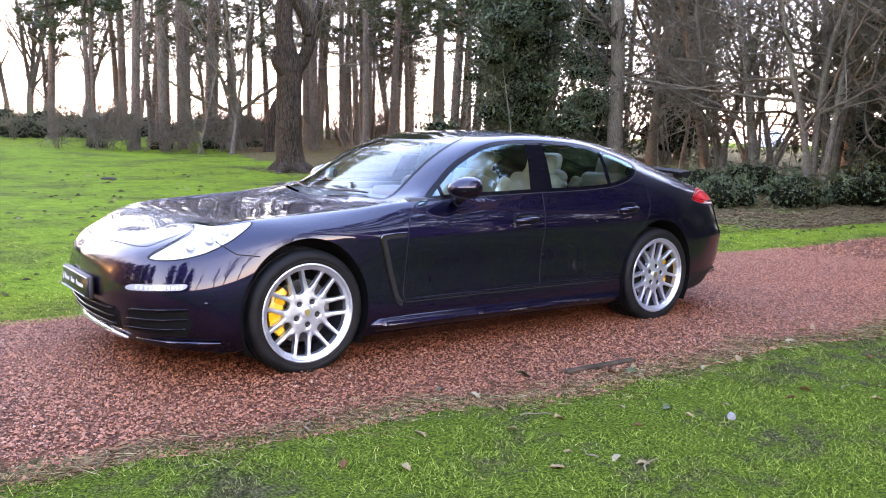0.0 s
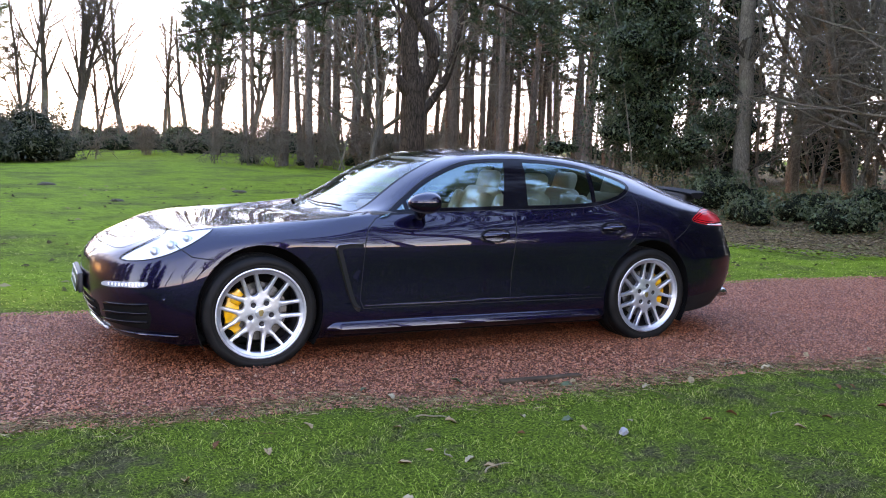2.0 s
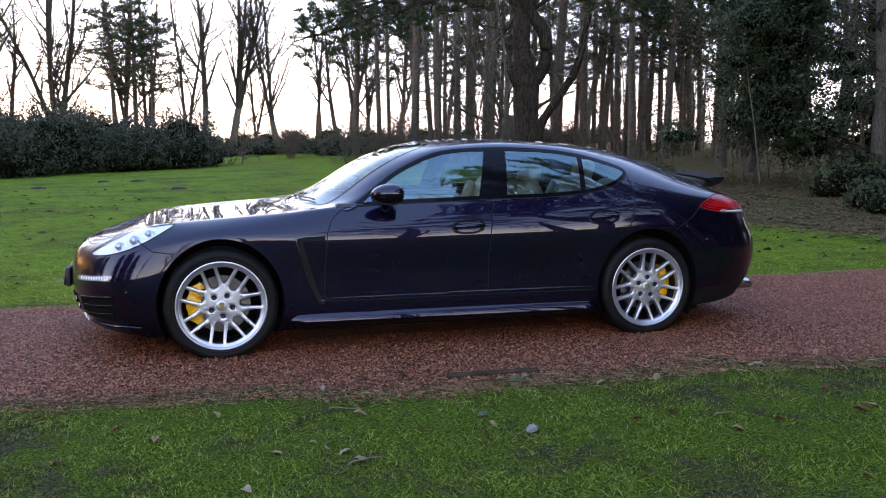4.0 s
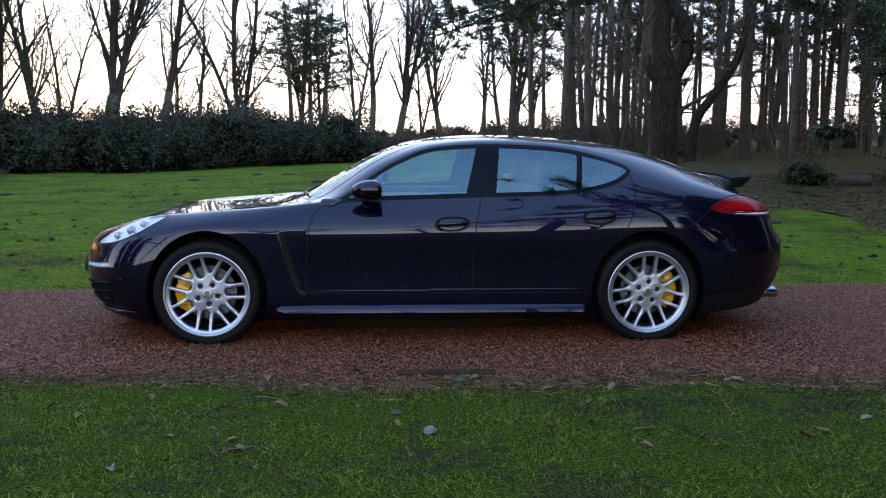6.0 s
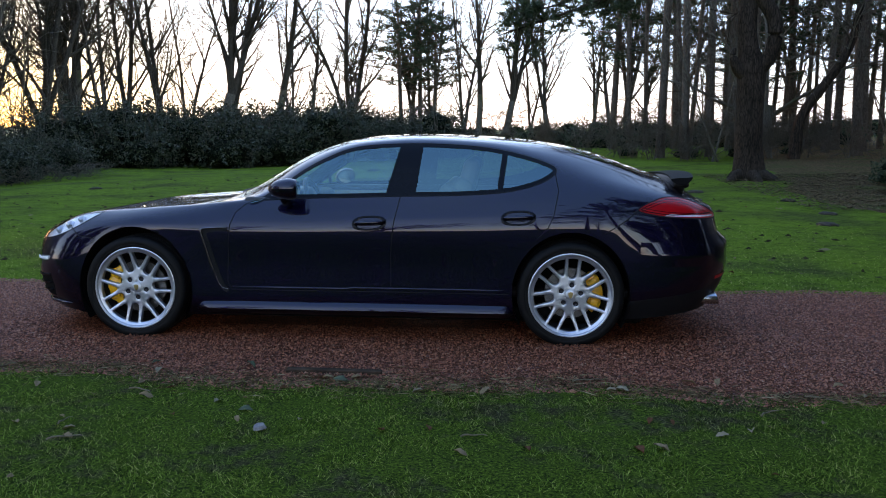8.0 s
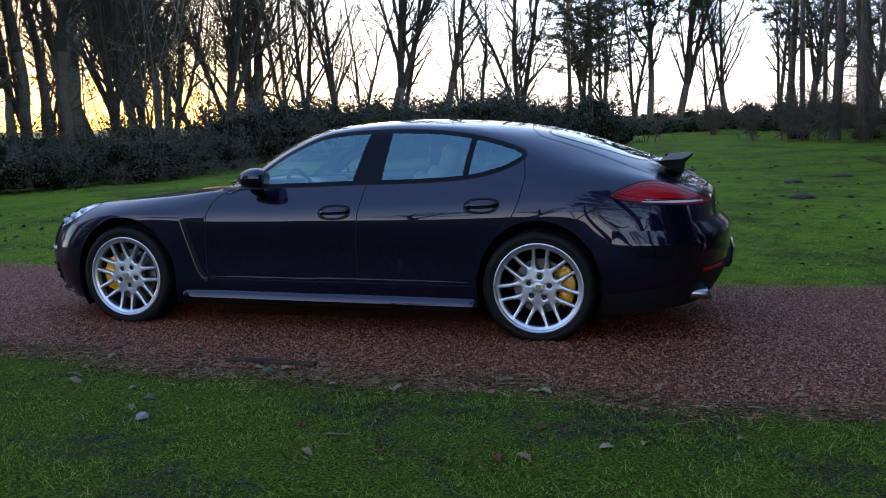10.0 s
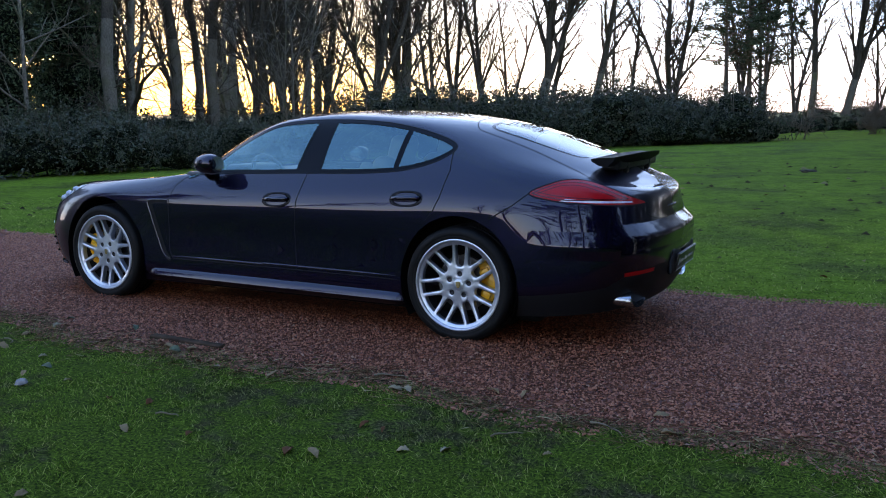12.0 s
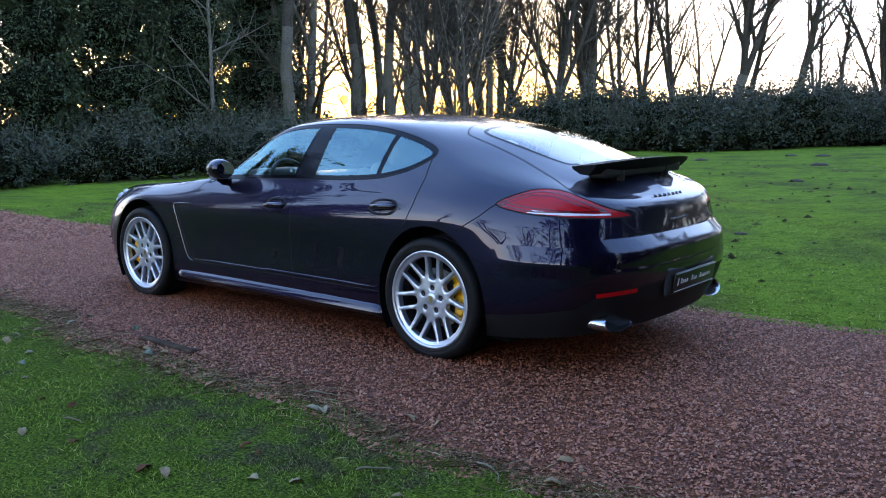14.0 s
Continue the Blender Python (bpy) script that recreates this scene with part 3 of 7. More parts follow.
BARK_PINE = make_bark("pine_bark", (0.060, 0.041, 0.030), (0.200, 0.150, 0.115), 11.0)
BARK_BARE = make_bark("bare_tree_bark", (0.075, 0.062, 0.047), (0.21, 0.18, 0.14), 14.0, (0.085, 0.095, 0.04))
BARK_PALE = make_bark("pale_lichen_bark", (0.066, 0.052, 0.038), (0.205, 0.172, 0.128), 16.0, (0.105, 0.110, 0.064))
# twigs against the bright sky: their backlit darkness is put into the bark colour
BARK_BACKLIT = make_bark("backlit_twig_bark", (0.034, 0.027, 0.021), (0.105, 0.085, 0.062), 14.0)
BARK_OLD = make_bark("old_tree_bark", (0.016, 0.011, 0.008), (0.085, 0.058, 0.042), 8.0)
NEEDLE = make_leaf("pine_needles", (0.012, 0.024, 0.010), (0.026, 0.048, 0.018), (0.05, 0.075, 0.03), rough=0.6)
HOLLY = make_leaf("holly_leaves", (0.010, 0.022, 0.010), (0.020, 0.044, 0.016), (0.045, 0.080, 0.032), rough=0.45)
LAUREL = make_leaf("laurel_leaves", (0.014, 0.021, 0.011), (0.031, 0.045, 0.021), (0.048, 0.062, 0.031), (0.062, 0.054, 0.036), rough=0.6)
IVY = make_leaf("ivy_leaves", (0.014, 0.030, 0.012), (0.034, 0.062, 0.022), (0.065, 0.095, 0.040), rough=0.55)
# near-black mottled green: the shade deep in the foliage, put into the colour
def make_shade_core():
    n = Nodes("shrub_inner_shade")
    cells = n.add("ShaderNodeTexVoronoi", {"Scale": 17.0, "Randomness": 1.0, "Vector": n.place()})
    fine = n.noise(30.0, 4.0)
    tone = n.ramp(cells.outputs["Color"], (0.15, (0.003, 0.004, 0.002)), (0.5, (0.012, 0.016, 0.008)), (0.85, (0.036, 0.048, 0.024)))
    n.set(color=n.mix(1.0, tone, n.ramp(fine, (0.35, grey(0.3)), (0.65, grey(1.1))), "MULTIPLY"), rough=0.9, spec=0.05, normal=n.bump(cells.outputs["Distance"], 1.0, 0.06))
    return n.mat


SHADE_CORE = make_shade_core()


class Limbs:
    """Collects tapered branches and turns them into one mesh."""

    def __init__(self):
        self.v, self.f, self.n = [], [], 0

    def add(self, pts, radii, sides):
        pts = np.asarray(pts, float)
        way = np.gradient(pts, axis=0)
        way /= np.linalg.norm(way, axis=1)[:, None] + 1e-9
        ref = np.where(np.abs(way[:, 2:3]) > 0.9, np.array([[1.0, 0, 0]]), np.array([[0, 0, 1.0]]))
        ref = ref[:1].repeat(len(pts), 0)
        a = np.cross(way, ref)
        a /= np.linalg.norm(a, axis=1)[:, None] + 1e-9
        b = np.cross(way, a)
        ang = np.arange(sides) * 2 * np.pi / sides
        ring = (a[:, None] * np.cos(ang)[None, :, None] + b[:, None] * np.sin(ang)[None, :, None]) * np.asarray(radii)[:, None, None] + pts[:, None]
        m = len(pts)
        self.v.append(ring.reshape(-1, 3))
        i = np.arange(m - 1)[:, None] * sides + np.arange(sides)[None]
        j = np.arange(m - 1)[:, None] * sides + (np.arange(sides)[None] + 1) % sides
        self.f.append((np.stack([i, j, j + sides, i + sides], -1).reshape(-1, 4) + self.n))
        self.n += m * sides

    def mesh(self, name, material, parent, label=""):
        return tagged(indexed_mesh(name, np.concatenate(self.v), np.concatenate(self.f), material, parent), label)


def limb_path(r, start, way, length, steps, wander, lift):
    p, d = np.array(start, float), np.array(way, float)
    d /= np.linalg.norm(d)
    out = [p.copy()]
    for _ in range(steps):
        d = d + r.normal(0, wander, 3) + np.array([0, 0, lift])
        d /= np.linalg.norm(d)
        p = p + d * length / steps
        out.append(p.copy())
    return np.array(out), d


def side_way(r, d, angle):
    a = np.cross(d, r.normal(0, 1, 3))
    a /= np.linalg.norm(a) + 1e-9
    return d * math.cos(angle) + a * math.sin(angle)


def grow(r, sets, start, way, length, radius, level, rule, tips):
    top = level == 0
    steps = 9 if top else (4 if level == 1 else (2 if level == 2 else 1))
    path, d = limb_path(r, start, way, length, steps, rule["wander"] * (0.5 if top else 1.0), rule["lift"][min(level, 3)])
    end = radius * (0.35 if level < rule["levels"] else 0.3)
    rad = radius + (end - radius) * np.linspace(0, 1, steps + 1) ** 0.9
    if top and not rule.get("leader"):
        rad[0] *= 1.35
        rad[1] *= 1.05
    sets[0 if top else 1].add(path, np.maximum(rad, rule["thin"]), (8, 5, 3, 3, 3)[min(level, 4)])
    if level >= rule["levels"]:
        tips.append((path[-1], d))
        return
    n = rule["kids"][level]
    for k in range(n):
        f = rule["from"][level] + (1 - rule["from"][level]) * (k + r.uniform(0.1, 0.9)) / n
        i = min(int(f * steps), steps - 1)
        at = path[i] + (path[i + 1] - path[i]) * (f * steps - i)
        dirn = path[i + 1] - path[i]
        dirn /= np.linalg.norm(dirn)
        new_way = side_way(r, dirn, radians(r.uniform(*rule["angle"][level])))
        grow(r, sets, at, new_way, length * rule["ratio"][level] * r.uniform(0.65, 1.2) * (1.15 - 0.5 * f), np.interp(f, np.linspace(0, 1, steps + 1), rad) * r.uniform(0.45, 0.7), level + 1, rule, tips)


UPRIGHT = dict(levels=3, wander=0.09, lift=(0.03, 0.10, 0.08, 0.05), kids=(13, 7, 4), angle=((25, 55), (25, 55), (30, 60)), ratio=(0.50, 0.50, 0.50))
UPRIGHT["thin"] = 0.0125
UPRIGHT["from"] = (0.18, 0.15, 0.15)
TANGLE = dict(levels=3, wander=0.16, lift=(0.02, 0.02, -0.03, -0.08), kids=(11, 7, 5), angle=((35, 75), (30, 70), (30, 75)), ratio=(0.55, 0.50, 0.55))
TANGLE["thin"] = 0.0075
TANGLE["from"] = (0.15, 0.15, 0.1)


def bare_tree(seed, tall, radius, rule, stems=1, label="", bark=None):
    bark = bark or BARK_BARE
    r = np.random.default_rng(seed)
    sets, tips = (Limbs(), Limbs()), []
    for k in range(stems):
        way = np.array([r.normal(0, 0.10 + 0.12 * (stems > 1)), r.normal(0, 0.10 + 0.12 * (stems > 1)), 1.0])
        grow(r, sets, (r.normal(0, 0.12) * (stems > 1), r.normal(0, 0.12) * (stems > 1), -0.1), way, tall * r.uniform(0.85, 1.0), radius * (1 if stems == 1 else 0.7), 0, rule, tips)
    tree = thing("bare_tree", label or "leafless winter tree with fine upright branches", "tree", "bare trees of the wood")
    sets[0].mesh("trunk", bark, tree)
    sets[1].mesh("crown", bark, tree)
    return tree


TALL = dict(levels=4, leader=True, wander=0.07, lift=(0.05, 0.10, 0.07, 0.04), kids=(12, 6, 4, 2), angle=((24, 50), (22, 50), (25, 55), (25, 60)), ratio=(0.34, 0.46, 0.50, 0.55), thin=0.016)
TALL["from"] = (0.06, 0.12, 0.15, 0.2)


def tall_tree(seed, tall, radius, split, leaders, spread, wide=1.0, crooked=1.0, label="", bark=None):
    """A tall leafless tree: a short trunk that parts into steep leaders with fine fanned twigs."""
    bark = bark or BARK_BARE
    r = np.random.default_rng(seed)
    rule = TALL | {"ratio": (0.38 * wide, 0.50, 0.52, 0.60), "wander": 0.07 * crooked}
    trunk, crown, tips = Limbs(), Limbs(), []
    path, d = limb_path(r, (0, 0, -0.15), (r.normal(0, 0.05), r.normal(0, 0.05), 1.0), tall * split + 0.15, 6, 0.05 * crooked, 0.02)
    trunk.add(path, radius * np.array([1.5, 1.12, 1.0, 0.96, 0.93, 0.9, 0.86]), 9)
    a0 = r.uniform(0, 6.28)
    for k in range(leaders):
        a = a0 + 2 * math.pi * k / leaders + r.normal(0, 0.3)
        tilt = radians(spread) * r.uniform(0.5, 1.2) * (leaders > 1)
        way = d + np.array([math.cos(a) * math.tan(tilt), math.sin(a) * math.tan(tilt), 0])
        start = path[-1] if k == 0 else path[-1 - r.integers(0, 3)]
        grow(r, (crown, crown), start, way, (tall - start[2]) * r.uniform(0.85, 1.05), radius * (0.86 if leaders == 1 else 0.62 * r.uniform(0.8, 1.1)), 0, rule, tips)
    for k in range(9):
        at = path[1 + r.integers(0, 5)]
        way = np.array([r.normal(0, 1), r.normal(0, 1), 0.5])
        grow(r, (crown, crown), at, way, tall * 0.10 * r.uniform(0.5, 1.2), 0.035, 2, rule, tips)
    tree = thing("bare_tree", label or "leafless winter tree with steep limbs and fine fanned twigs", "tree", "bare trees of the wood")
    trunk.mesh("trunk", bark, tree)
    crown.mesh("crown", BARK_BACKLIT, tree)
    return tree


def clumps(centres, r, length, width, count, flat=0.5, up=0.35):
    """Tufts of needles: thin triangles round each centre."""
    c = np.repeat(np.asarray(centres), count, axis=0)
    n = len(c)
    d = r.normal(0, 1, (n, 3)) * np.array([1, 1, flat]) + np.array([0, 0, up])
    d /= np.linalg.norm(d, axis=1)[:, None]
    s = np.cross(d, r.normal(0, 1, (n, 3)))
    s /= np.linalg.norm(s, axis=1)[:, None]
    l = length * r.uniform(0.5, 1.2, n)[:, None]
    base = c + d * l * 0.12
    return np.stack([base - s * width, base + s * width, c + d * l], 1).reshape(-1, 3)


def pine(seed, tall, radius, crown_from, lean=0.02, dead=16, tufts=150, wide=3.0, label=""):
    r = np.random.default_rng(seed)
    limbs, centres = Limbs(), []
    bend = np.array([r.normal(0, lean), r.normal(0, lean), 1.0])
    path, _ = limb_path(r, (0, 0, -0.1), bend, tall, 14, 0.012, 0.012)
    rad = radius * np.interp(np.linspace(0, 1, 15), [0, 0.05, 0.6, 1.0], [1.25, 1.0, 0.7, 0.12])
    limbs.add(path, rad, 11)
    tree = thing("pine_tree", label or "tall pine with a bare grey-brown trunk and broken side twigs", "tree", "pines of the wood")
    for k in range(dead):
        f = r.uniform(0.10, crown_from)
        at = path[int(f * 14)] + (path[int(f * 14) + 1] - path[int(f * 14)]) * (f * 14 % 1)
        a = r.uniform(0, 2 * np.pi)
        way = np.array([math.cos(a), math.sin(a), r.uniform(-0.25, 0.35)])
        l = r.uniform(0.4, 2.2)
        p, d = limb_path(r, at, way, l, 4, 0.14, 0.0)
        limbs.add(p, np.linspace(0.022, 0.006, 5), 4)
        for q in range(3):
            i = r.integers(1, 4)
            p2, _ = limb_path(r, p[i], side_way(r, d, r.uniform(0.5, 1.1)), l * 0.45, 3, 0.2, 0)
            limbs.add(p2, np.linspace(0.010, 0.004, 4), 3)
    n = max(10, tufts // 9)
    for k in range(n):
        f = crown_from + (0.99 - crown_from) * (k + r.random()) / n
        at = path[min(int(f * 14), 13)]
        a = k * 2.4 + r.normal(0, 0.3)
        reach = wide * (1.05 - 0.75 * ((f - crown_from) / (1 - crown_from)) ** 1.5) * r.uniform(0.6, 1.1)
        p, d = limb_path(r, at + (path[min(int(f * 14) + 1, 14)] - at) * (f * 14 % 1), np.array([math.cos(a), math.sin(a), r.uniform(-0.05, 0.35)]), reach, 5, 0.10, 0.04)
        limbs.add(p, np.linspace(0.05, 0.012, 6), 4)
        for q in range(9):
            i = r.integers(2, 6)
            centres.append(p[i] + r.normal(0, 0.22, 3) * np.array([1, 1, 0.5]))
    limbs.mesh("trunk", BARK_PINE, tree)
    fast_mesh("crown", clumps(centres, r, 0.46, 0.030, 20), 3, NEEDLE, tree)
    return tree


def leaf_quads(p, nrm, r, size, slim=0.5, loose=0.7):
    """Folded leaves at points p that face about nrm: two triangles each."""
    n = len(p)
    nn = nrm + r.normal(0, loose, (n, 3))
    nn /= np.linalg.norm(nn, axis=1)[:, None] + 1e-9
    a = np.cross(nn, r.normal(0, 1, (n, 3)))
    a /= np.linalg.norm(a, axis=1)[:, None] + 1e-9
    b = np.cross(nn, a)
    l = (size * np.exp(r.normal(0, 0.25, n)))[:, None]
    tip, back = p + a * l, p - a * l
    le, ri = p + b * l * slim - nn * l * 0.18, p - b * l * slim - nn * l * 0.18
    return np.stack([back, ri, tip, le], 1).reshape(-1, 3)


def lumpy(r, n, lumps, inner=0.0):
    """Points and normals on the outside of a heap of soft balls."""
    c = np.array([l[:3] for l in lumps])
    s = np.array([l[3:] for l in lumps])
    area = (s[:, 0] * s[:, 2]) ** 1.0
    which = r.choice(len(lumps), n, p=area / area.sum())
    d = r.normal(0, 1, (n, 3))
    d /= np.linalg.norm(d, axis=1)[:, None]
    p = c[which] + d * s[which] * (1 - np.abs(r.normal(0, 0.17, n)))[:, None]
    q = ((p[:, None] - c[None]) / s[None])
    inside_other = ((q ** 2).sum(-1) < 0.50).any(axis=1)
    keep = ~inside_other & (p[:, 2] > 0.02)
    return p[keep], d[keep]


def shrub(name, seed, lumps, leaves, size, material, label, group, category="shrub", slim=0.45, sprays=90, spray=1.0):
    r = np.random.default_rng(seed)
    ob = thing(name, label, category, group)
    p, d = lumpy(r, leaves, lumps)
    bump = np.array([noise.noise(Vector(q) * 1.6 + Vector((seed, 0, 0))) for q in p])
    p = p + d * (bump * 0.38)[:, None]
    quads = [leaf_quads(p, d * 0.8 + np.array([0, 0, 0.35]), r, size, slim)]
    for i in r.choice(len(p), sprays):
        way = d[i] * 0.7 + np.array([0, 0, 0.5]) + r.normal(0, 0.45, 3)
        l = r.uniform(0.25, 0.8) * spray
        path, _ = limb_path(r, p[i] - d[i] * 0.15, way, l, 4, 0.15, -0.06)
        f = r.uniform(0.1, 4, 22)
        k = np.minimum(f.astype(int), 3)
        q = path[k] + (path[k + 1] - path[k]) * (f - k)[:, None] + r.normal(0, 0.05 * spray, (22, 3))
        quads.append(leaf_quads(q, r.normal(0, 1, (22, 3)) + np.array([0, 0, 0.6]), r, size, slim))
    fast_mesh("foliage", np.concatenate(quads), 4, material, ob)
    # dark lumps behind the leaves, coloured as the shrub's inner shade
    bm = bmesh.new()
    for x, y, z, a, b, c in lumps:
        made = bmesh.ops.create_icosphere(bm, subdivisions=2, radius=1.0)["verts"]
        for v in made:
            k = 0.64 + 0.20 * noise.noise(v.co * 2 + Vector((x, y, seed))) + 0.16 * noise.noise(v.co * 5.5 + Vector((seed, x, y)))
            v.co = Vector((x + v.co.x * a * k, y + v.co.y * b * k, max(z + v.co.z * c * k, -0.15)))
    part("inside", bm, SHADE_CORE, ob)
    limbs = Limbs()
    for k in range(14):
        l = lumps[r.integers(len(lumps))]
        top = np.array(l[:3]) + r.normal(0, 0.4, 3) * np.array(l[3:]) + np.array([0, 0, l[5] * 0.95])
        way = top - np.array([l[0], l[1], 0])
        pth, _ = limb_path(r, (l[0], l[1], 0), way, np.linalg.norm(way) * 1.12, 5, 0.12, 0.02)
        limbs.add(pth, np.linspace(0.03, 0.006, 6), 4)
    limbs.mesh("wood", BARK_BARE, ob)
    return ob


def put(ob, x, y, turn=0.0, scale=1.0, tall=None, sink=0.0):
    """Another one of a thing at x, y on the ground."""
    m = Matrix.LocRotScale((x, y, z_at(x, y) - sink), Euler((0, 0, radians(turn))), Vector((scale, scale, tall or scale)))
    return copy_thing(ob, m)


def settle(ob, x, y, turn=0.0, scale=1.0, tall=None, sink=0.0):
    ob.matrix_basis = Matrix.LocRotScale((x, y, z_at(x, y) - sink), Euler((0, 0, radians(turn))), Vector((scale, scale, tall or scale)))
    return ob


def plant(kinds, spots, r, scale=(0.9, 1.1)):
    """Sets out copies of a few kinds; the first spots take the originals."""
    for i, spot in enumerate(spots):
        x, y = spot[0], spot[1]
        s = spot[2] if len(spot) > 2 else r.uniform(*scale)
        ob = kinds[i % len(kinds)]
        if i < len(kinds):
            settle(ob, x, y, 0, s)
            ob["base_scale"] = 1.0
        else:
            turn = r.uniform(0, 360)
            m = Matrix.LocRotScale((x, y, z_at(x, y)), Euler((0, 0, radians(turn))), Vector((s, s, s)) / ob.scale.x)
            copy_thing(ob, m)


pr = np.random.default_rng(12)
# pines of the wood, in depth: slim and thick trunks
pines = [pine(21, 19, 0.128, 0.50, 0.01, 26, 180), pine(22, 20, 0.140, 0.48, 0.04, 26, 180), pine(23, 18, 0.115, 0.47, 0.03, 26, 180), pine(24, 19, 0.132, 0.52, 0.02, 26, 180)]
plant(pines, [(6.8, 35.3), (9.0, 33.7, 0.95), (12.0, 37.9), (16.6, 40.4), (23.2, 46.1), (23.4, 43.7), (24.8, 40.6), (20.9, 40.3), (24.2, 40.8), (9.8, 36.4, 0.85), (11.4, 40.1), (21.4, 38.2), (8.4, 40.6, 0.9), (20.0, 34.4), (19.8, 39.0), (12.5, 35.6),
              (21.6, 37.9, 1.1), (23.3, 34.5, 1.1), (24.8, 38.1, 1.1), (12.2, 37.8), (11.6, 33.9), (28.0, 36.0), (27.0, 31.0), (30.0, 41.0), (15.9, 44.0), (26.0, 27.0), (18.6, 45.0), (29.0, 24.0)], pr, (0.92, 1.12))
stout = [pine(27, 20, 0.185, 0.50, 0.01, 24, 200), pine(28, 20, 0.165, 0.48, 0.03, 24, 200), pine(29, 19, 0.175, 0.50, 0.045, 24, 200)]
plant(stout, [(7.6, 31.6), (8.5, 30.6), (9.9, 32.4), (21.2, 28.6, 0.85), (21.0, 26.2, 0.8), (22.6, 31.2, 0.8), (15.6, 34.6, 0.9), (15.4, 30.5, 1.2), (15.5, 26.2, 0.8), (17.6, 35.5, 1.0), (18.3, 33.0, 0.95)], pr)
leafy = [pine(25, 14, 0.20, 0.30, 0.02, 12, 300, 2.8, "pine with low dark needle boughs"), pine(26, 15, 0.22, 0.33, 0.03, 12, 300, 3.0, "pine with low dark needle boughs")]
plant(leafy, [(7.0, 43.5), (10.2, 41.8), (14.6, 41.5), (17.4, 38.5), (13.6, 45.0), (21.8, 42.0), (26.0, 44.0), (19.2, 30.0), (17.4, 22.6), (23.5, 29.0), (26.8, 34.0), (16.6, 19.6, 0.8), (29.0, 30.0), (20.4, 46.0), (24.5, 24.5), (11.8, 48.0), (15.6, 48.5), (18.4, 50.0), (23.2, 49.0), (28.5, 47.0), (31.5, 36.0), (17.0, 43.5), (25.4, 38.8), (20.6, 34.8), (27.5, 40.5)], pr, (0.85, 1.05))
# bare trees along the far side of the lawn
bares = [tall_tree(31, 19, 0.36, 0.30, 1, 8), tall_tree(32, 18, 0.34, 0.16, 2, 9), tall_tree(33, 20, 0.40, 0.22, 3, 11), tall_tree(34, 17, 0.28, 0.36, 1, 8, 0.85), tall_tree(36, 19, 0.36, 0.10, 2, 12, 1.1, 1.5)]
plant(bares, [(-30.8, 56.0, 1.1), (-29.9, 63.1, 1.05), (-21.7, 61.9, 1.1), (-32.6, 57.4, 0.9), (-30.4, 60.7, 0.95), (-18.3, 66.0, 0.95), (-26.3, 62.4, 0.95), (0.9, 68.4, 0.8), (-16.5, 69.5, 0.72), (-2.6, 67.3, 0.72),
              (-1.3, 65.6, 0.74), (4.6, 69.3, 0.80), (11.4, 70.6, 0.76), (9.1, 74.9, 0.60), (3.1, 73.3, 0.62), (10.2, 72.8, 0.60), (-6.5, 77.7, 0.80), (-8.2, 79.6, 0.80), (9.8, 83.0, 0.74), (-27.0, 68.5, 0.75),
              (-22.9, 67.9, 0.75), (-18.6, 73.2, 0.7), (15.8, 72.0, 0.72), (19.5, 69.0, 0.75), (24.0, 66.0, 0.8), (30.0, 62.0, 0.85), (36.0, 56.0, 0.9), (13.8, 77.0, 0.6), (-35.0, 62.0, 1.0), (40.0, 47.0, 0.9)], pr)
# a dark tree of four crooked stems beyond the end of the hedge
crooked_far = tall_tree(37, 17, 0.42, 0.09, 4, 13, 0.75, 1.7, "dark leafless tree of four crooked stems")
settle(crooked_far, -12.6, 70.3, 200)
# the sunlit side's wood: thick dark trunks
wood_kinds = [tall_tree(131, 17, 0.29, 0.34, 1, 8, 0.9, 1.3, "dark leafless tree before the setting sun"), tall_tree(132, 16, 0.25, 0.20, 2, 9, 0.9, 1.4, "dark leafless tree before the setting sun"), tall_tree(133, 17, 0.30, 0.12, 3, 9, 0.9, 1.3, "dark leafless tree before the setting sun")]
plant(wood_kinds, [(-21.4, 17.4, 0.85), (-25.4, 22.0, 0.8), (-32.2, 40.6, 1.2), (-24.4, 24.0, 0.85), (-26.4, 26.6, 0.8), (-32.7, 42.9, 1.25), (-27.6, 28.9, 0.8), (-33.1, 35.4, 0.8), (-28.7, 47.6, 1.25), (-32.5, 37.3, 0.95), (-30.2, 51.4, 1.1), (-30.1, 39.3, 1.0), (-31.2, 43.4, 0.9), (-32.6, 50.0, 1.0), (-31.6, 45.6, 0.85),
                   (-33.1, 47.3, 1.0), (-35.9, 42.9, 1.05), (-28.6, 52.2, 1.1), (-38.0, 38.0, 1.0), (-38.0, 33.0, 1.0), (-37.0, 50.0, 1.1), (-40.0, 45.0, 1.1)], pr)
for k, (x, y, s) in enumerate(((-23.1, 24.8, 0.85), (-25.8, 21.8, 0.8), (-21.6, 25.8, 0.8), (-27.2, 20.4, 0.9))):
    put(wood_kinds[k % 3], x, y, 50 * k, s / wood_kinds[k % 3].scale.x)
# low pines with dense layered crowns beyond the lawn
low_pines = [pine(41, 12.5, 0.22, 0.42, 0.03, 6, 330, 4.8, "dense dark pine with layered needle clumps"), pine(42, 12, 0.20, 0.44, 0.05, 6, 300, 4.4, "dense dark pine with layered needle clumps")]
plant(low_pines, [(-8.5, 72.5, 1.05), (-5.6, 73.2, 1.0), (-7.0, 74.5, 1.1)], pr)
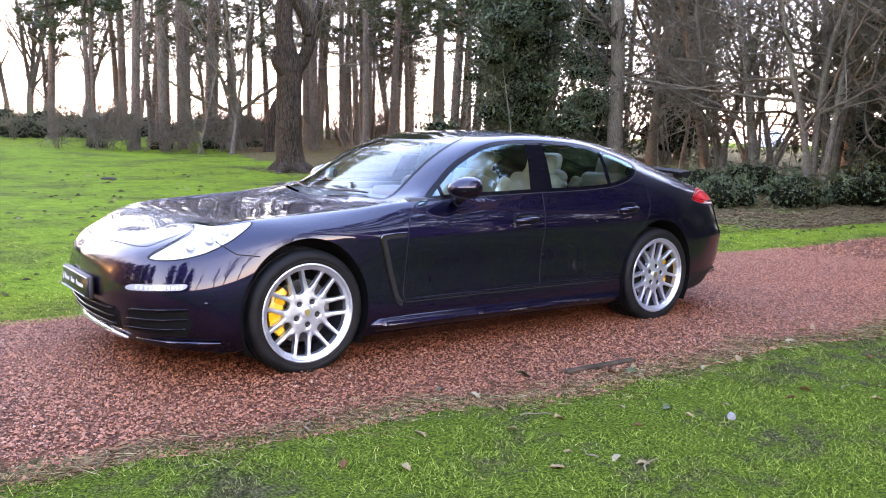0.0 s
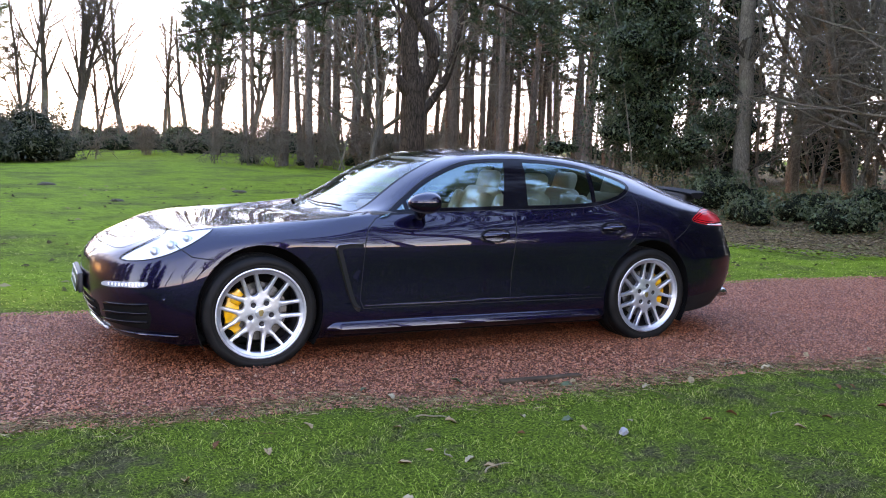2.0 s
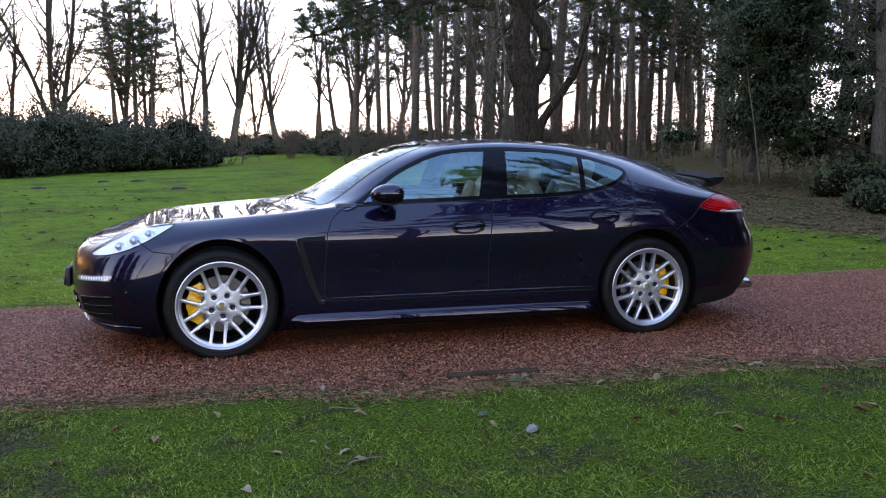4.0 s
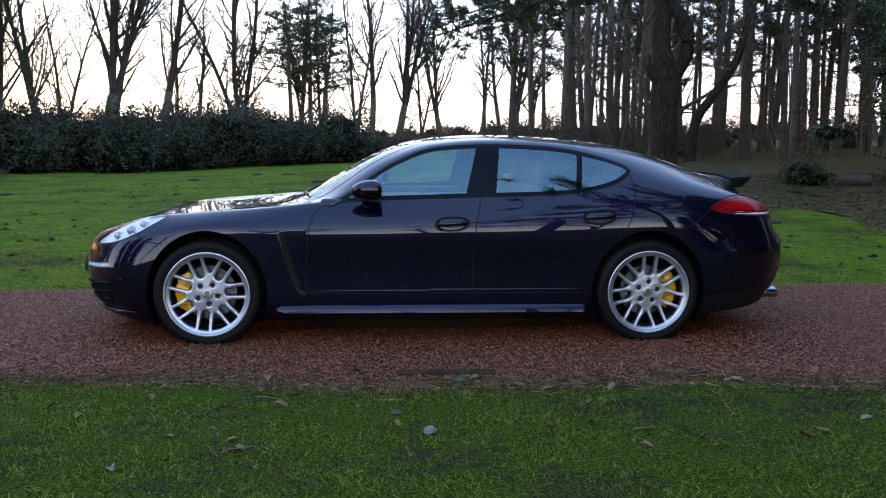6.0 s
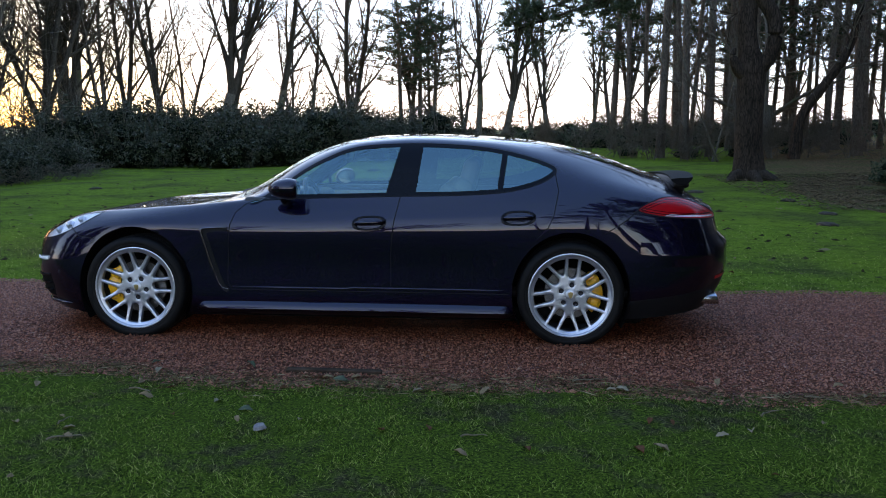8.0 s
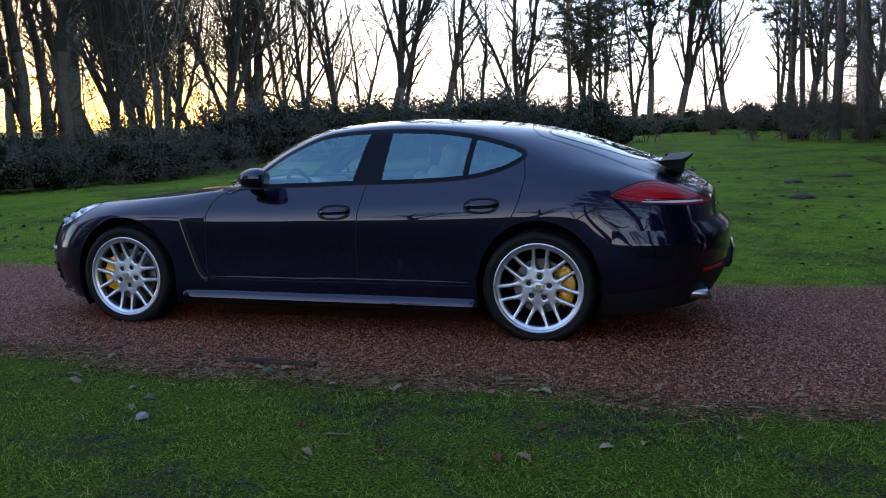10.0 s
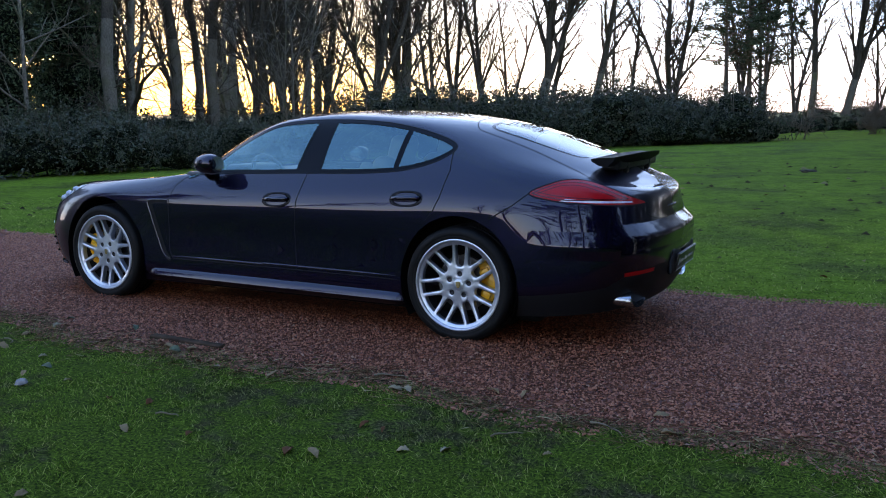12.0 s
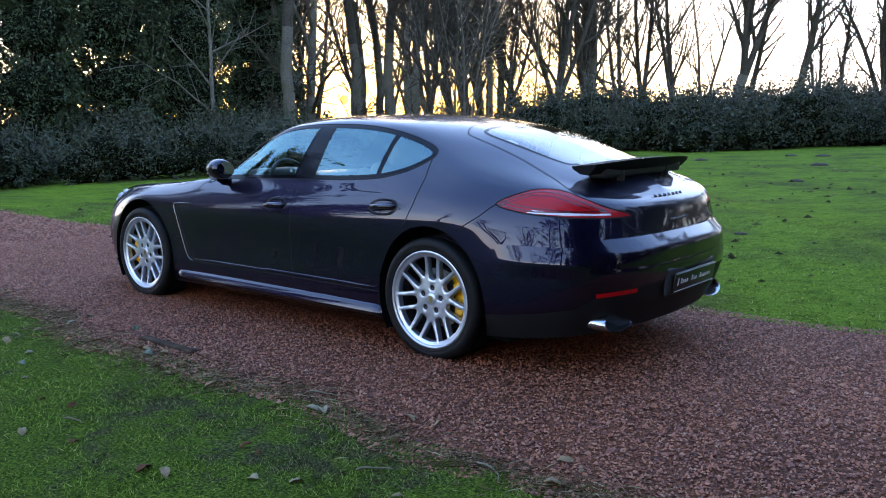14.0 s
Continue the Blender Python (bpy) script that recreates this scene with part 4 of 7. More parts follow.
# tangled trees of the wood's edge to the right of the drive
tangles = [bare_tree(51, 10, 0.17, TANGLE, 1, "leafless tree with a tangle of drooping twigs", BARK_PALE), bare_tree(52, 9, 0.13, TANGLE, 2, "leafless tree with a tangle of drooping twigs", BARK_PALE), bare_tree(53, 9.5, 0.14, TANGLE, 3, "leafless tree with a tangle of drooping twigs", BARK_PALE)]
plant(tangles, [(20.8, 15.4, 1.15), (18.2, 8.9, 1.0), (15.6, 6.1, 0.95), (20.4, 12.7), (20.7, 11.6), (18.9, 7.6), (16.9, 8.6, 0.9), (17.6, 10.2, 0.9), (21.0, 8.0), (18.0, 3.4), (23.0, 14.0), (26.0, 6.0), (24.0, 10.0), (22.0, 1.0), (26.3, 18.2), (27.4, 20.4), (17.4, 5.0, 0.85)], pr, (0.95, 1.15))
# a leaning grey trunk beside the holly
leaning = tall_tree(54, 11, 0.21, 0.52, 2, 14, 0.9, 1.0, "leafless tree with a leaning grey-green trunk beside the holly", BARK_PALE)
settle(leaning, 14.8, 11.6)
leaning.rotation_euler = (0.02, -0.075, 0.0)

# thin undergrowth trees that fill the wood
THIN = dict(levels=2, wander=0.10, lift=(0.03, 0.03, -0.02, 0), kids=(16, 4), angle=((30, 70), (30, 65)), ratio=(0.26, 0.5))
THIN["thin"] = 0.009
THIN["from"] = (0.12, 0.15)
thin = [bare_tree(91 + k, 8.5, 0.055, THIN, 1 + k % 2, "thin leafless understorey tree") for k in range(4)]
spots = []
for k in range(24):
    spots.append((pr.uniform(9, 32), pr.uniform(24, 46)))
for k in range(18):
    spots.append((pr.uniform(17, 30), pr.uniform(4.5, 20)))
for k in range(26):
    spots.append((pr.uniform(-40, -26.5), pr.uniform(23, 58)))
for k in range(10):
    spots.append((pr.uniform(-24, 20), pr.uniform(66, 82), pr.uniform(0.5, 0.9)))
for k in range(24):
    a = pr.uniform(0, 1)
    spots.append((-18.5 + 16.5 * a + pr.normal(0, 0.6), 30.0 + 7.0 * a + pr.uniform(0, 4), pr.uniform(0.35, 0.6)))
for k in range(4):
    spots.append((-19.6 + 0.25 * k, 25.1 + 0.2 * (-1) ** k, 0.95 + 0.1 * k))
plant(thin, spots, pr, (0.8, 1.35))

# leafless bramble brush along the wood's far edge
BRUSH = dict(levels=2, wander=0.2, lift=(0.0, -0.05, -0.08, 0), thin=0.010, kids=(7, 4), angle=((30, 75), (30, 75)), ratio=(0.55, 0.6))
BRUSH["from"] = (0.1, 0.1)
brush_feet = ((4.6, 31.4), (5.8, 30.6), (7.0, 30.0), (8.2, 29.4), (9.4, 29.6), (10.6, 29.8), (11.8, 30.4), (13.2, 30.0), (6.4, 31.8), (9.0, 31.2), (14.6, 29.0))
brush = [bare_tree(111 + k, 1.9, 0.022, BRUSH, 5, "low tangle of pale leafless brush", BARK_PALE) for k in range(2)]
spots = [(pr.uniform(2.5, 30), 41 + pr.uniform(-2.0, 3)) for k in range(26)] + [(-14 + 14 * k / 10 + pr.normal(0, 0.5), 33.0 + 4.0 * k / 10 + pr.uniform(0, 3), pr.uniform(1.2, 1.7)) for k in range(11)]
plant(brush, spots + [(x, y, 1.0 + 0.12 * (k % 3)) for k, (x, y) in enumerate(brush_feet)], pr, (0.8, 1.3))
# a heap of cut brush in front of the hedge
for k, (x, y) in enumerate(((-12.6, 17.2), (-12.4, 18.6), (-12.6, 20.0), (-12.9, 21.4), (-12.5, 15.8), (-12.9, 14.4))):
    b = brush[k % 2]
    put(b, x, y, 70 * k, 0.75 / b.scale.x, 0.30 / b.scale.x)

# the old tree with a hooked limb
old = thing("old_tree", "thick old tree with flaking bark and a hooked limb", "tree")
limbs = Limbs()
r = np.random.default_rng(7)
trunk = np.array(curve_through([(0.1, 0, -0.15), (0.05, 0, 0.4), (0, 0, 1.2), (0.0, 0, 2.3), (0.0, 0, 2.9), (-0.16, 0, 3.7), (-0.14, 0.05, 4.5), (0.10, 0.1, 5.4), (0.22, 0.2, 6.6), (0.2, 0.2, 8.5), (0.3, 0.3, 11)], 4))
rad = np.interp(trunk[:, 2], [-0.15, 0.15, 0.7, 2.4, 3.0, 3.4, 5, 8, 11], [0.58, 0.46, 0.38, 0.37, 0.39, 0.27, 0.24, 0.19, 0.08])
limbs.add(trunk, rad, 20)
hook = np.array(curve_through([(0.06, -0.06, 2.80), (0.30, -0.14, 3.02), (0.48, -0.19, 3.38), (0.53, -0.20, 3.80), (0.47, -0.18, 4.20), (0.30, -0.14, 4.50), (0.10, -0.10, 4.72), (-0.16, -0.08, 5.10), (-0.34, -0.04, 5.7), (-0.44, 0.0, 6.8)], 4))
hooked = Limbs()
hooked.add(hook, np.interp(np.linspace(0, 1, len(hook)), [0, 0.12, 0.5, 0.8, 1], [0.22, 0.19, 0.20, 0.17, 0.12]), 12)
spur = Limbs()
spur.add(np.array(curve_through([(-0.05, -0.05, 2.70), (-0.34, -0.12, 2.84), (-0.50, -0.14, 3.05), (-0.55, -0.14, 3.26), (-0.50, -0.14, 3.42)], 3)), np.linspace(0.22, 0.04, 13), 10)
for k in range(7):
    a = r.uniform(0, 2 * np.pi)
    limbs.add(np.array([(0, 0, 0.12), (0.55 * math.cos(a), 0.55 * math.sin(a), 0.10), (1.0 * math.cos(a), 1.0 * math.sin(a), -0.06)]), [0.26, 0.17, 0.05], 7)
crown, tips = Limbs(), []
for k in range(12):
    grow(r, (crown, crown), trunk[-6 - k % 14], np.array([r.normal(0, 1), r.normal(0, 1), 0.7]), 3.4, 0.07, 1, UPRIGHT, tips)
boughs, centres = Limbs(), []
for z0, ends in ((6.2, [(-3.0, -0.4, 5.0), (-5.4, -0.6, 4.2), (-7.0, -0.6, 3.7)]), (7.0, [(-2.6, 0.4, 5.8), (-4.6, 0.7, 4.9), (-6.4, 0.9, 4.4)]), (6.0, [(-1.6, -1.0, 5.4), (-3.4, -1.9, 4.7), (-4.6, -2.4, 4.3)]), (6.4, [(1.4, -0.9, 5.6), (2.8, -1.6, 5.0), (3.8, -1.9, 4.8)]), (7.4, [(-1.8, 1.4, 6.4), (-3.6, 2.3, 5.5), (-5.2, 3.0, 5.1)])):
    bough = np.array(curve_through([(0, 0, z0)] + ends, 5))
    boughs.add(bough, np.linspace(0.085, 0.014, len(bough)), 6)
    for q in range(52):
        i = r.integers(len(bough) // 4, len(bough) - 1)
        side_twig, _ = limb_path(r, bough[i], side_way(r, bough[i + 1] - bough[i], r.uniform(0.6, 1.3)), r.uniform(0.35, 0.9), 3, 0.15, 0.02)
        boughs.add(side_twig, np.linspace(0.014, 0.006, 4), 4)
        centres += [side_twig[-1], side_twig[2] + r.normal(0, 0.05, 3)]
boughs.mesh("bough", BARK_OLD, old)
fast_mesh("needles", clumps(centres, r, 0.26, 0.013, 46), 3, NEEDLE, old)
limbs.mesh("trunk", BARK_OLD, old)
hooked.mesh("hooked_limb", BARK_OLD, old)
spur.mesh("broken_spur", BARK_OLD, old)
crown.mesh("crown", BARK_OLD, old)
settle(old, 7.4, 17.1, 0, 0.95, 1.0)
# a slim stem that leans over, farther back among the pines
slim = thing("slim_tree", "slim dark leafless stem leaning over among the pines", "tree")
limbs, crown, tips = Limbs(), Limbs(), []
stem = np.array(curve_through([(0, 0, -0.1), (0.14, 0, 1.1), (0.62, -0.1, 1.9), (1.15, -0.2, 2.8), (1.4, -0.3, 4.0), (1.6, -0.3, 5.4), (1.7, -0.2, 8.0)], 4))
limbs.add(stem, np.interp(stem[:, 2], [0, 1.2, 5, 8], [0.17, 0.13, 0.085, 0.03]), 9)
for k in range(9):
    grow(r, (crown, crown), stem[9 + k % 14], np.array([r.normal(0, 1), r.normal(0, 1), 0.4]), 2.2, 0.03, 1, TANGLE, tips)
limbs.mesh("trunk", BARK_OLD, slim)
crown.mesh("crown", BARK_BARE, slim)
settle(slim, 12.5, 29.3, 0, 1.5)
# thick crooked trees in front of the setting sun
CROOKED = dict(levels=3, wander=0.12, lift=(0.03, 0.04, 0.0, -0.03), thin=0.011, kids=(11, 6, 4), angle=((30, 65), (30, 65), (30, 65)), ratio=(0.42, 0.50, 0.5))
CROOKED["from"] = (0.14, 0.15, 0.1)
crooked = [bare_tree(96 + k, 13, 0.25, CROOKED, 1 + k % 2, "thick dark leafless tree with crooked limbs") for k in range(3)]
plant(crooked, [(-23.6, 20.4), (-28.6, 25.0), (-29.5, 33.5), (-24.8, 20.2)], pr, (0.75, 0.9))
put(thin[0], -21.7, 14.2, 40, 1.5 / thin[0].scale.x)
# the broad low-forked tree behind it
fork = thing("forked_tree", "dark old tree with low spreading limbs", "tree")
limbs, crown, tips = Limbs(), Limbs(), []
limbs.add(np.array([(0, 0, -0.1), (-0.05, 0, 0.7), (0.05, 0, 1.4), (0.1, 0, 2.2)]), [0.40, 0.28, 0.26, 0.22], 12)
for wx, wy, wz, l in ((-1, 0.1, 0.25, 4.5), (0.9, -0.1, 0.8, 5.5), (0.1, 0.2, 1, 8), (-0.5, -0.2, 1, 6), (0.6, 0.3, 0.3, 4)):
    grow(r, (crown, crown), (0.05, 0, 1.6), np.array([wx, wy, wz]), l, 0.10, 1, TANGLE | {"levels": 3}, tips)
limbs.mesh("trunk", BARK_BARE, fork)
crown.mesh("crown", BARK_BARE, fork)
settle(fork, 11.9, 31.4)

# evergreens
hr = np.random.default_rng(60)
hl = [(0, 0, 2.0, 1.5, 1.4, 1.3), (0.3, 0.2, 3.6, 1.5, 1.4, 1.3), (-0.3, -0.2, 5.0, 1.4, 1.3, 1.2), (0.2, 0.2, 6.4, 1.2, 1.1, 1.2), (0.1, 0, 7.8, 0.8, 0.8, 1.2)]
for k in range(46):      # flat layered boughs that reach out unevenly
    z = 0.9 + 7.8 * (k + hr.random()) / 46
    a, reach = k * 2.4 + hr.normal(0, 0.4), (2.25 - 0.17 * z) * hr.uniform(0.55, 1.3)
    w = hr.uniform(0.5, 0.95)
    hl.append((reach * math.cos(a), reach * math.sin(a), z, w, w, w * hr.uniform(0.30, 0.55)))
holly = shrub("holly_tree", 61, hl, 62000, 0.044, HOLLY, "dark glossy evergreen holly tree", "", "tree", sprays=1700, spray=1.9)
settle(holly, 13.4, 14.3, 0, 0.92, 1.1)
hl2 = [(0, 0, 0.9, 1.8, 1.8, 1.1), (0.2, 0, 2.4, 1.6, 1.6, 1.3), (0, 0.2, 4.2, 1.5, 1.4, 1.4), (-0.2, 0, 6.0, 1.5, 1.5, 1.5), (0.1, 0, 7.8, 1.3, 1.2, 1.4), (0, 0, 9.4, 1.0, 1.0, 1.3)]
ever = [shrub("evergreen_tree", 62 + k, [(x * (k + 1), y, z, a, b, c) for x, y, z, a, b, c in hl2], 3800, 0.100, IVY, "ivy-clad dark evergreen tree", "evergreens of the wood", "tree", sprays=170, spray=1.5) for k in range(2)]
near_ever = [shrub("evergreen_tree", 66, hl2, 15000, 0.048, IVY, "ivy-clad dark evergreen tree", "evergreens of the wood", "tree", sprays=420, spray=1.6)]
plant(near_ever, [(-25.6, 9.6, 1.1), (-25.0, 12.6, 1.15), (-24.4, 15.4, 1.1), (-25.4, 19.4, 1.15)], pr)
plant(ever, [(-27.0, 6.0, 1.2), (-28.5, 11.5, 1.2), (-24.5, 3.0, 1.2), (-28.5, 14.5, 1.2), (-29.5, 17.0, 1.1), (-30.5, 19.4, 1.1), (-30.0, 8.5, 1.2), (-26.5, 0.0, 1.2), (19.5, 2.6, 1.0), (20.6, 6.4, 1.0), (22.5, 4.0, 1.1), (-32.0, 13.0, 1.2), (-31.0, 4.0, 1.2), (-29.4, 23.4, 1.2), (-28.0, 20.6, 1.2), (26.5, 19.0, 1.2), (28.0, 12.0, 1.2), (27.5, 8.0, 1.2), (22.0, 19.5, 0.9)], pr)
ll = [(0, 0, 0.7, 1.6, 1.3, 1.0), (1.1, 0.2, 0.6, 1.2, 1.2, 0.9), (-1.1, -0.1, 0.65, 1.3, 1.2, 0.95), (0.3, 0.3, 1.25, 1.1, 1.0, 0.75), (-0.6, 0.2, 1.1, 1.0, 1.0, 0.8)]
laurels = [shrub("laurel_shrub", 70 + k, [(x * (1 + 0.1 * k), y * (-1) ** k, z * (1 + 0.08 * (k - 1)), a, b, c) for x, y, z, a, b, c in ll], 2700, 0.055, LAUREL, "dull green evergreen laurel shrub of the hedge", "shrubs of the hedge", sprays=130, spray=1.4) for k in range(3)]
hedge = []
# long hedge on the far side of the lawn
for i in range(17):
    t = i / 16
    x, y = -17.2 + 15.4 * t, 28.6 + 8.0 * t ** 0.8 + 0.8 * math.sin(i * 1.9)
    hedge.append((x, y, (1.08 - 0.12 * max(0, t - 0.6) / 0.4) * (1 + 0.16 * math.sin(i * 1.35 + 0.6)) * pr.uniform(0.9, 1.1)))
    if t < 0.85:
        hedge.append((x - 0.8, y + 2.6, 1.28 * pr.uniform(0.85, 1.12)))
# low bank of brambles and ivy on the sun's side
for x, y in ((-18.6, 3.4), (-17.4, 5.2), (-16.3, 7.2), (-15.2, 9.2), (-14.3, 11.2), (-13.8, 13.2), (-13.7, 15.4), (-13.9, 17.6), (-14.3, 19.8), (-14.8, 22.0), (-15.6, 24.4), (-19.8, 1.6), (-19.0, 6.4), (-17.4, 9.6), (-16.2, 12.6), (-15.8, 16.4), (-16.4, 20.6), (-17.2, 24.0)):
    hedge.append((x, y, 0.62 * pr.uniform(0.88, 1.15)))
for x, y in ((-18.4, 14.0), (-19.6, 25.0), (-21.5, 10.5), (-21.0, 14.0)):
    hedge.append((x, y, 0.95 * pr.uniform(0.9, 1.1)))
for x, y in ((-20.6, 16.6), (-21.8, 18.6), (-22.8, 20.6), (-23.6, 22.8), (-24.2, 25.0), (-24.8, 27.4), (-25.2, 29.8), (-25.6, 32.4)):
    hedge.append((x, y, 0.74 * pr.uniform(0.9, 1.1)))
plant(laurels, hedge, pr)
low = [shrub("ivy_undergrowth", 80 + k, [(x, y, z * 0.8, a, b, c * 0.9) for x, y, z, a, b, c in ll], 1500, 0.076, IVY, "low ivy and bramble undergrowth", "undergrowth of the wood", sprays=45) for k in range(2)]
under = [(11.6, 5.6, 0.42), (13.2, 5.0, 0.45), (14.9, 4.4, 0.5), (12.6, 7.2, 0.45), (16.5, 3.6, 0.5), (14.4, 7.0, 0.5), (10.8, 7.4, 0.38), (17.5, 5.5, 0.6), (12.6, 10.0, 0.5), (10.2, 14.5, 0.4), (14.2, 12.0, 0.6)]
for i in range(0, 26, 2):
    under.append((6.5 + 1.75 * i + pr.normal(0, 0.4), 46.5 + pr.normal(0, 1.0) - 0.3 * i, pr.uniform(0.5, 0.7)))
for i in range(12):
    under.append((-2.0 + 1.5 * i, 50 + pr.normal(0, 1), 0.6))
for i in range(20):
    under.append((-14 + 2.6 * i, 70 + pr.normal(0, 1.5), pr.uniform(0.8, 1.1)))
for i in range(4):
    under.append((6.4 + 2.4 * i, 32.8 - 0.9 * math.sin(i * 1.2), 0.24 + 0.05 * (i % 3)))
plant(low, under, pr)

# trees on the near side of the lawn
plantings = [(-30, -40), (-16, -48), (-8, -52), (2, -50), (9, -42), (14, -34), (20, -26)]
for i, (x, y) in enumerate(plantings):
    put(bares[i % 5], x, y, pr.uniform(0, 360), pr.uniform(0.8, 1.0))
for x, y, s in ((3.4, -17.5, 1.0), (17.0, -21.0, 1.1), (24.0, -14.0, 1.1)):
    put(low_pines[0], x, y, pr.uniform(0, 360), s / low_pines[0].scale.x)
for i, (x, y) in enumerate(((12.5, -4.6), (13, -8.0), (16, -11.5), (12.5, -13.0), (17, -6.0), (21, -14.0), (15.5, -2.4), (22, -8.5))):
    put(leafy[i % 2], x, y, pr.uniform(0, 360), 1.15)
# a tall pine whose crown reaches over the lawn beside the drive
overhang = pine(43, 18, 0.28, 0.45, 0.02, 10, 560, 5.2, "tall pine with a broad spreading crown")
settle(overhang, 8.6, -7.8)
put(overhang, 6.2, -12.6, 130, 0.95)
# evergreen row along the lawn behind the walk's start, unseen, added to darken reflections
for i, (x, y) in enumerate(((-16.5, -9.5), (-19.0, -12.5), (-21.5, -8.0), (-23.5, -14.5), (-18.0, -16.0), (-26.5, -10.5), (-29.0, -16.0), (-23.0, -19.5))):
    put(ever[i % 2], x, y, pr.uniform(0, 360), pr.uniform(1.0, 1.2) / ever[i % 2].scale.x)
for i, (x, y) in enumerate(((14, -10), (18, -8), (22, -4))):
    put(tangles[i % 2], x, y, pr.uniform(0, 360), 1.1)
# unseen evergreens, added so that the car's rear quarter mirrors something dark
for x, y, s in ((9.6, -2.8, 1.2), (11.2, -6.6, 1.3), (12.6, -1.6, 1.3), (10.2, -5.2, 1.35), (11.8, -3.6, 1.5), (10.8, -8.2, 1.4), (13.5, -6.0, 1.7), (10.0, -15.5, 0.9), (13.0, -14.5, 1.1), (16.0, -13.0, 1.2), (12.5, -19.0, 1.1)):
    put(ever[0], x, y, pr.uniform(0, 360), s / ever[0].scale.x)
# the low sun behind the trees
n_s = Nodes("setting_sun")
glow = n_s.add("ShaderNodeEmission", {"Color": (1.0, 0.50, 0.12, 1), "Strength": 0.8})
n_s.tree.links.new(glow.outputs[0], n_s.out.inputs[0])
bm = bmesh.new()
bmesh.ops.create_icosphere(bm, subdivisions=3, radius=2.6)
ball = part("setting_sun", bm, n_s.mat, None)
tagged(ball, "orange setting sun low behind the trees", "sun", kind="structure")
ball.location = (4.574 - 0.722 * 500, -4.54 + 0.692 * 500, 13.0)


# ---- car: body surface ----
# Longitudinal lines from the middle of the nose round the side to the middle of the tail,
# from the bottom edge up to the centre line of the roof: (x, half width, height) at 19 stations.
BODY_X = {
    "a": (-2.31, -2.28, -2.17, -2.01, -1.865, -1.46, -1.05, -0.75, -0.35, 0, 0.45, 0.9, 1.3, 1.6, 1.965, 2.24, 2.39, 2.47, 2.49),
    "b": (-2.38, -2.35, -2.23, -2.06, -1.885, -1.46, -1.05, -0.75, -0.35, 0, 0.45, 0.9, 1.3, 1.6, 1.965, 2.29, 2.47, 2.55, 2.57),
    "c": (-2.42, -2.39, -2.26, -2.09, -1.905, -1.46, -1.05, -0.75, -0.35, 0, 0.45, 0.9, 1.3, 1.6, 1.965, 2.31, 2.5, 2.58, 2.6),
    "d": (-2.41, -2.37, -2.23, -2.06, -1.895, -1.46, -1.05, -0.75, -0.35, 0, 0.45, 0.9, 1.3, 1.6, 1.965, 2.29, 2.44, 2.51, 2.53),
    "e": (-2.38, -2.33, -2.19, -2.04, -1.885, -1.46, -1.05, -0.75, -0.35, 0, 0.45, 0.9, 1.3, 1.6, 1.965, 2.24, 2.4, 2.47, 2.5),
    "f": (-2.35, -2.29, -2.15, -2.02, -1.885, -1.46, -1.05, -0.75, -0.35, 0, 0.45, 0.9, 1.3, 1.6, 1.965, 2.16, 2.31, 2.4, 2.44),
    "g": (-2.335, -2.26, -2.13, -2.01, -1.885, -1.46, -1.05, -0.75, -0.35, 0, 0.45, 0.9, 1.3, 1.6, 1.965, 2.14, 2.27, 2.36, 2.41),
    "h": (-2.32, -2.25, -2.12, -2.01, -1.885, -1.46, -1.05, -0.75, -0.35, 0, 0.45, 0.9, 1.3, 1.6, 1.965, 2.14, 2.27, 2.35, 2.39),
}
BODY_Y = {
    "a": (0, 0.35, 0.64, 0.8, 0.86, 0.88, 0.885, 0.885, 0.885, 0.885, 0.885, 0.885, 0.9, 0.9, 0.86, 0.78, 0.62, 0.35, 0),
    "b": (0, 0.36, 0.68, 0.84, 0.91, 0.93, 0.928, 0.922, 0.92, 0.92, 0.92, 0.924, 0.932, 0.945, 0.93, 0.85, 0.66, 0.37, 0),
    "c": (0, 0.37, 0.7, 0.86, 0.925, 0.952, 0.937, 0.928, 0.925, 0.925, 0.928, 0.934, 0.948, 0.958, 0.94, 0.86, 0.67, 0.37, 0),
    "d": (0, 0.37, 0.69, 0.83, 0.89, 0.945, 0.945, 0.944, 0.943, 0.944, 0.946, 0.95, 0.957, 0.957, 0.915, 0.83, 0.65, 0.36, 0),
    "e": (0, 0.36, 0.62, 0.7, 0.75, 0.78, 0.81, 0.83, 0.845, 0.855, 0.86, 0.865, 0.86, 0.86, 0.82, 0.755, 0.6, 0.34, 0),
    "f": (0, 0.3, 0.46, 0.53, 0.56, 0.6, 0.65, 0.7, 0.66, 0.625, 0.6, 0.6, 0.6, 0.61, 0.6, 0.58, 0.49, 0.28, 0),
    "g": (0, 0.18, 0.26, 0.3, 0.32, 0.33, 0.37, 0.4, 0.39, 0.37, 0.36, 0.36, 0.36, 0.36, 0.36, 0.34, 0.28, 0.15, 0),
    "h": (0, 0, 0, 0, 0, 0, 0, 0, 0, 0, 0, 0, 0, 0, 0, 0, 0, 0, 0),
}
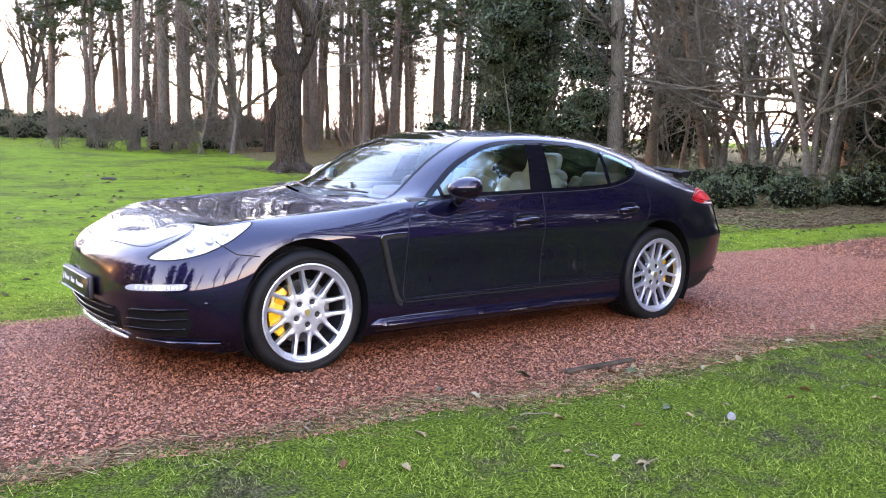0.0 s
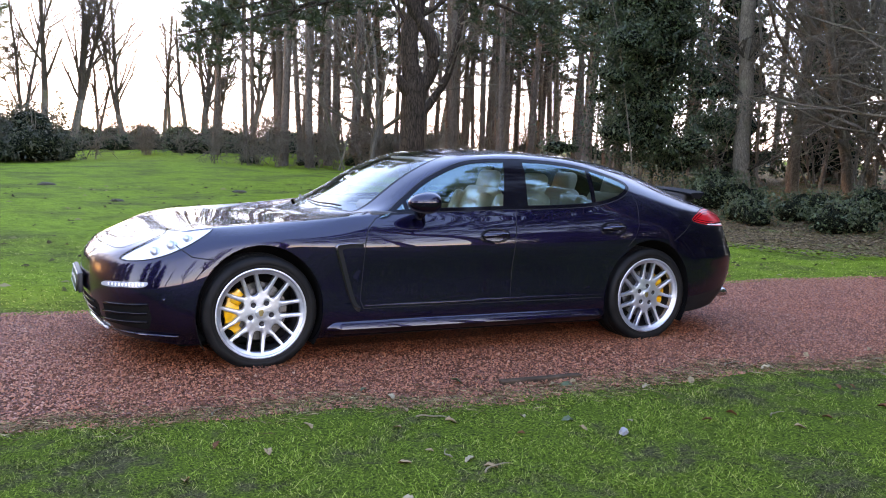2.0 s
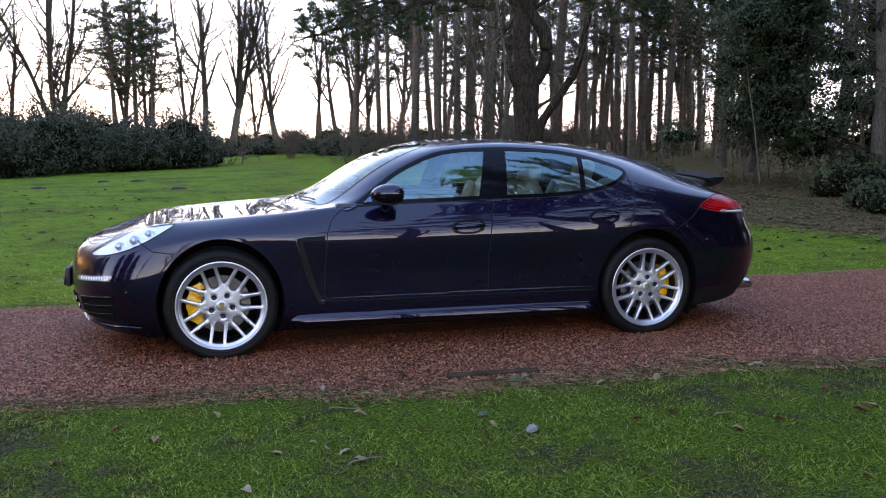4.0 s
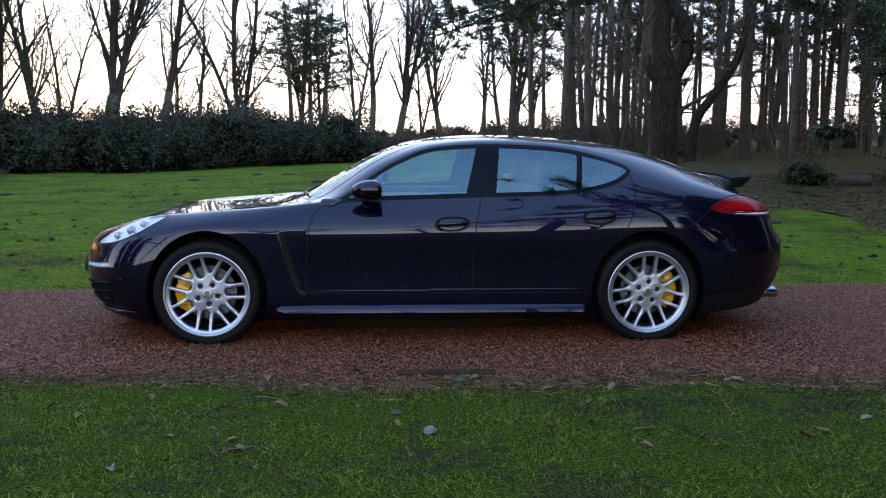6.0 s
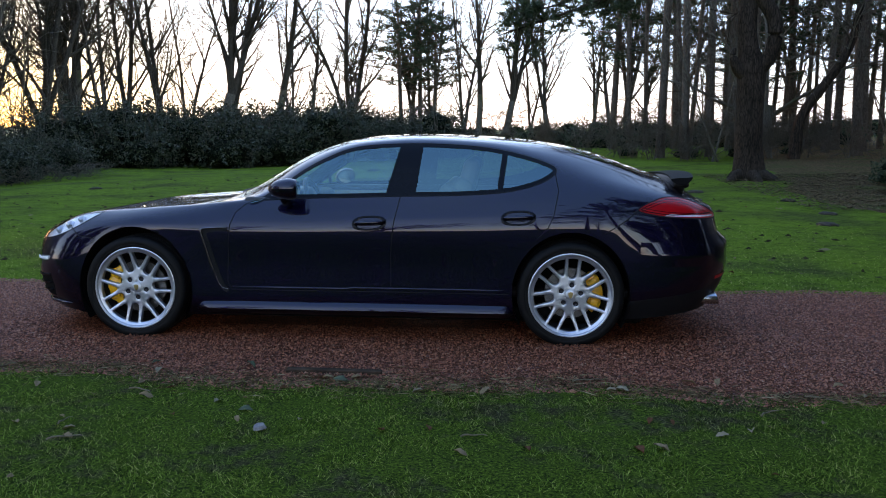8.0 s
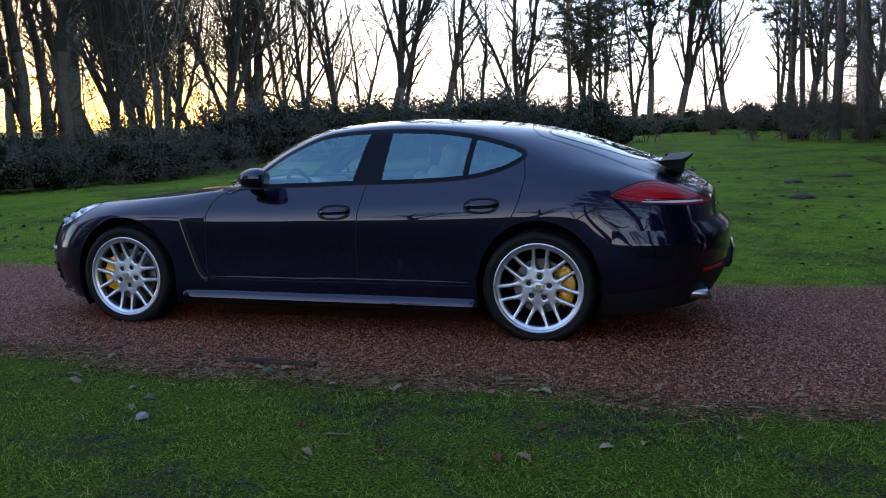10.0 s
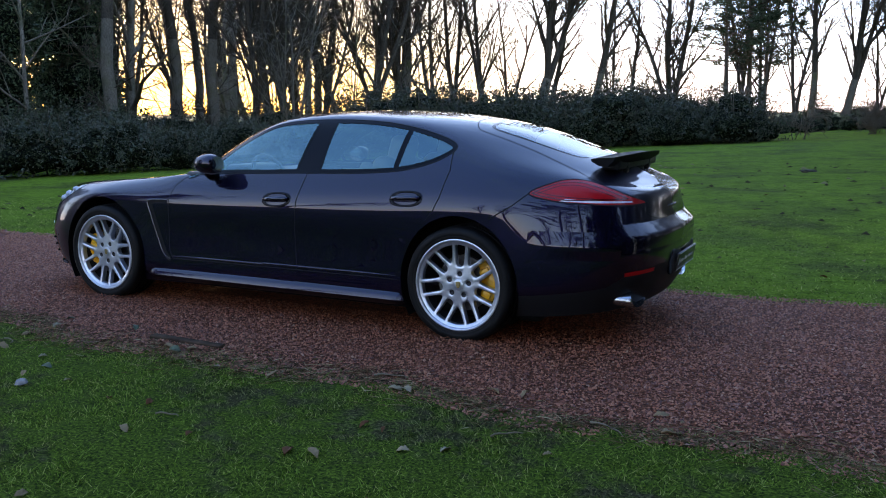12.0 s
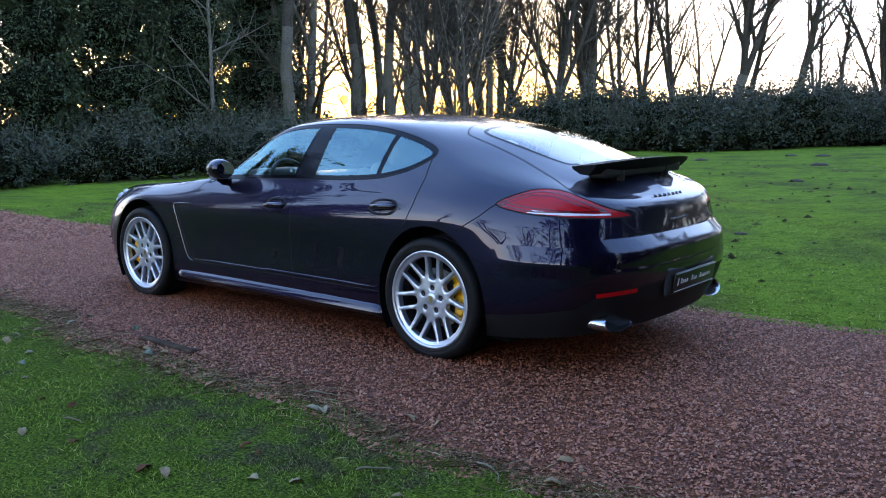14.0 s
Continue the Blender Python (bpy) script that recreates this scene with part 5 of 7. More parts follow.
BODY_Z = {
    "a": (0.2, 0.19, 0.18, 0.17, 0.16, 0.16, 0.16, 0.165, 0.17, 0.17, 0.17, 0.17, 0.18, 0.18, 0.19, 0.22, 0.24, 0.25, 0.25),
    "b": (0.3, 0.29, 0.28, 0.28, 0.27, 0.26, 0.25, 0.25, 0.25, 0.25, 0.25, 0.25, 0.27, 0.3, 0.34, 0.38, 0.4, 0.4, 0.4),
    "c": (0.47, 0.47, 0.47, 0.48, 0.5, 0.55, 0.52, 0.5, 0.5, 0.5, 0.5, 0.51, 0.53, 0.56, 0.56, 0.56, 0.56, 0.57, 0.57),
    "d": (0.6, 0.61, 0.62, 0.66, 0.7, 0.77, 0.75, 0.74, 0.74, 0.745, 0.75, 0.76, 0.78, 0.79, 0.78, 0.76, 0.74, 0.73, 0.72),
    "e": (0.66, 0.675, 0.713, 0.7816, 0.8345, 0.8755, 0.9055, 0.938, 0.95, 0.96, 0.97, 0.985, 1.02, 1.01, 0.975, 0.94, 0.905, 0.885, 0.87),
    "f": (0.69, 0.71, 0.755, 0.798, 0.835, 0.86, 0.9, 0.945, 1.17, 1.315, 1.35, 1.33, 1.255, 1.175, 1.07, 1.015, 0.965, 0.935, 0.925),
    "g": (0.7, 0.725, 0.765, 0.803, 0.835, 0.86, 0.895, 1.01, 1.245, 1.35, 1.378, 1.36, 1.315, 1.25, 1.125, 1.07, 1.01, 0.965, 0.95),
    "h": (0.705, 0.73, 0.765, 0.803, 0.835, 0.86, 0.89, 1.035, 1.265, 1.365, 1.388, 1.373, 1.335, 1.275, 1.15, 1.095, 1.035, 0.985, 0.965),
}
LEVELS = np.array([0, .09, .32, .56, .80, 1.22, 1.46, 1.81])
NS, NV = 701, 241


def pchip(x, y, q):
    """A smooth curve through (x, y) with no overshoot, at q. y may have more columns."""
    x, y = np.asarray(x, float), np.asarray(y, float)
    h, d = np.diff(x)[:, None], None
    y = y.reshape(len(x), -1)
    d = np.diff(y, axis=0) / h
    m = np.zeros_like(y)
    w1, w2 = 2 * h[1:] + h[:-1], h[1:] + 2 * h[:-1]
    same = d[1:] * d[:-1] > 0
    safe = np.where(same, w1 / np.where(d[:-1] == 0, 1, d[:-1]) + w2 / np.where(d[1:] == 0, 1, d[1:]), 1)
    m[1:-1] = np.where(same, (w1 + w2) / safe, 0)
    m[0], m[-1] = d[0], d[-1]
    q = np.clip(q, x[0], x[-1])
    i = np.clip(np.searchsorted(x, q, side="right") - 1, 0, len(x) - 2)
    t = ((q - x[i]) / h[i, 0])[:, None]
    return ((1 + 2 * t) * (1 - t) ** 2 * y[i] + t * (1 - t) ** 2 * h[i] * m[i]
            + t * t * (3 - 2 * t) * y[i + 1] + t * t * (t - 1) * h[i] * m[i + 1])


def blurred(a, sigma, odd):
    """Smooths a along its first axis; past both ends it goes on mirrored, with column 'odd' changing sign."""
    n = int(3 * sigma)
    kernel = np.exp(-0.5 * (np.arange(-n, n + 1) / sigma) ** 2)
    kernel /= kernel.sum()
    flip = np.ones(3)
    flip[odd] = -1
    long = np.concatenate([a[n:0:-1] * flip, a, a[-2:-n - 2:-1] * flip])
    return sum(k * long[i:i + len(a)] for i, k in enumerate(kernel))


def body_table():
    names = "abcdefgh"
    c = np.array([BODY_X["c"], BODY_Y["c"], BODY_Z["c"]]).T
    along = np.concatenate([[0], np.cumsum(np.linalg.norm(np.diff(c, axis=0), axis=1))])
    s = np.linspace(0, along[-1], NS)
    lines = []
    for n in names:
        p = pchip(along, np.array([BODY_X[n], BODY_Y[n], BODY_Z[n]]).T, s)
        lines.append(blurred(p, 0.075 / (s[1] - s[0]), 1))
    lines = np.array(lines)
    v = np.linspace(0, LEVELS[-1], NV)
    table = np.zeros((NS, NV, 3))
    for i in range(NS):
        table[i] = pchip(LEVELS, lines[:, i], v)
    n = int(0.025 / (v[1] - v[0]) * 3)
    wide = np.concatenate([2 * table[:, :1] - table[:, n:0:-1], table, table[:, -2:-n - 2:-1] * np.array([1, -1, 1])], axis=1)
    kernel = np.exp(-0.5 * (np.arange(-n, n + 1) * (v[1] - v[0]) / 0.022) ** 2)
    kernel /= kernel.sum()
    table = sum(k * wide[:, i:i + NV] for i, k in enumerate(kernel))
    table[:, -1, 1] = 0
    table[0, :, 1] = table[-1, :, 1] = 0
    table[:, :, 1] *= -1          # the side that faces the lawn in front has negative y
    return s, v, table


BS, BV, BODY = body_table()
_ds = np.gradient(BODY, axis=0)
_dv = np.gradient(BODY, axis=1)
BODY_N = np.cross(_dv, _ds)
BODY_N /= np.linalg.norm(BODY_N, axis=2)[:, :, None] + 1e-12
if BODY_N[NS // 2, NV // 4, 1] > 0:
    BODY_N = -BODY_N


def on_body(uv, table=None):
    """Places (or normals) on the body at rows of (s, v)."""
    table = BODY if table is None else table
    uv = np.atleast_2d(uv)
    a = np.clip(uv[:, 0] / BS[-1] * (NS - 1), 0, NS - 1.001)
    b = np.clip(uv[:, 1] / BV[-1] * (NV - 1), 0, NV - 1.001)
    i, j = a.astype(int), b.astype(int)
    f, g = (a - i)[:, None], (b - j)[:, None]
    return ((1 - f) * (1 - g) * table[i, j] + f * (1 - g) * table[i + 1, j]
            + (1 - f) * g * table[i, j + 1] + f * g * table[i + 1, j + 1])


def body_uv(points, axes, low=0.0, high=9.0, smin=0.0, smax=99.0):
    """(s, v) of the places on the body that show at the given pairs of coordinates, seen along the third axis."""
    k = ["xyz".index(c) for c in axes]
    keep = (BV[None, :] >= low) & (BV[None, :] <= high) & (BS[:, None] >= smin) & (BS[:, None] <= smax)
    ii, jj = np.nonzero(keep)
    flat = BODY[ii, jj][:, k]
    out = []
    for p in points:
        n = np.argmin(((flat - np.array(p)) ** 2).sum(axis=1))
        q = np.array([BS[ii[n]], BV[jj[n]]])
        for _ in range(4):
            here = on_body(q)[0][k]
            e = 0.004
            jac = np.array([(on_body(q + [e, 0])[0][k] - here) / e, (on_body(q + [0, e])[0][k] - here) / e]).T
            step = np.linalg.lstsq(jac + np.eye(2) * 1e-6, np.array(p) - here, rcond=None)[0]
            q = np.clip(q + np.clip(step, -0.03, 0.03), [0, 0], [BS[-1], BV[-1]])
        out.append(q)
    return np.array(out)


# ---- car: outlines on the body (x, z seen from the side; x, y from above; y, z from an end) ----
def inside(poly, pts):
    x, y = pts[:, 0], pts[:, 1]
    hit = np.zeros(len(pts), bool)
    n = len(poly)
    for i in range(n):
        (x0, y0), (x1, y1) = poly[i], poly[(i + 1) % n]
        if y0 == y1:
            continue
        cross = ((y0 > y) != (y1 > y)) & (x < (x1 - x0) * (y - y0) / (y1 - y0) + x0)
        hit ^= cross
    return hit


def cut(poly, a, b):
    """The part of a polygon to the left of the line from a to b."""
    out, n = [], len(poly)
    a, b = np.array(a), np.array(b)
    side = lambda p: (b[0] - a[0]) * (p[1] - a[1]) - (b[1] - a[1]) * (p[0] - a[0])
    for i in range(n):
        p, q = np.array(poly[i]), np.array(poly[(i + 1) % n])
        u, w = side(p), side(q)
        if u >= 0:
            out.append(p)
        if (u >= 0) != (w >= 0):
            out.append(p + (q - p) * u / (u - w))
    return out


def shrunk(poly, d):
    """A closed outline moved inwards by d."""
    p = np.array(poly)
    area = 0.5 * np.sum(p[:, 0] * np.roll(p[:, 1], -1) - np.roll(p[:, 0], -1) * p[:, 1])
    t = np.roll(p, -1, axis=0) - np.roll(p, 1, axis=0)
    t /= np.linalg.norm(t, axis=1)[:, None] + 1e-9
    n = np.stack([-t[:, 1], t[:, 0]], axis=1) * np.sign(area)
    return p + n * d


def dense(poly, step=0.03, closed=True):
    out, n = [], len(poly)
    for i in range(n if closed else n - 1):
        a, b = np.array(poly[i], float), np.array(poly[(i + 1) % n], float)
        k = max(1, int(np.linalg.norm(b - a) / step))
        out += [a + (b - a) * j / k for j in range(k)]
    if not closed:
        out.append(np.array(poly[-1], float))
    return out


SIDE = dict(axes="xz", high=1.27)
dlo = curve_through([(-0.66, 0.935), (-0.32, 0.955), (0.0, 0.965), (0.28, 0.975), (0.69, 0.985), (0.99, 1.005), (1.17, 1.04),
                     (1.28, 1.08), (1.35, 1.125), (1.36, 1.158), (1.32, 1.19), (1.19, 1.235), (1.0, 1.28), (0.77, 1.31), (0.46, 1.322), (0.15, 1.312),
                     (-0.03, 1.285), (-0.18, 1.228), (-0.33, 1.15), (-0.48, 1.045), (-0.62, 0.95)], 6, True)
glass_area = list(shrunk(dlo, 0.02))
front_glass = cut(cut(glass_area, (0.237, 0.98), (0.325, 1.315)), (-0.47, 1.2), (-0.47, 0.9))
front_quarter = cut(glass_area, (-0.485, 0.9), (-0.485, 1.2))
behind_b = cut(glass_area, (0.465, 1.31), (0.425, 0.98))
rear_glass = cut(behind_b, (0.975, 1.0), (1.012, 1.28))
rear_quarter = cut(behind_b, (1.036, 1.28), (0.999, 1.0))


def arch(x, sign):
    return [(x + 0.384 * math.cos(a), 0.35 + (0.412 if math.sin(a) > 0 else 0.39) * math.sin(a)) for a in np.linspace(0, 2 * math.pi, 64, endpoint=False)]


head = curve_through([(-2.235, 0.664), (-2.12, 0.742), (-1.98, 0.809), (-1.83, 0.853), (-1.72, 0.866), (-1.73, 0.842), (-1.79, 0.805), (-1.90, 0.743), (-2.03, 0.687), (-2.16, 0.656)], 6, True)
tail = curve_through([(1.885, 0.905), (2.01, 0.968), (2.10, 0.984), (2.20, 0.972), (2.33, 0.925), (2.43, 0.872), (2.455, 0.85), (2.44, 0.838), (2.26, 0.848), (2.03, 0.866)], 6, True)
tail_led = [(2.06, 0.866), (2.09, 0.880), (2.25, 0.871), (2.41, 0.862), (2.415, 0.853), (2.25, 0.858)]
drl = curve_through([(-2.325, 0.492), (-2.31, 0.522), (-2.20, 0.535), (-2.105, 0.541), (-2.125, 0.512), (-2.22, 0.502)], 4, True)
intake = [(-2.325, 0.395), (-2.10, 0.405), (-2.08, 0.33), (-2.09, 0.255), (-2.30, 0.265)]
mouth = [(0.01, 0.40), (-0.46, 0.385), (-0.49, 0.36), (-0.44, 0.25), (0.01, 0.24)]
front_door = [(-0.66, 0.93), (-0.32, 0.953), (0.0, 0.963), (0.333, 0.975), (0.295, 0.80), (0.277, 0.61), (0.277, 0.345), (-0.80, 0.345), (-0.825, 0.40), (-0.81, 0.68), (-0.80, 0.78), (-0.77, 0.86), (-0.71, 0.915)]
rear_door = [(0.333, 0.975), (0.69, 0.983), (0.99, 1.003), (1.17, 1.038), (1.28, 1.078), (1.348, 1.122), (1.372, 1.02), (1.34, 0.865), (1.30, 0.78), (1.23, 0.71), (1.12, 0.64), (1.05, 0.5), (1.06, 0.345), (0.277, 0.345), (0.277, 0.61), (0.295, 0.80)]
sill = [(-1.12, 0.10), (-1.12, 0.345), (1.12, 0.345), (1.12, 0.10)]
hood = [(-2.31, 0.01), (-2.305, -0.17), (-2.265, -0.436), (-2.22, -0.555), (-2.17, -0.59), (-2.02, -0.645), (-1.85, -0.675), (-1.6, -0.69), (-1.2, -0.70), (-0.92, -0.735), (-0.83, -0.74), (-0.80, -0.70),
        (-0.845, -0.60), (-0.90, -0.42), (-0.945, -0.2), (-0.96, 0.01)]
windshield = [(-0.955, 0.01), (-0.94, -0.2), (-0.895, -0.42), (-0.83, -0.60), (-0.775, -0.66), (-0.57, -0.60), (-0.35, -0.555), (-0.17, -0.515), (-0.06, -0.47), (-0.02, -0.3), (-0.01, 0.01)]
back_glass = [(1.43, 0.01), (1.435, -0.2), (1.45, -0.38), (1.50, -0.445), (1.64, -0.455), (1.83, -0.445), (2.02, -0.42), (2.07, -0.36), (2.09, 0.01)]
hatch = [(1.30, 0.01), (1.315, -0.25), (1.345, -0.39), (1.40, -0.50), (1.47, -0.53), (1.80, -0.565), (2.06, -0.625), (2.20, -0.68), (2.26, -0.69), (2.9, -0.45), (2.9, 0.01)]

OUTLINES = []       # (name, polygon in (s, v)), the first that holds a place has it


def outline(name, pts, axes, **where):
    OUTLINES.append((name, body_uv(dense(pts), axes, **where)))


MID = BS[-1] / 2
side_where = dict(high=1.24)
outline("front_wheel_opening", arch(-1.46, 1), "xz", high=0.8)
outline("rear_wheel_opening", arch(1.46, 1), "xz", high=0.8)
outline("front_side_window", front_glass, "xz", low=0.6, high=1.24)
outline("front_quarter_window", front_quarter, "xz", low=0.6, high=1.24)
outline("rear_side_window", rear_glass, "xz", low=0.6, high=1.24)
outline("rear_quarter_window", rear_quarter, "xz", low=0.6, high=1.24)
outline("window_surround", dlo, "xz", low=0.6, high=1.24)
outline("headlight", head, "xz", low=0.3, high=1.2, smax=MID)
outline("tail_light_strip", tail_led, "xz", low=0.4, high=1.1, smin=MID)
outline("tail_light", tail, "xz", low=0.4, high=1.1, smin=MID)
outline("daytime_light", drl, "xz", low=0.1, high=0.7, smax=MID)
outline("side_intake", intake, "xz", low=0.05, high=0.5, smax=MID)
outline("grille_mouth", mouth, "yz", low=0.0, high=0.5, smax=1.2)
outline("windshield", windshield, "xy", low=0.9, smax=MID + 0.4)
outline("rear_window", back_glass, "xy", low=0.9, smin=MID)
outline("hood", hood, "xy", low=0.7, smax=MID)
outline("front_door", front_door, "xz", high=1.0)
outline("rear_door", rear_door, "xz", high=1.0)
outline("sill", sill, "xz", high=0.4)
_e = BS[-1]
_seam = body_uv(dense([(-1.86, 0.69), (-1.93, 0.74), (-1.95, 0.765)], 0.02, False), "xz", high=1.1, smax=MID)
_arch_top = body_uv([(-1.66, 0.685)], "xz", high=1.0, smax=MID)[0]
OUTLINES.append(("front_bumper", np.array([[-0.1, -0.1], [_arch_top[0] + 0.05, -0.1], _arch_top, *_seam, [_seam[-1][0] - 0.25, 1.05], [_seam[-1][0] - 0.42, 2.0], [-0.1, 2.0]])))
_f = body_uv([(-0.66, 0.935)], "xz", low=0.5, high=1.1)[0]
OUTLINES.append(("front_fender", np.array([[0.2, -0.1], [_f[0] - 0.02, -0.1], _f, [_f[0] - 0.2, 1.22], [0.2, 1.25]])))
outline("tailgate", [(0.01, 0.99), (-0.35, 0.96), (-0.52, 0.90), (-0.56, 0.82), (-0.48, 0.765), (-0.35, 0.74), (0.01, 0.725)], "yz", low=0.4, high=1.6, smin=_e - 1.0)
_h = body_uv(dense(hatch[:9], 0.04, False), "xy", low=0.9, smin=MID)
OUTLINES.append(("hatch_lid", np.array([*_h, [_e + 0.1, _h[-1][1]], [_e + 0.1, 1.9], [_h[0][0], 1.9]])))
_q = body_uv([(1.665, 0.752), (1.80, 0.835), (1.885, 0.905), (2.2, 0.97)], "xz", low=0.3, high=1.1, smin=MID)
_d = body_uv(dense([(1.95, 0.325), (2.18, 0.355), (2.33, 0.385), (2.44, 0.46)], 0.05, False), "xz", high=0.6, smin=MID)
OUTLINES.append(("rear_diffuser", np.array([[_d[0][0] - 0.5, _d[0][1]], *_d, [_d[-1][0] + 0.16, _d[-1][1] + 0.035], [_e + 0.1, _d[-1][1] + 0.035], [_e + 0.1, -0.1], [_d[0][0] - 0.5, -0.1]])))
OUTLINES.append(("rear_bumper", np.array([[_q[0][0] - 0.15, -0.1], [_q[0][0] - 0.12, _q[0][1] - 0.05], *_q, [_e + 0.1, _q[-1][1]], [_e + 0.1, -0.1]])))
_r = body_uv([(1.37, 1.02), (1.356, 1.15)], "xz", low=0.6, high=1.2)
OUTLINES.append(("rear_fender", np.array([[_r[0][0] - 0.5, -0.1], [_r[0][0] - 0.5, 0.6], [_r[0][0] - 0.02, 0.7], _r[0], _r[1], [_r[1][0] + 0.05, 1.28], [_e - 0.8, 1.24], [_e - 0.4, 1.1], [_e - 0.4, -0.1]])))


def panels():
    """Splits the surface along all outlines. Gives the points, their normals, and the triangles of each panel."""
    from_grid = [(a, b) for a in np.linspace(0, BS[-1], 230) for b in np.linspace(0, BV[-1], 70)]
    pts, edges = list(from_grid), []
    for name, poly in OUTLINES:
        poly = np.array(dense(poly, 0.02))
        poly = np.clip(poly, [0, 0], [BS[-1], BV[-1]])
        n0, n = len(pts), len(poly)
        pts += [tuple(p) for p in poly]
        edges += [(n0 + i, n0 + (i + 1) % n) for i in range(n)]
    from mathutils.geometry import delaunay_2d_cdt
    got = delaunay_2d_cdt([Vector(p) for p in pts], edges, [], 0, 1e-4)
    uv = np.array([tuple(v) for v in got[0]])
    tri = np.array([tuple(f) for f in got[2] if len(f) == 3])
    mid = uv[tri].mean(axis=1)
    free = np.ones(len(tri), bool)
    found = {}
    for name, poly in OUTLINES:
        m = inside(poly, mid) & free
        free &= ~m
        found[name] = tri[m]
    found["roof"] = tri[free]
    return uv, found


BODY_UV, PANELS = panels()
BODY_P, BODY_PN = on_body(BODY_UV), on_body(BODY_UV, BODY_N)
BODY_PN /= np.linalg.norm(BODY_PN, axis=1)[:, None]


def panel(name, tris, material, parent, label="", lift=0.0, both=None, title=None, rim=0.0):
    """One panel of the left side (both=False), of the right (True), or of both sides in one mesh (None)."""
    verts, faces, normals = [], [], []
    for flip in ((False, True) if both is None else (both,)):
        used, back = np.unique(tris, return_inverse=True)
        f = back.reshape(-1, 3)
        p, n = BODY_P[used] + BODY_PN[used] * lift, BODY_PN[used].copy()
        a, b, c = p[f[:, 0]], p[f[:, 1]], p[f[:, 2]]
        turned = (np.cross(b - a, c - a) * n[f[:, 0]]).sum(axis=1) < 0
        f = f.copy()
        f[turned] = f[turned][:, ::-1]
        if flip:
            p, n, f = p * [1, -1, 1], n * [1, -1, 1], f[:, ::-1]
        k = len(verts)
        verts += list(p)
        normals += list(n)
        faces += [tuple(q + k) for q in f]
    return mesh_object(title or name, verts, faces, material, parent, label, True, normals)


def ribbon(line, width, lift=0.0009):
    """A thin strip along a line of (s, v) on the body."""
    p, n = on_body(line), on_body(line, BODY_N)
    t = np.gradient(p, axis=0)
    w = np.cross(n, t)
    w /= np.linalg.norm(w, axis=1)[:, None] + 1e-9
    a, b = p + w * width / 2 + n * lift, p - w * width / 2 + n * lift
    verts = [v for pair in zip(a, b) for v in pair]
    k = len(p)
    return verts, [(2 * i, 2 * i + 1, 2 * i + 3, 2 * i + 2) for i in range(k - 1)], [v for v in n for _ in (0, 1)]


def shut_line(pts, axes, width=0.006, material=None, name="shut_line", lift=0.0009, **where):
    line = body_uv(dense(pts, 0.02, False), axes, **where)
    verts, faces, normals = ribbon(line, width, lift)
    for flip in (1, -1):
        mesh_object(name, [(x, y * flip, z) for x, y, z in verts], faces, material or GAP, car, "", True, [(a, b * flip, c) for a, b, c in normals])


car = thing("car", "dark purple five-door sports saloon parked on the red gravel drive", "car")
for nm, mat, lab in (("front_fender", PAINT, ""), ("front_door", PAINT, ""), ("rear_door", PAINT, ""), ("sill", PAINT, ""), ("rear_fender", PAINT, ""),
                     ("window_surround", TRIM, "gloss black window surround"), ("front_side_window", GLASS, "clear side window glass"), ("front_quarter_window", GLASS, ""),
                     ("rear_side_window", REAR_GLASS, "darkened side window glass"), ("rear_quarter_window", REAR_GLASS, ""), ("headlight", LENS, "clear headlight lens"),
                     ("tail_light", RED, "red tail light"), ("tail_light_strip", LED_WHITE, "white lamp strip"), ("daytime_light", LAMP_GREY, "daytime running light with clear segments"),
                     ("side_intake", UNDER, "black slatted air intake")):
    for flip in (False, True):
        panel(nm, PANELS[nm], mat, car, lab, both=flip)
for nm, mat, lab in (("hood", PAINT, ""), ("roof", PAINT, ""), ("front_bumper", PAINT, ""), ("rear_bumper", PAINT, ""), ("tailgate", PAINT, ""), ("hatch_lid", PAINT, ""),
                     ("rear_diffuser", VALANCE, "black plastic rear diffuser"), ("windshield", SCREEN, "clear windscreen"), ("rear_window", BACK_GLASS, "heated rear window glass"), ("grille_mouth", UNDER, "black front grille")):
    panel(nm, PANELS[nm], mat, car, lab)
shut_line(front_door[2:8][::-1][:1] + [(-0.80, 0.345), (-0.825, 0.40), (-0.81, 0.68), (-0.80, 0.78), (-0.77, 0.86), (-0.71, 0.915), (-0.655, 0.935)], "xz", high=1.0)
shut_line([(0.333, 0.975), (0.295, 0.80), (0.277, 0.61), (0.277, 0.345)], "xz", high=1.0)
shut_line([(1.352, 1.13), (1.372, 1.02), (1.34, 0.865), (1.30, 0.78), (1.235, 0.715)], "xz", high=1.1)
shut_line([(-0.80, 0.345), (0.277, 0.345), (1.05, 0.345)], "xz", high=0.6, width=0.005)
shut_line([(-1.74, 0.675), (-1.86, 0.69), (-1.93, 0.74), (-1.945, 0.755)], "xz", high=1.1, smax=MID)
shut_line(curve_through(hood[:11], 4), "xy", low=0.7, smax=MID)
shut_line(curve_through(hatch[:9], 4), "xy", low=0.8, smin=MID)
shut_line([(1.665, 0.752), (1.80, 0.835), (1.885, 0.905)], "xz", low=0.3, high=1.1, smin=MID)
shut_line([(-0.01, 0.725), (-0.35, 0.74), (-0.48, 0.765), (-0.545, 0.81), (-0.56, 0.835)], "yz", low=0.4, high=1.0, smin=_e - 1.0)
shut_line(curve_through(back_glass[1:-1], 4), "xy", low=0.9, smin=MID, width=0.022, material=TRIM, name="rear_window_seal")
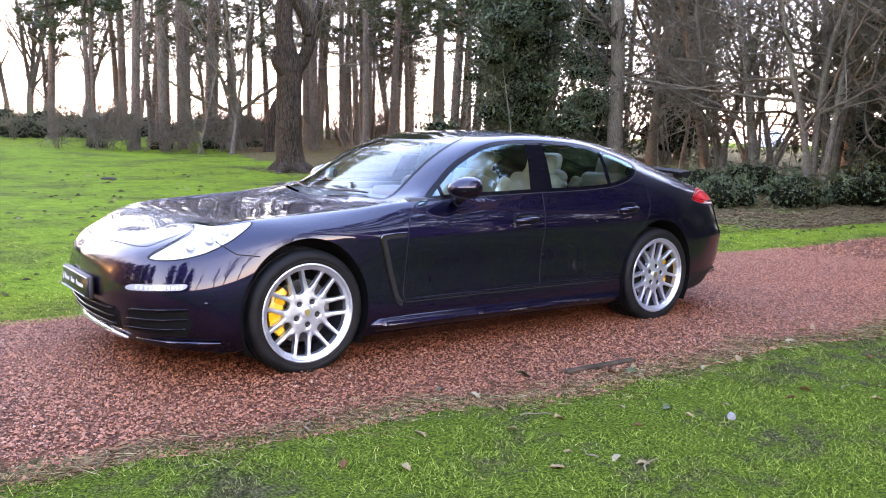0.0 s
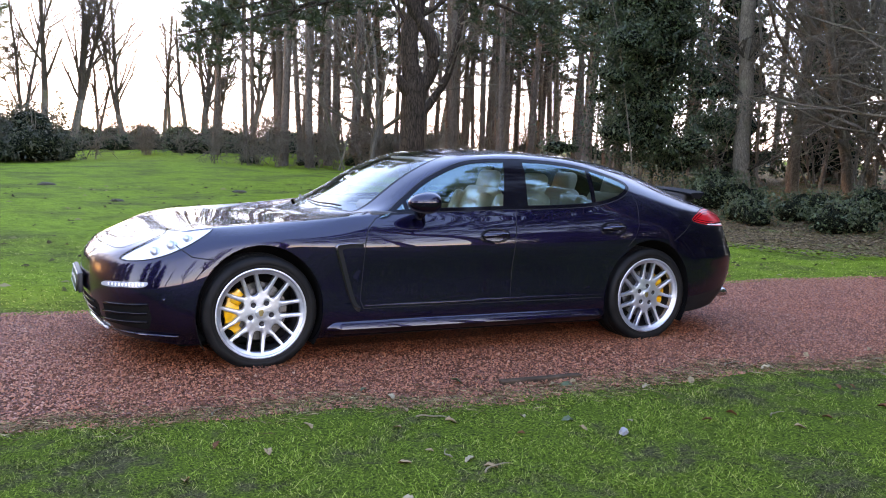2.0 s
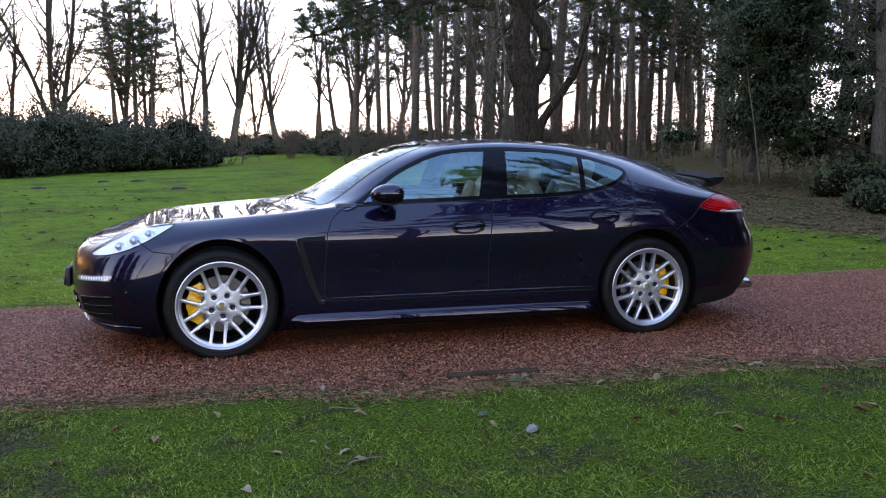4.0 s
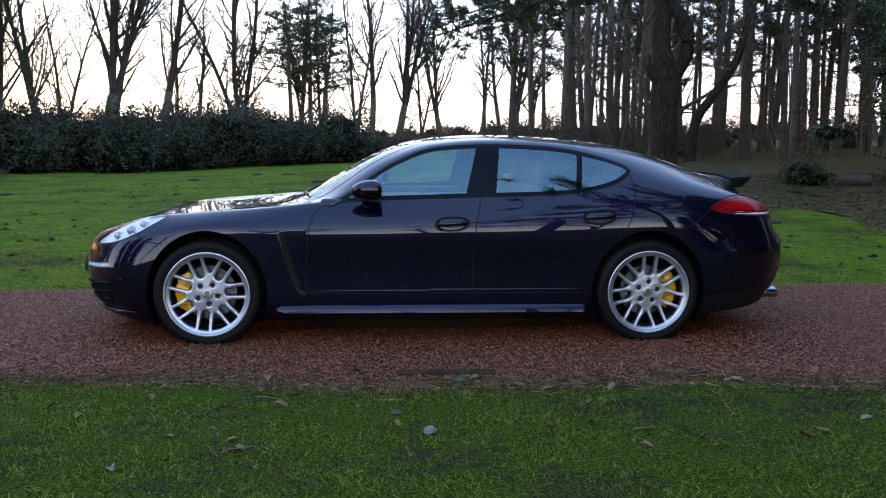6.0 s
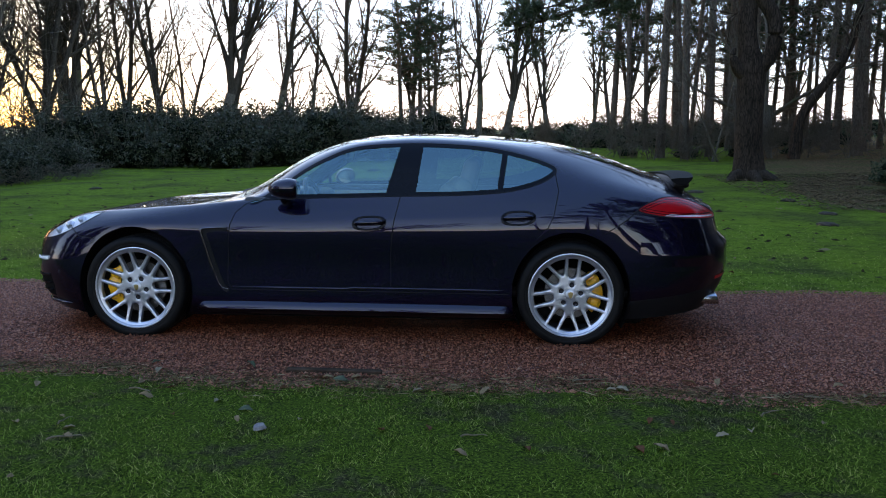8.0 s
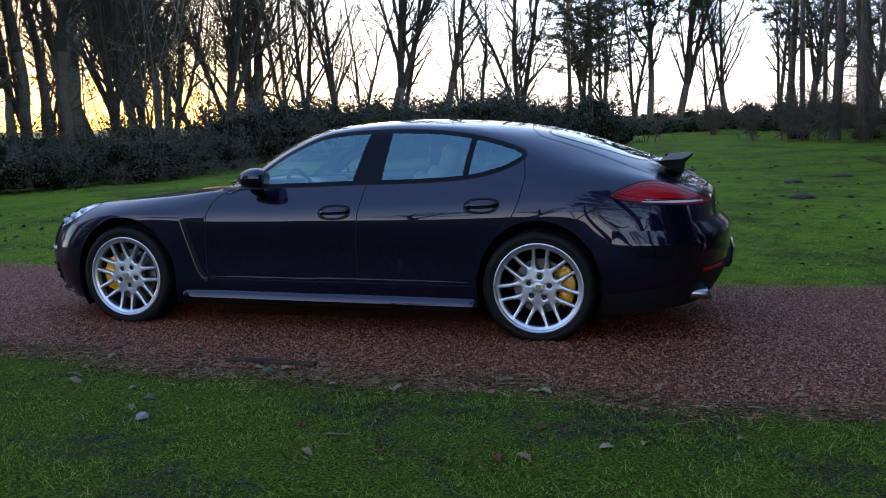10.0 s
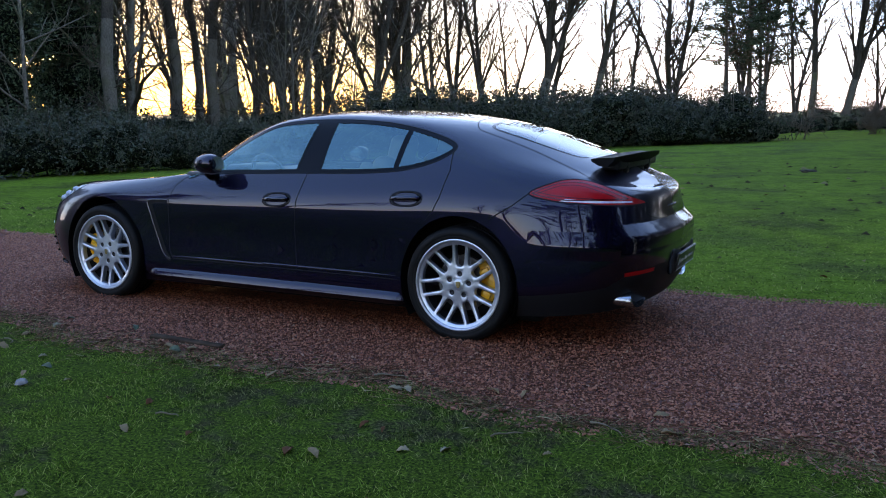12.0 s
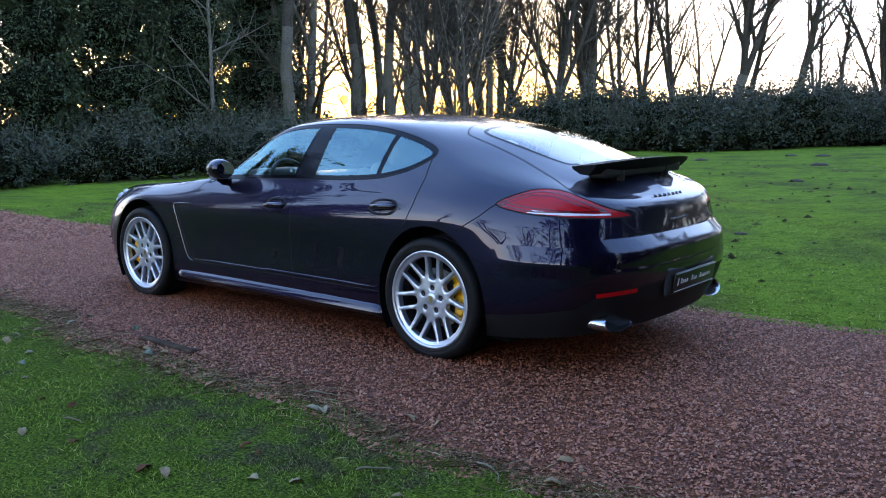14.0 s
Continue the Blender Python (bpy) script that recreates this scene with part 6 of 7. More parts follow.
shut_line(curve_through(windshield[1:-1], 4), "xy", low=0.9, smax=MID + 0.4, width=0.02, material=TRIM, name="windshield_seal")
for o, nm in ((head, "headlight_seal"), (tail, "tail_light_seal")):
    shut_line(list(o) + [o[0]], "xz", low=0.3, high=1.1, width=0.008, **(dict(smax=MID) if nm[0] == "h" else dict(smin=MID)))
for o in (front_glass, front_quarter, rear_glass, rear_quarter):
    shut_line(list(o) + [o[0]], "xz", low=0.6, high=1.24, width=0.013, material=TRIM, name="window_seal", lift=0.0014)
shut_line(list(dlo) + [dlo[0]], "xz", low=0.6, high=1.24, width=0.006)


# ---- car: wheels ----
def swept(points, widths, depths, bm=None, axis=Vector((0, 1, 0))):
    """A bar with a softened outer face, swept through points; depth goes along the axis."""
    bm = bm or bmesh.new()
    rings = []
    pts = [Vector(p) for p in points]
    for i, p in enumerate(pts):
        way = (pts[min(i + 1, len(pts) - 1)] - pts[max(i - 1, 0)]).normalized()
        a = way.cross(axis).normalized()
        w, d = widths[i] / 2, depths[i]
        rings.append([bm.verts.new(p + a * x + axis * y) for x, y in ((-w, d), (-w, 0.006), (-w * 0.78, 0.0015), (-w * 0.35, 0), (w * 0.35, 0), (w * 0.78, 0.0015), (w, 0.006), (w, d))])
    for a, b in zip(rings, rings[1:]):
        for k in range(len(a)):
            m = (k + 1) % len(a)
            bm.faces.new((a[k], a[m], b[m], b[k]))
    bm.faces.new(rings[0])
    bm.faces.new(rings[-1][::-1])
    bmesh.ops.recalc_face_normals(bm, faces=bm.faces)
    return bm


CAP_GOLD = plain("cap_emblem_gold", (0.34, 0.25, 0.11), 0.35, metal=0.8)
BOLT_DARK = plain("wheel_bolt_dark", (0.03, 0.03, 0.034), 0.4, metal=0.7)
LETTER = plain("tyre_lettering", (0.06, 0.06, 0.06), 0.6)


def face_depth(r):
    return float(np.interp(r, [0.0, 0.05, 0.10, 0.125, 0.152, 0.205, 0.248, 0.268], [0.0128, 0.0132, 0.0155, 0.0165, 0.0150, 0.0095, 0.0035, -0.0030]))


def spoke_openings(vee):
    """Outlines, in the plane of the wheel, of the slots within the pairs and of the wedges between them."""
    out = []
    for k in range(7):
        axis = radians(vee + (k + 0.5) * 360 / 7)
        slot = [(0.2365, -0.0322), (0.200, -0.0302), (0.155, -0.0276), (0.130, -0.0252), (0.118, -0.0200), (0.1115, -0.0105), (0.1100, 0.0)]
        slot = slot + [(r, -w) for r, w in slot[-2::-1]]
        slot += [(0.2400, 0.024), (0.2420, 0.0), (0.2400, -0.024)]
        out.append([(r * math.cos(axis) - w * math.sin(axis), r * math.sin(axis) + w * math.cos(axis)) for r, w in slot])
        axis = radians(vee + k * 360 / 7)
        wedge = [(0.2365, -12.7), (0.220, -11.9), (0.200, -10.7), (0.180, -9.1), (0.164, -7.2), (0.149, -4.8), (0.140, -2.4), (0.1375, 0.0)]
        wedge = wedge + [(r, -a) for r, a in wedge[-2::-1]]
        wedge += [(0.2400, 10.6), (0.2420, 0.0), (0.2400, -10.6)]
        out.append([(r * math.cos(axis + radians(a)), r * math.sin(axis + radians(a))) for r, a in wedge])
    return out


def wheel_face(vee, bolt, mirror):
    """The cast face of the wheel: a dished disc with rounded openings."""
    from mathutils.geometry import delaunay_2d_cdt
    holes = [np.array(curve_through(o, 3, True)) for o in spoke_openings(vee)]
    for k in range(5):
        a = radians(bolt + 72 * k)
        holes.append(np.array([(0.067 * math.cos(a) + 0.0165 * math.cos(b), 0.067 * math.sin(a) + 0.0165 * math.sin(b)) for b in np.linspace(0, 2 * math.pi, 20, endpoint=False)]))
    wide = [shrunk(h, -0.0028) for h in holes]
    circle = [(0.267 * math.cos(a), 0.267 * math.sin(a)) for a in np.linspace(0, 2 * math.pi, 96, endpoint=False)]
    pts, edges = [], []
    for loop in [circle] + wide:
        n0, n = len(pts), len(loop)
        pts += [tuple(p) for p in loop]
        edges += [(n0 + i, n0 + (i + 1) % n) for i in range(n)]
    for r in np.linspace(0.02, 0.26, 13):
        for a in np.linspace(0, 2 * math.pi, 56, endpoint=False):
            pts.append((r * math.cos(a), r * math.sin(a)))
    got = delaunay_2d_cdt([Vector(p) for p in pts], edges, [], 0, 1e-5)
    flat = np.array([tuple(v) for v in got[0]])
    tri = np.array([tuple(f) for f in got[2] if len(f) == 3])
    mid = flat[tri].mean(axis=1)
    keep = np.hypot(mid[:, 0], mid[:, 1]) < 0.2665
    for loop in wide:
        keep &= ~inside(loop, mid)
    bm = bmesh.new()
    vs = [bm.verts.new((mirror * p[0], face_depth(math.hypot(*p)), p[1])) for p in flat]
    for f in tri[keep]:
        bm.faces.new([vs[i] for i in f])
    for outer, inner in zip(wide, holes):
        rings = [[bm.verts.new((mirror * p[0], face_depth(math.hypot(*p)) + d, p[1])) for p in loop] for loop, d in ((outer, 0.0), (outer * 0.5 + inner * 0.5, 0.0009), (inner, 0.0036), (inner, 0.036))]
        for a, b in zip(rings, rings[1:]):
            for i in range(len(a)):
                m = (i + 1) % len(a)
                bm.faces.new((a[i], a[m], b[m], b[i]))
    bmesh.ops.delete(bm, geom=[v for v in bm.verts if not v.link_faces], context="VERTS")
    bmesh.ops.remove_doubles(bm, verts=bm.verts, dist=0.00005)
    bmesh.ops.recalc_face_normals(bm, faces=bm.faces)
    return bm


def make_wheel(x, side, width, vee, bolt, caliper_at, disc):
    """side -1: the lawn side in front."""
    rim = lathe([(0.2535, 0.020), (0.2585, 0.006), (0.262, -0.004), (0.266, -0.010), (0.2725, -0.0125), (0.278, -0.010), (0.2795, -0.003), (0.276, 0.004)], 96)
    wheel = part("wheel", rim, SILVER, car, "silver alloy wheel with seven paired spokes", angle=50)
    wheel.matrix_basis = pose(x, side * 0.938, 0.346) @ (pose(0, 0, 0) if side < 0 else pose(0, 0, 0, 0, 0, 180))
    mirror = 1 if side < 0 else -1
    w = width
    prof = [(0.266, 0.002), (0.275, -0.006), (0.284, -0.011), (0.293, -0.0135), (0.297, -0.0125), (0.300, -0.0145), (0.313, -0.0155), (0.324, -0.013), (0.334, -0.007), (0.342, 0.001), (0.3475, 0.011), (0.3495, 0.018)]
    for g in (0.24, 0.42, 0.58, 0.76):
        prof += [(0.352, w * g - 0.008), (0.345, w * g - 0.006), (0.345, w * g + 0.006), (0.352, w * g + 0.008)]
    prof += [(0.350, w - 0.03), (0.342, w - 0.012), (0.324, w + 0.002), (0.30, w + 0.004), (0.27, w - 0.015)]
    part("tyre", lathe(prof, 96), RUBBER, wheel, "black road tyre", angle=40)
    part("wheel_face", wheel_face(vee, bolt, mirror), SILVER, wheel, "silver cast face of seven paired spokes", angle=42)
    cap = lathe([(0.0, 0.0085), (0.029, 0.0095), (0.035, 0.0115), (0.037, 0.016)], 40)
    part("centre_cap", cap, SILVER, wheel)
    shield = bmesh.new()
    ring = [shield.verts.new((0.018 * px, 0.0072, 0.021 * pz)) for px, pz in ((-0.8, 0.85), (0, 1.0), (0.8, 0.85), (0.85, 0.1), (0.5, -0.7), (0, -1.0), (-0.5, -0.7), (-0.85, 0.1))]
    shield.faces.new(ring)
    made = bmesh.ops.extrude_face_region(shield, geom=shield.faces[:])
    bmesh.ops.translate(shield, vec=(0, 0.004, 0), verts=[v for v in made["geom"] if isinstance(v, bmesh.types.BMVert)])
    part("emblem", shield, CAP_GOLD, wheel, "plain gold shield emblem", smooth=False)
    for k in range(5):
        a = radians(bolt + 72 * k)
        bm = lathe([(0.0, 0.0005), (0.008, 0.0005), (0.009, -0.001), (0.0175, -0.001), (0.0185, 0.006)], 20)
        b = part("wheel_bolt", bm, BOLT_DARK, wheel)
        b.location = (mirror * 0.067 * math.cos(a), 0.019, 0.067 * math.sin(a))
    part("brake_disc", lathe([(0.07, 0.088), (0.10, 0.086), (disc, 0.086), (disc, 0.118), (0.10, 0.118)], 72), STEEL, wheel, "grey steel brake disc", angle=40)
    part("brake_hat", lathe([(0.0, 0.062), (0.075, 0.062), (0.085, 0.07), (0.085, 0.1)], 48), UNDER, wheel, angle=40)
    deep = 0.042 if x < 0 else 0.070
    arc, wid = [], []
    for n in range(13):
        a = radians(caliper_at - 45 + 90 * n / 12)
        arc.append((mirror * 0.170 * math.cos(a), deep + 0.012 * abs(n - 6) / 6, 0.170 * math.sin(a)))
        wid.append(0.088 if 1 < n < 11 and n not in (4, 8) else (0.074 if n in (4, 8) else 0.05))
    part("brake_caliper", swept(arc, wid, [0.045] * 13), YELLOW, wheel, "bright yellow brake caliper", angle=40)
    for n in (-24, 24):
        a = radians(caliper_at + n)
        part("caliper_boss", block((0.055, 0.016, 0.045), (mirror * 0.170 * math.cos(a), deep, 0.170 * math.sin(a)), 0.007, 3, Matrix.Rotation(-a if mirror > 0 else a - math.pi, 4, "Y")), YELLOW, wheel)
    part("rim_barrel", lathe([(0.262, width - 0.02), (0.243, width - 0.04), (0.238, 0.12), (0.243, 0.06), (0.2535, 0.020)], 72), BARREL, wheel)
    part("wheel_back", lathe([(0.0, w - 0.05), (0.24, w - 0.05)], 40), UNDER, wheel)
    return wheel


for side in (-1, 1):
    make_wheel(-1.46, side, 0.245, 82.6, 60, 176, 0.178)
    make_wheel(1.46, side, 0.275, 112.4, 84, 4, 0.168)


# ---- car: wheel wells, floor and lower body ----
for x in (-1.46, 1.46):
    for side in (-1, 1):
        bm = bmesh.new()
        rows = []
        for y in (0.942, 0.90, 0.67):
            rows.append([bm.verts.new((x + (0.388 if y < 0.91 else 0.387) * math.cos(a), side * y, 0.35 + (0.416 if y < 0.91 else 0.415) * math.sin(a))) for a in np.linspace(-0.55, math.pi + 0.55, 40)])
        for a, b in zip(rows, rows[1:]):
            for i in range(39):
                bm.faces.new((a[i], a[i + 1], b[i + 1], b[i]))
        bm.faces.new(rows[-1])
        part("wheel_well", bm, UNDER, car, "black wheel arch liner")
for poly in (arch(-1.46, 1), arch(1.46, 1)):
    edge = [p for p in poly]
    k = max(range(len(edge)), key=lambda i: -edge[i][1])
    edge = edge[k:] + edge[:k]
    edge = [p for p in edge if p[1] > 0.19]
    uv = body_uv(edge, "xz", high=0.8)
    p, n = on_body(uv), on_body(uv, BODY_N)
    for flip in (1, -1):
        outer = p + n * 0.0005
        lip_in = p.copy()
        lip_in[:, 1] += 0.055
        m = len(p)
        faces = [(i, i + 1, m + i + 1, m + i) for i in range(m - 1)]
        mesh_object("wheel_arch_edge", [q * [1, flip, 1] for row in (outer, lip_in) for q in row], faces, UNDER, car)
floor = block((3.9, 1.66, 0.10), (0.0, 0, 0.19), 0.04, 2)
part("underbody", floor, UNDER, car, "black underbody tray")
for x, l in ((-1.98, 0.30), (2.05, 0.45)):
    part("underbody_end", block((l, 0.9, 0.08), (x, 0, 0.25), 0.03), UNDER, car)
for side in (-1, 1):
    bm = bmesh.new()
    rows = []
    for x in np.linspace(-1.06, 1.09, 56):
        u = max(0.0, min(1, (x + 1.06) / 0.07, (1.09 - x) / 0.05))
        k = u * u * (3 - 2 * u)
        w = 0.4 + 0.6 * (x + 1.0) / 2.06
        rows.append([bm.verts.new((x, side * (yy - 0.035 * (1 - k)), zz)) for yy, zz in ((0.915, 0.270), (0.932, 0.258), (0.940 + 0.005 * w, 0.239 - 0.004 * w), (0.943 + 0.006 * w, 0.220 - 0.004 * w), (0.936 + 0.004 * w, 0.205), (0.885, 0.172))])
    for a, b in zip(rows, rows[1:]):
        for i in range(5):
            bm.faces.new((a[i], a[i + 1], b[i + 1], b[i]))
    bmesh.ops.recalc_face_normals(bm, faces=bm.faces)
    part("side_skirt", bm, PAINT, car, angle=40)

# ---- car: mirrors, handles, vents ----
for side in (-1, 1):
    shell = bmesh.new()
    bmesh.ops.create_icosphere(shell, subdivisions=4, radius=1.0)
    for v in shell.verts:
        x, y, z = v.co
        fx = x * (0.142 if x < 0 else 0.094)
        top = z * (0.074 if z > 0 else 0.068)
        v.co = (-0.385 + fx + 0.01 * y, side * (0.962 + y * 0.086), 1.020 + top * (1 - 0.12 * max(0, -y)) + 0.01 * y)
        if x > 0.55:
            v.co.x = -0.385 + 0.094 * 0.55 + 0.01 * y + (x - 0.55) * 0.01
    mirror_part = part("wing_mirror", shell, PAINT, car, "dark purple wing mirror")
    glass = bmesh.new()
    ring = [glass.verts.new((-0.3275 + 0.0012 * math.cos(a), side * (0.962 + 0.066 * math.cos(a)), 1.022 + 0.054 * math.sin(a))) for a in np.linspace(0, 2 * math.pi, 28, endpoint=False)]
    glass.faces.new(ring if side > 0 else ring[::-1])
    part("mirror_glass", glass, CHROME, mirror_part, "mirror glass")
    foot = tube([(-0.415, side * 0.872, 0.935), (-0.425, side * 0.915, 0.940), (-0.425, side * 0.945, 0.958), (-0.405, side * 0.96, 0.995)], [0.034, 0.031, 0.029, 0.030], 14)
    part("mirror_foot", foot, TRIM, mirror_part, "black mirror foot")
    strip = tube([(-0.488, side * 0.920, 0.998), (-0.500, side * 0.960, 0.998), (-0.485, side * 1.005, 1.003), (-0.440, side * 1.036, 1.010)], 0.006, 8)
    part("mirror_indicator", strip, TRIM, mirror_part)
    if side > 0:      # the far mirror is folded back against its window
        mirror_part.matrix_basis = pose(-0.43, 0.90, 0, 0, 0, -74) @ pose(0.43, -0.90, 0)
    for cx, cz in ((0.135, 0.803), (1.112, 0.848)):
        uv = body_uv([(cx, cz)], "xz", high=0.9)[0]
        at = on_body(uv)[0]
        bm = bmesh.new()
        rows = []
        for r, out in ((1.0, 0.0015), (0.93, 0.004), (0.80, 0.0025), (0.70, -0.002)):
            ring = []
            for a in np.linspace(0, 2 * math.pi, 48, endpoint=False):
                px, pz = cx + r * 0.114 * math.copysign(abs(math.cos(a)) ** 0.75, math.cos(a)), cz + r * 0.048 * math.copysign(abs(math.sin(a)) ** 0.85, math.sin(a)) + 0.006 * r * math.cos(a)
                ring.append((px, pz))
            uvs = body_uv(ring, "xz", high=0.95)
            p = on_body(uvs) + on_body(uvs, BODY_N) * out
            rows.append([bm.verts.new((q[0], q[1] * -side, q[2])) for q in p])
        for a, b in zip(rows, rows[1:]):
            for i in range(48):
                j = (i + 1) % 48
                bm.faces.new((a[i], a[j], b[j], b[i]))
        bm.faces.new(rows[-1])
        bmesh.ops.recalc_face_normals(bm, faces=bm.faces)
        cup = part("door_handle", bm, TRIM, car, "dark recessed door handle cup")
        y = at[1] * -side
        grip = tube([(cx - 0.098, y * 1.000, cz - 0.002), (cx - 0.085, y + side * 0.014, cz), (cx - 0.03, y + side * 0.021, cz + 0.004), (cx + 0.04, y + side * 0.021, cz + 0.008), (cx + 0.085, y + side * 0.014, cz + 0.009), (cx + 0.10, y, cz + 0.008)],
                    [0.010, 0.0135, 0.0155, 0.0155, 0.0135, 0.010], 12)
        part("handle_grip", grip, PAINT, cup)
    vent = curve_through([(-0.815, 0.764), (-0.90, 0.762), (-0.965, 0.758), (-0.992, 0.750), (-0.995, 0.728), (-0.975, 0.66), (-0.94, 0.54), (-0.90, 0.42), (-0.875, 0.372), (-0.85, 0.353), (-0.82, 0.348)], 5)
    uv = body_uv(vent, "xz", high=0.8)
    p = on_body(uv) + on_body(uv, BODY_N) * 0.004
    n = len(p)
    rad = [0.0035 + 0.0038 * math.sin(math.pi * min(1, i / (n - 1) * 1.15 + 0.05)) for i in range(n)]
    part("vent_trim", tube([(a, b * -side, c) for a, b, c in p], rad, 10), DARK_CHROME, car, "dark chrome wing vent trim")
    dark = body_uv([(a + 0.022, b - 0.012) for a, b in vent[10:-4]], "xz", high=0.8)
    verts, faces, normals = ribbon(dark, 0.034, 0.001)
    mesh_object("vent_slot", [(a, b * -side, c) for a, b, c in verts], faces, GAP, car, "black air outlet", True, [(a, b * -side, c) for a, b, c in normals])
    dark = body_uv([(a, b - 0.016) for a, b in vent[:13]], "xz", high=0.8)
    verts, faces, normals = ribbon(dark, 0.022, 0.001)
    mesh_object("vent_slot", [(a, b * -side, c) for a, b, c in verts], faces, GAP, car, "", True, [(a, b * -side, c) for a, b, c in normals])
    crease = body_uv([(x, 0.362 + 0.006 * (x > 0)) for x in np.linspace(-0.80, 1.04, 60)], "xz", high=0.6)
    q = on_body(crease) + on_body(crease, BODY_N) * 0.001
    part("door_crease", tube([(a, b * -side, c) for a, b, c in q], [0.001 + 0.006 * min(1, i / 8, (59 - i) / 8) for i in range(60)], 8), PAINT, car)


# ---- car: nose and tail details ----
def on_nose(y, z, out=0.0, **where):
    """A place on the front or the rear, seen along the car."""
    uv = body_uv([(-abs(y), z)], "yz", **where)
    p = on_body(uv)[0] + on_body(uv, BODY_N)[0] * out
    return Vector((p[0], math.copysign(p[1], y) if y else 0.0, p[2]))


FRONT = dict(low=0.0, high=0.9, smax=1.6)
REAR = dict(low=0.0, high=1.2, smin=BS[-1] - 1.6)
DARK_RED = plain("dark_red_lamp_guide", (0.085, 0.002, 0.004), 0.2, coat=0.6)
EXHAUST = plain("exhaust_steel", (0.50, 0.50, 0.51), 0.26, metal=1.0, vary=0.15)
LIP = plain("silver_front_lip", (0.60, 0.61, 0.63), 0.25, metal=0.7, coat=0.4)
for z, r in ((0.375, 0.007), (0.33, 0.008), (0.285, 0.008)):
    pts = [on_nose(y, z, 0.008, **FRONT) for y in np.linspace(-0.44 + (0.36 - z) * 0.2, 0.44 - (0.36 - z) * 0.2, 25)]
    part("grille_bar", tube(pts, r, 8), TRIM, car, "gloss black grille bar")
pts = [on_nose(y, 0.232 - 0.02 * (abs(y) / 0.44) ** 2, 0.012, **FRONT) for y in np.linspace(-0.44, 0.44, 27)]
part("front_lip", tube(pts, [0.008 + 0.017 * max(0.0, math.sin(math.pi * i / 26)) ** 0.7 for i in range(27)], 10), LIP, car, "silver front lip")
for side in (-1, 1):
    for z in (0.392, 0.338, 0.285):
        line = body_uv([(x, z + 0.02 * (x + 2.3) / 0.2) for x in np.linspace(-2.315, -2.10, 14)], "xz", low=0.0, high=0.5, smax=MID)
        p = on_body(line) + on_body(line, BODY_N) * 0.006
        part("intake_slat", tube([(a, b * -side, c) for a, b, c in p], 0.0075, 8), TRIM, car)
    line = body_uv([(x, 0.225) for x in np.linspace(-2.26, -1.93, 22)], "xz", low=0.0, high=0.4, smax=MID)
    p = on_body(line) + on_body(line, BODY_N) * 0.01
    part("bumper_splitter", tube([(a, b * -side, c) for a, b, c in p], [0.004 + 0.01 * math.sin(math.pi * i / 21) for i in range(22)], 8), PAINT, car)
    for k in range(11):
        f = (k + 0.5) / 11
        uv = body_uv([(-2.305 + 0.185 * f, 0.508 + 0.018 * f)], "xz", low=0.1, high=0.7, smax=MID)
        q, n = on_body(uv)[0], on_body(uv, BODY_N)[0]
        m = Vector((n[0], n[1] * -side, n[2])).to_track_quat("Z", "Y").to_matrix().to_4x4()
        part("led", block((0.013, 0.018, 0.006), (q[0], q[1] * -side, q[2]), 0.002, 1, m), AMBER_CLEAR, car, "clear lamp segment")
    # headlight bowl behind the lens
    tris = PANELS["headlight"]
    panel("headlight_bowl", tris, AMBER_CLEAR, car, "bright silver headlight bowl", lift=-0.014, both=side > 0)
    for px, pz, r in ((-2.06, 0.720, 0.026), (-1.97, 0.758, 0.028), (-1.88, 0.798, 0.022)):
        uv = body_uv([(px, pz)], "xz", low=0.3, high=1.1, smax=MID)
        q = on_body(uv)[0] - on_body(uv, BODY_N)[0] * 0.012
        bm = lathe([(0.0, -0.03), (r * 0.6, -0.024), (r * 0.86, -0.01), (r, 0.0), (r * 1.05, -0.012), (r * 1.1, 0.02)], 28)
        bmesh.ops.transform(bm, matrix=Matrix.Rotation(radians(-62) * -side, 4, "Z") @ Matrix.Rotation(radians(-18), 4, "X"), verts=bm.verts)
        bmesh.ops.translate(bm, vec=(q[0], q[1] * -side, q[2]), verts=bm.verts)
        part("lamp_projector", bm, SILVER, car, "round lamp projector")
    # sensors in the bumper
    for px, pz in ((-2.02, 0.44),):
        uv = body_uv([(px, pz)], "xz", low=0.0, high=0.6, smax=MID)
        q, n = on_body(uv)[0], on_body(uv, BODY_N)[0]
        bm = lathe([(0.0, -0.002), (0.009, -0.0018), (0.0105, 0.002)], 18)
        bmesh.ops.transform(bm, matrix=Vector((n[0], n[1], n[2])).to_track_quat("-Y", "Z").to_matrix().to_4x4(), verts=bm.verts)
        bmesh.ops.translate(bm, vec=q, verts=bm.verts)
        bmesh.ops.scale(bm, vec=(1, -side, 1), verts=bm.verts)
        part("parking_sensor", bm, PAINT, car)
    # exhaust
    bm = bmesh.new()
    rows = []
    for x, k in ((2.18, 0.9), (2.32, 1.0), (2.448, 1.0), (2.456, 0.96), (2.450, 0.90), (2.38, 0.88), (2.30, 0.88)):
        rows.append([bm.verts.new((x - 0.02 * math.sin(a), side * (0.590 + k * 0.140 * math.copysign(abs(math.cos(a)) ** 0.85, math.cos(a))), 0.300 + k * 0.050 * math.copysign(abs(math.sin(a)) ** 0.85, math.sin(a)))) for a in np.linspace(0, 2 * math.pi, 40, endpoint=False)])
    for a, b in zip(rows, rows[1:]):
        for i in range(40):
            bm.faces.new((a[i], a[(i + 1) % 40], b[(i + 1) % 40], b[i]))
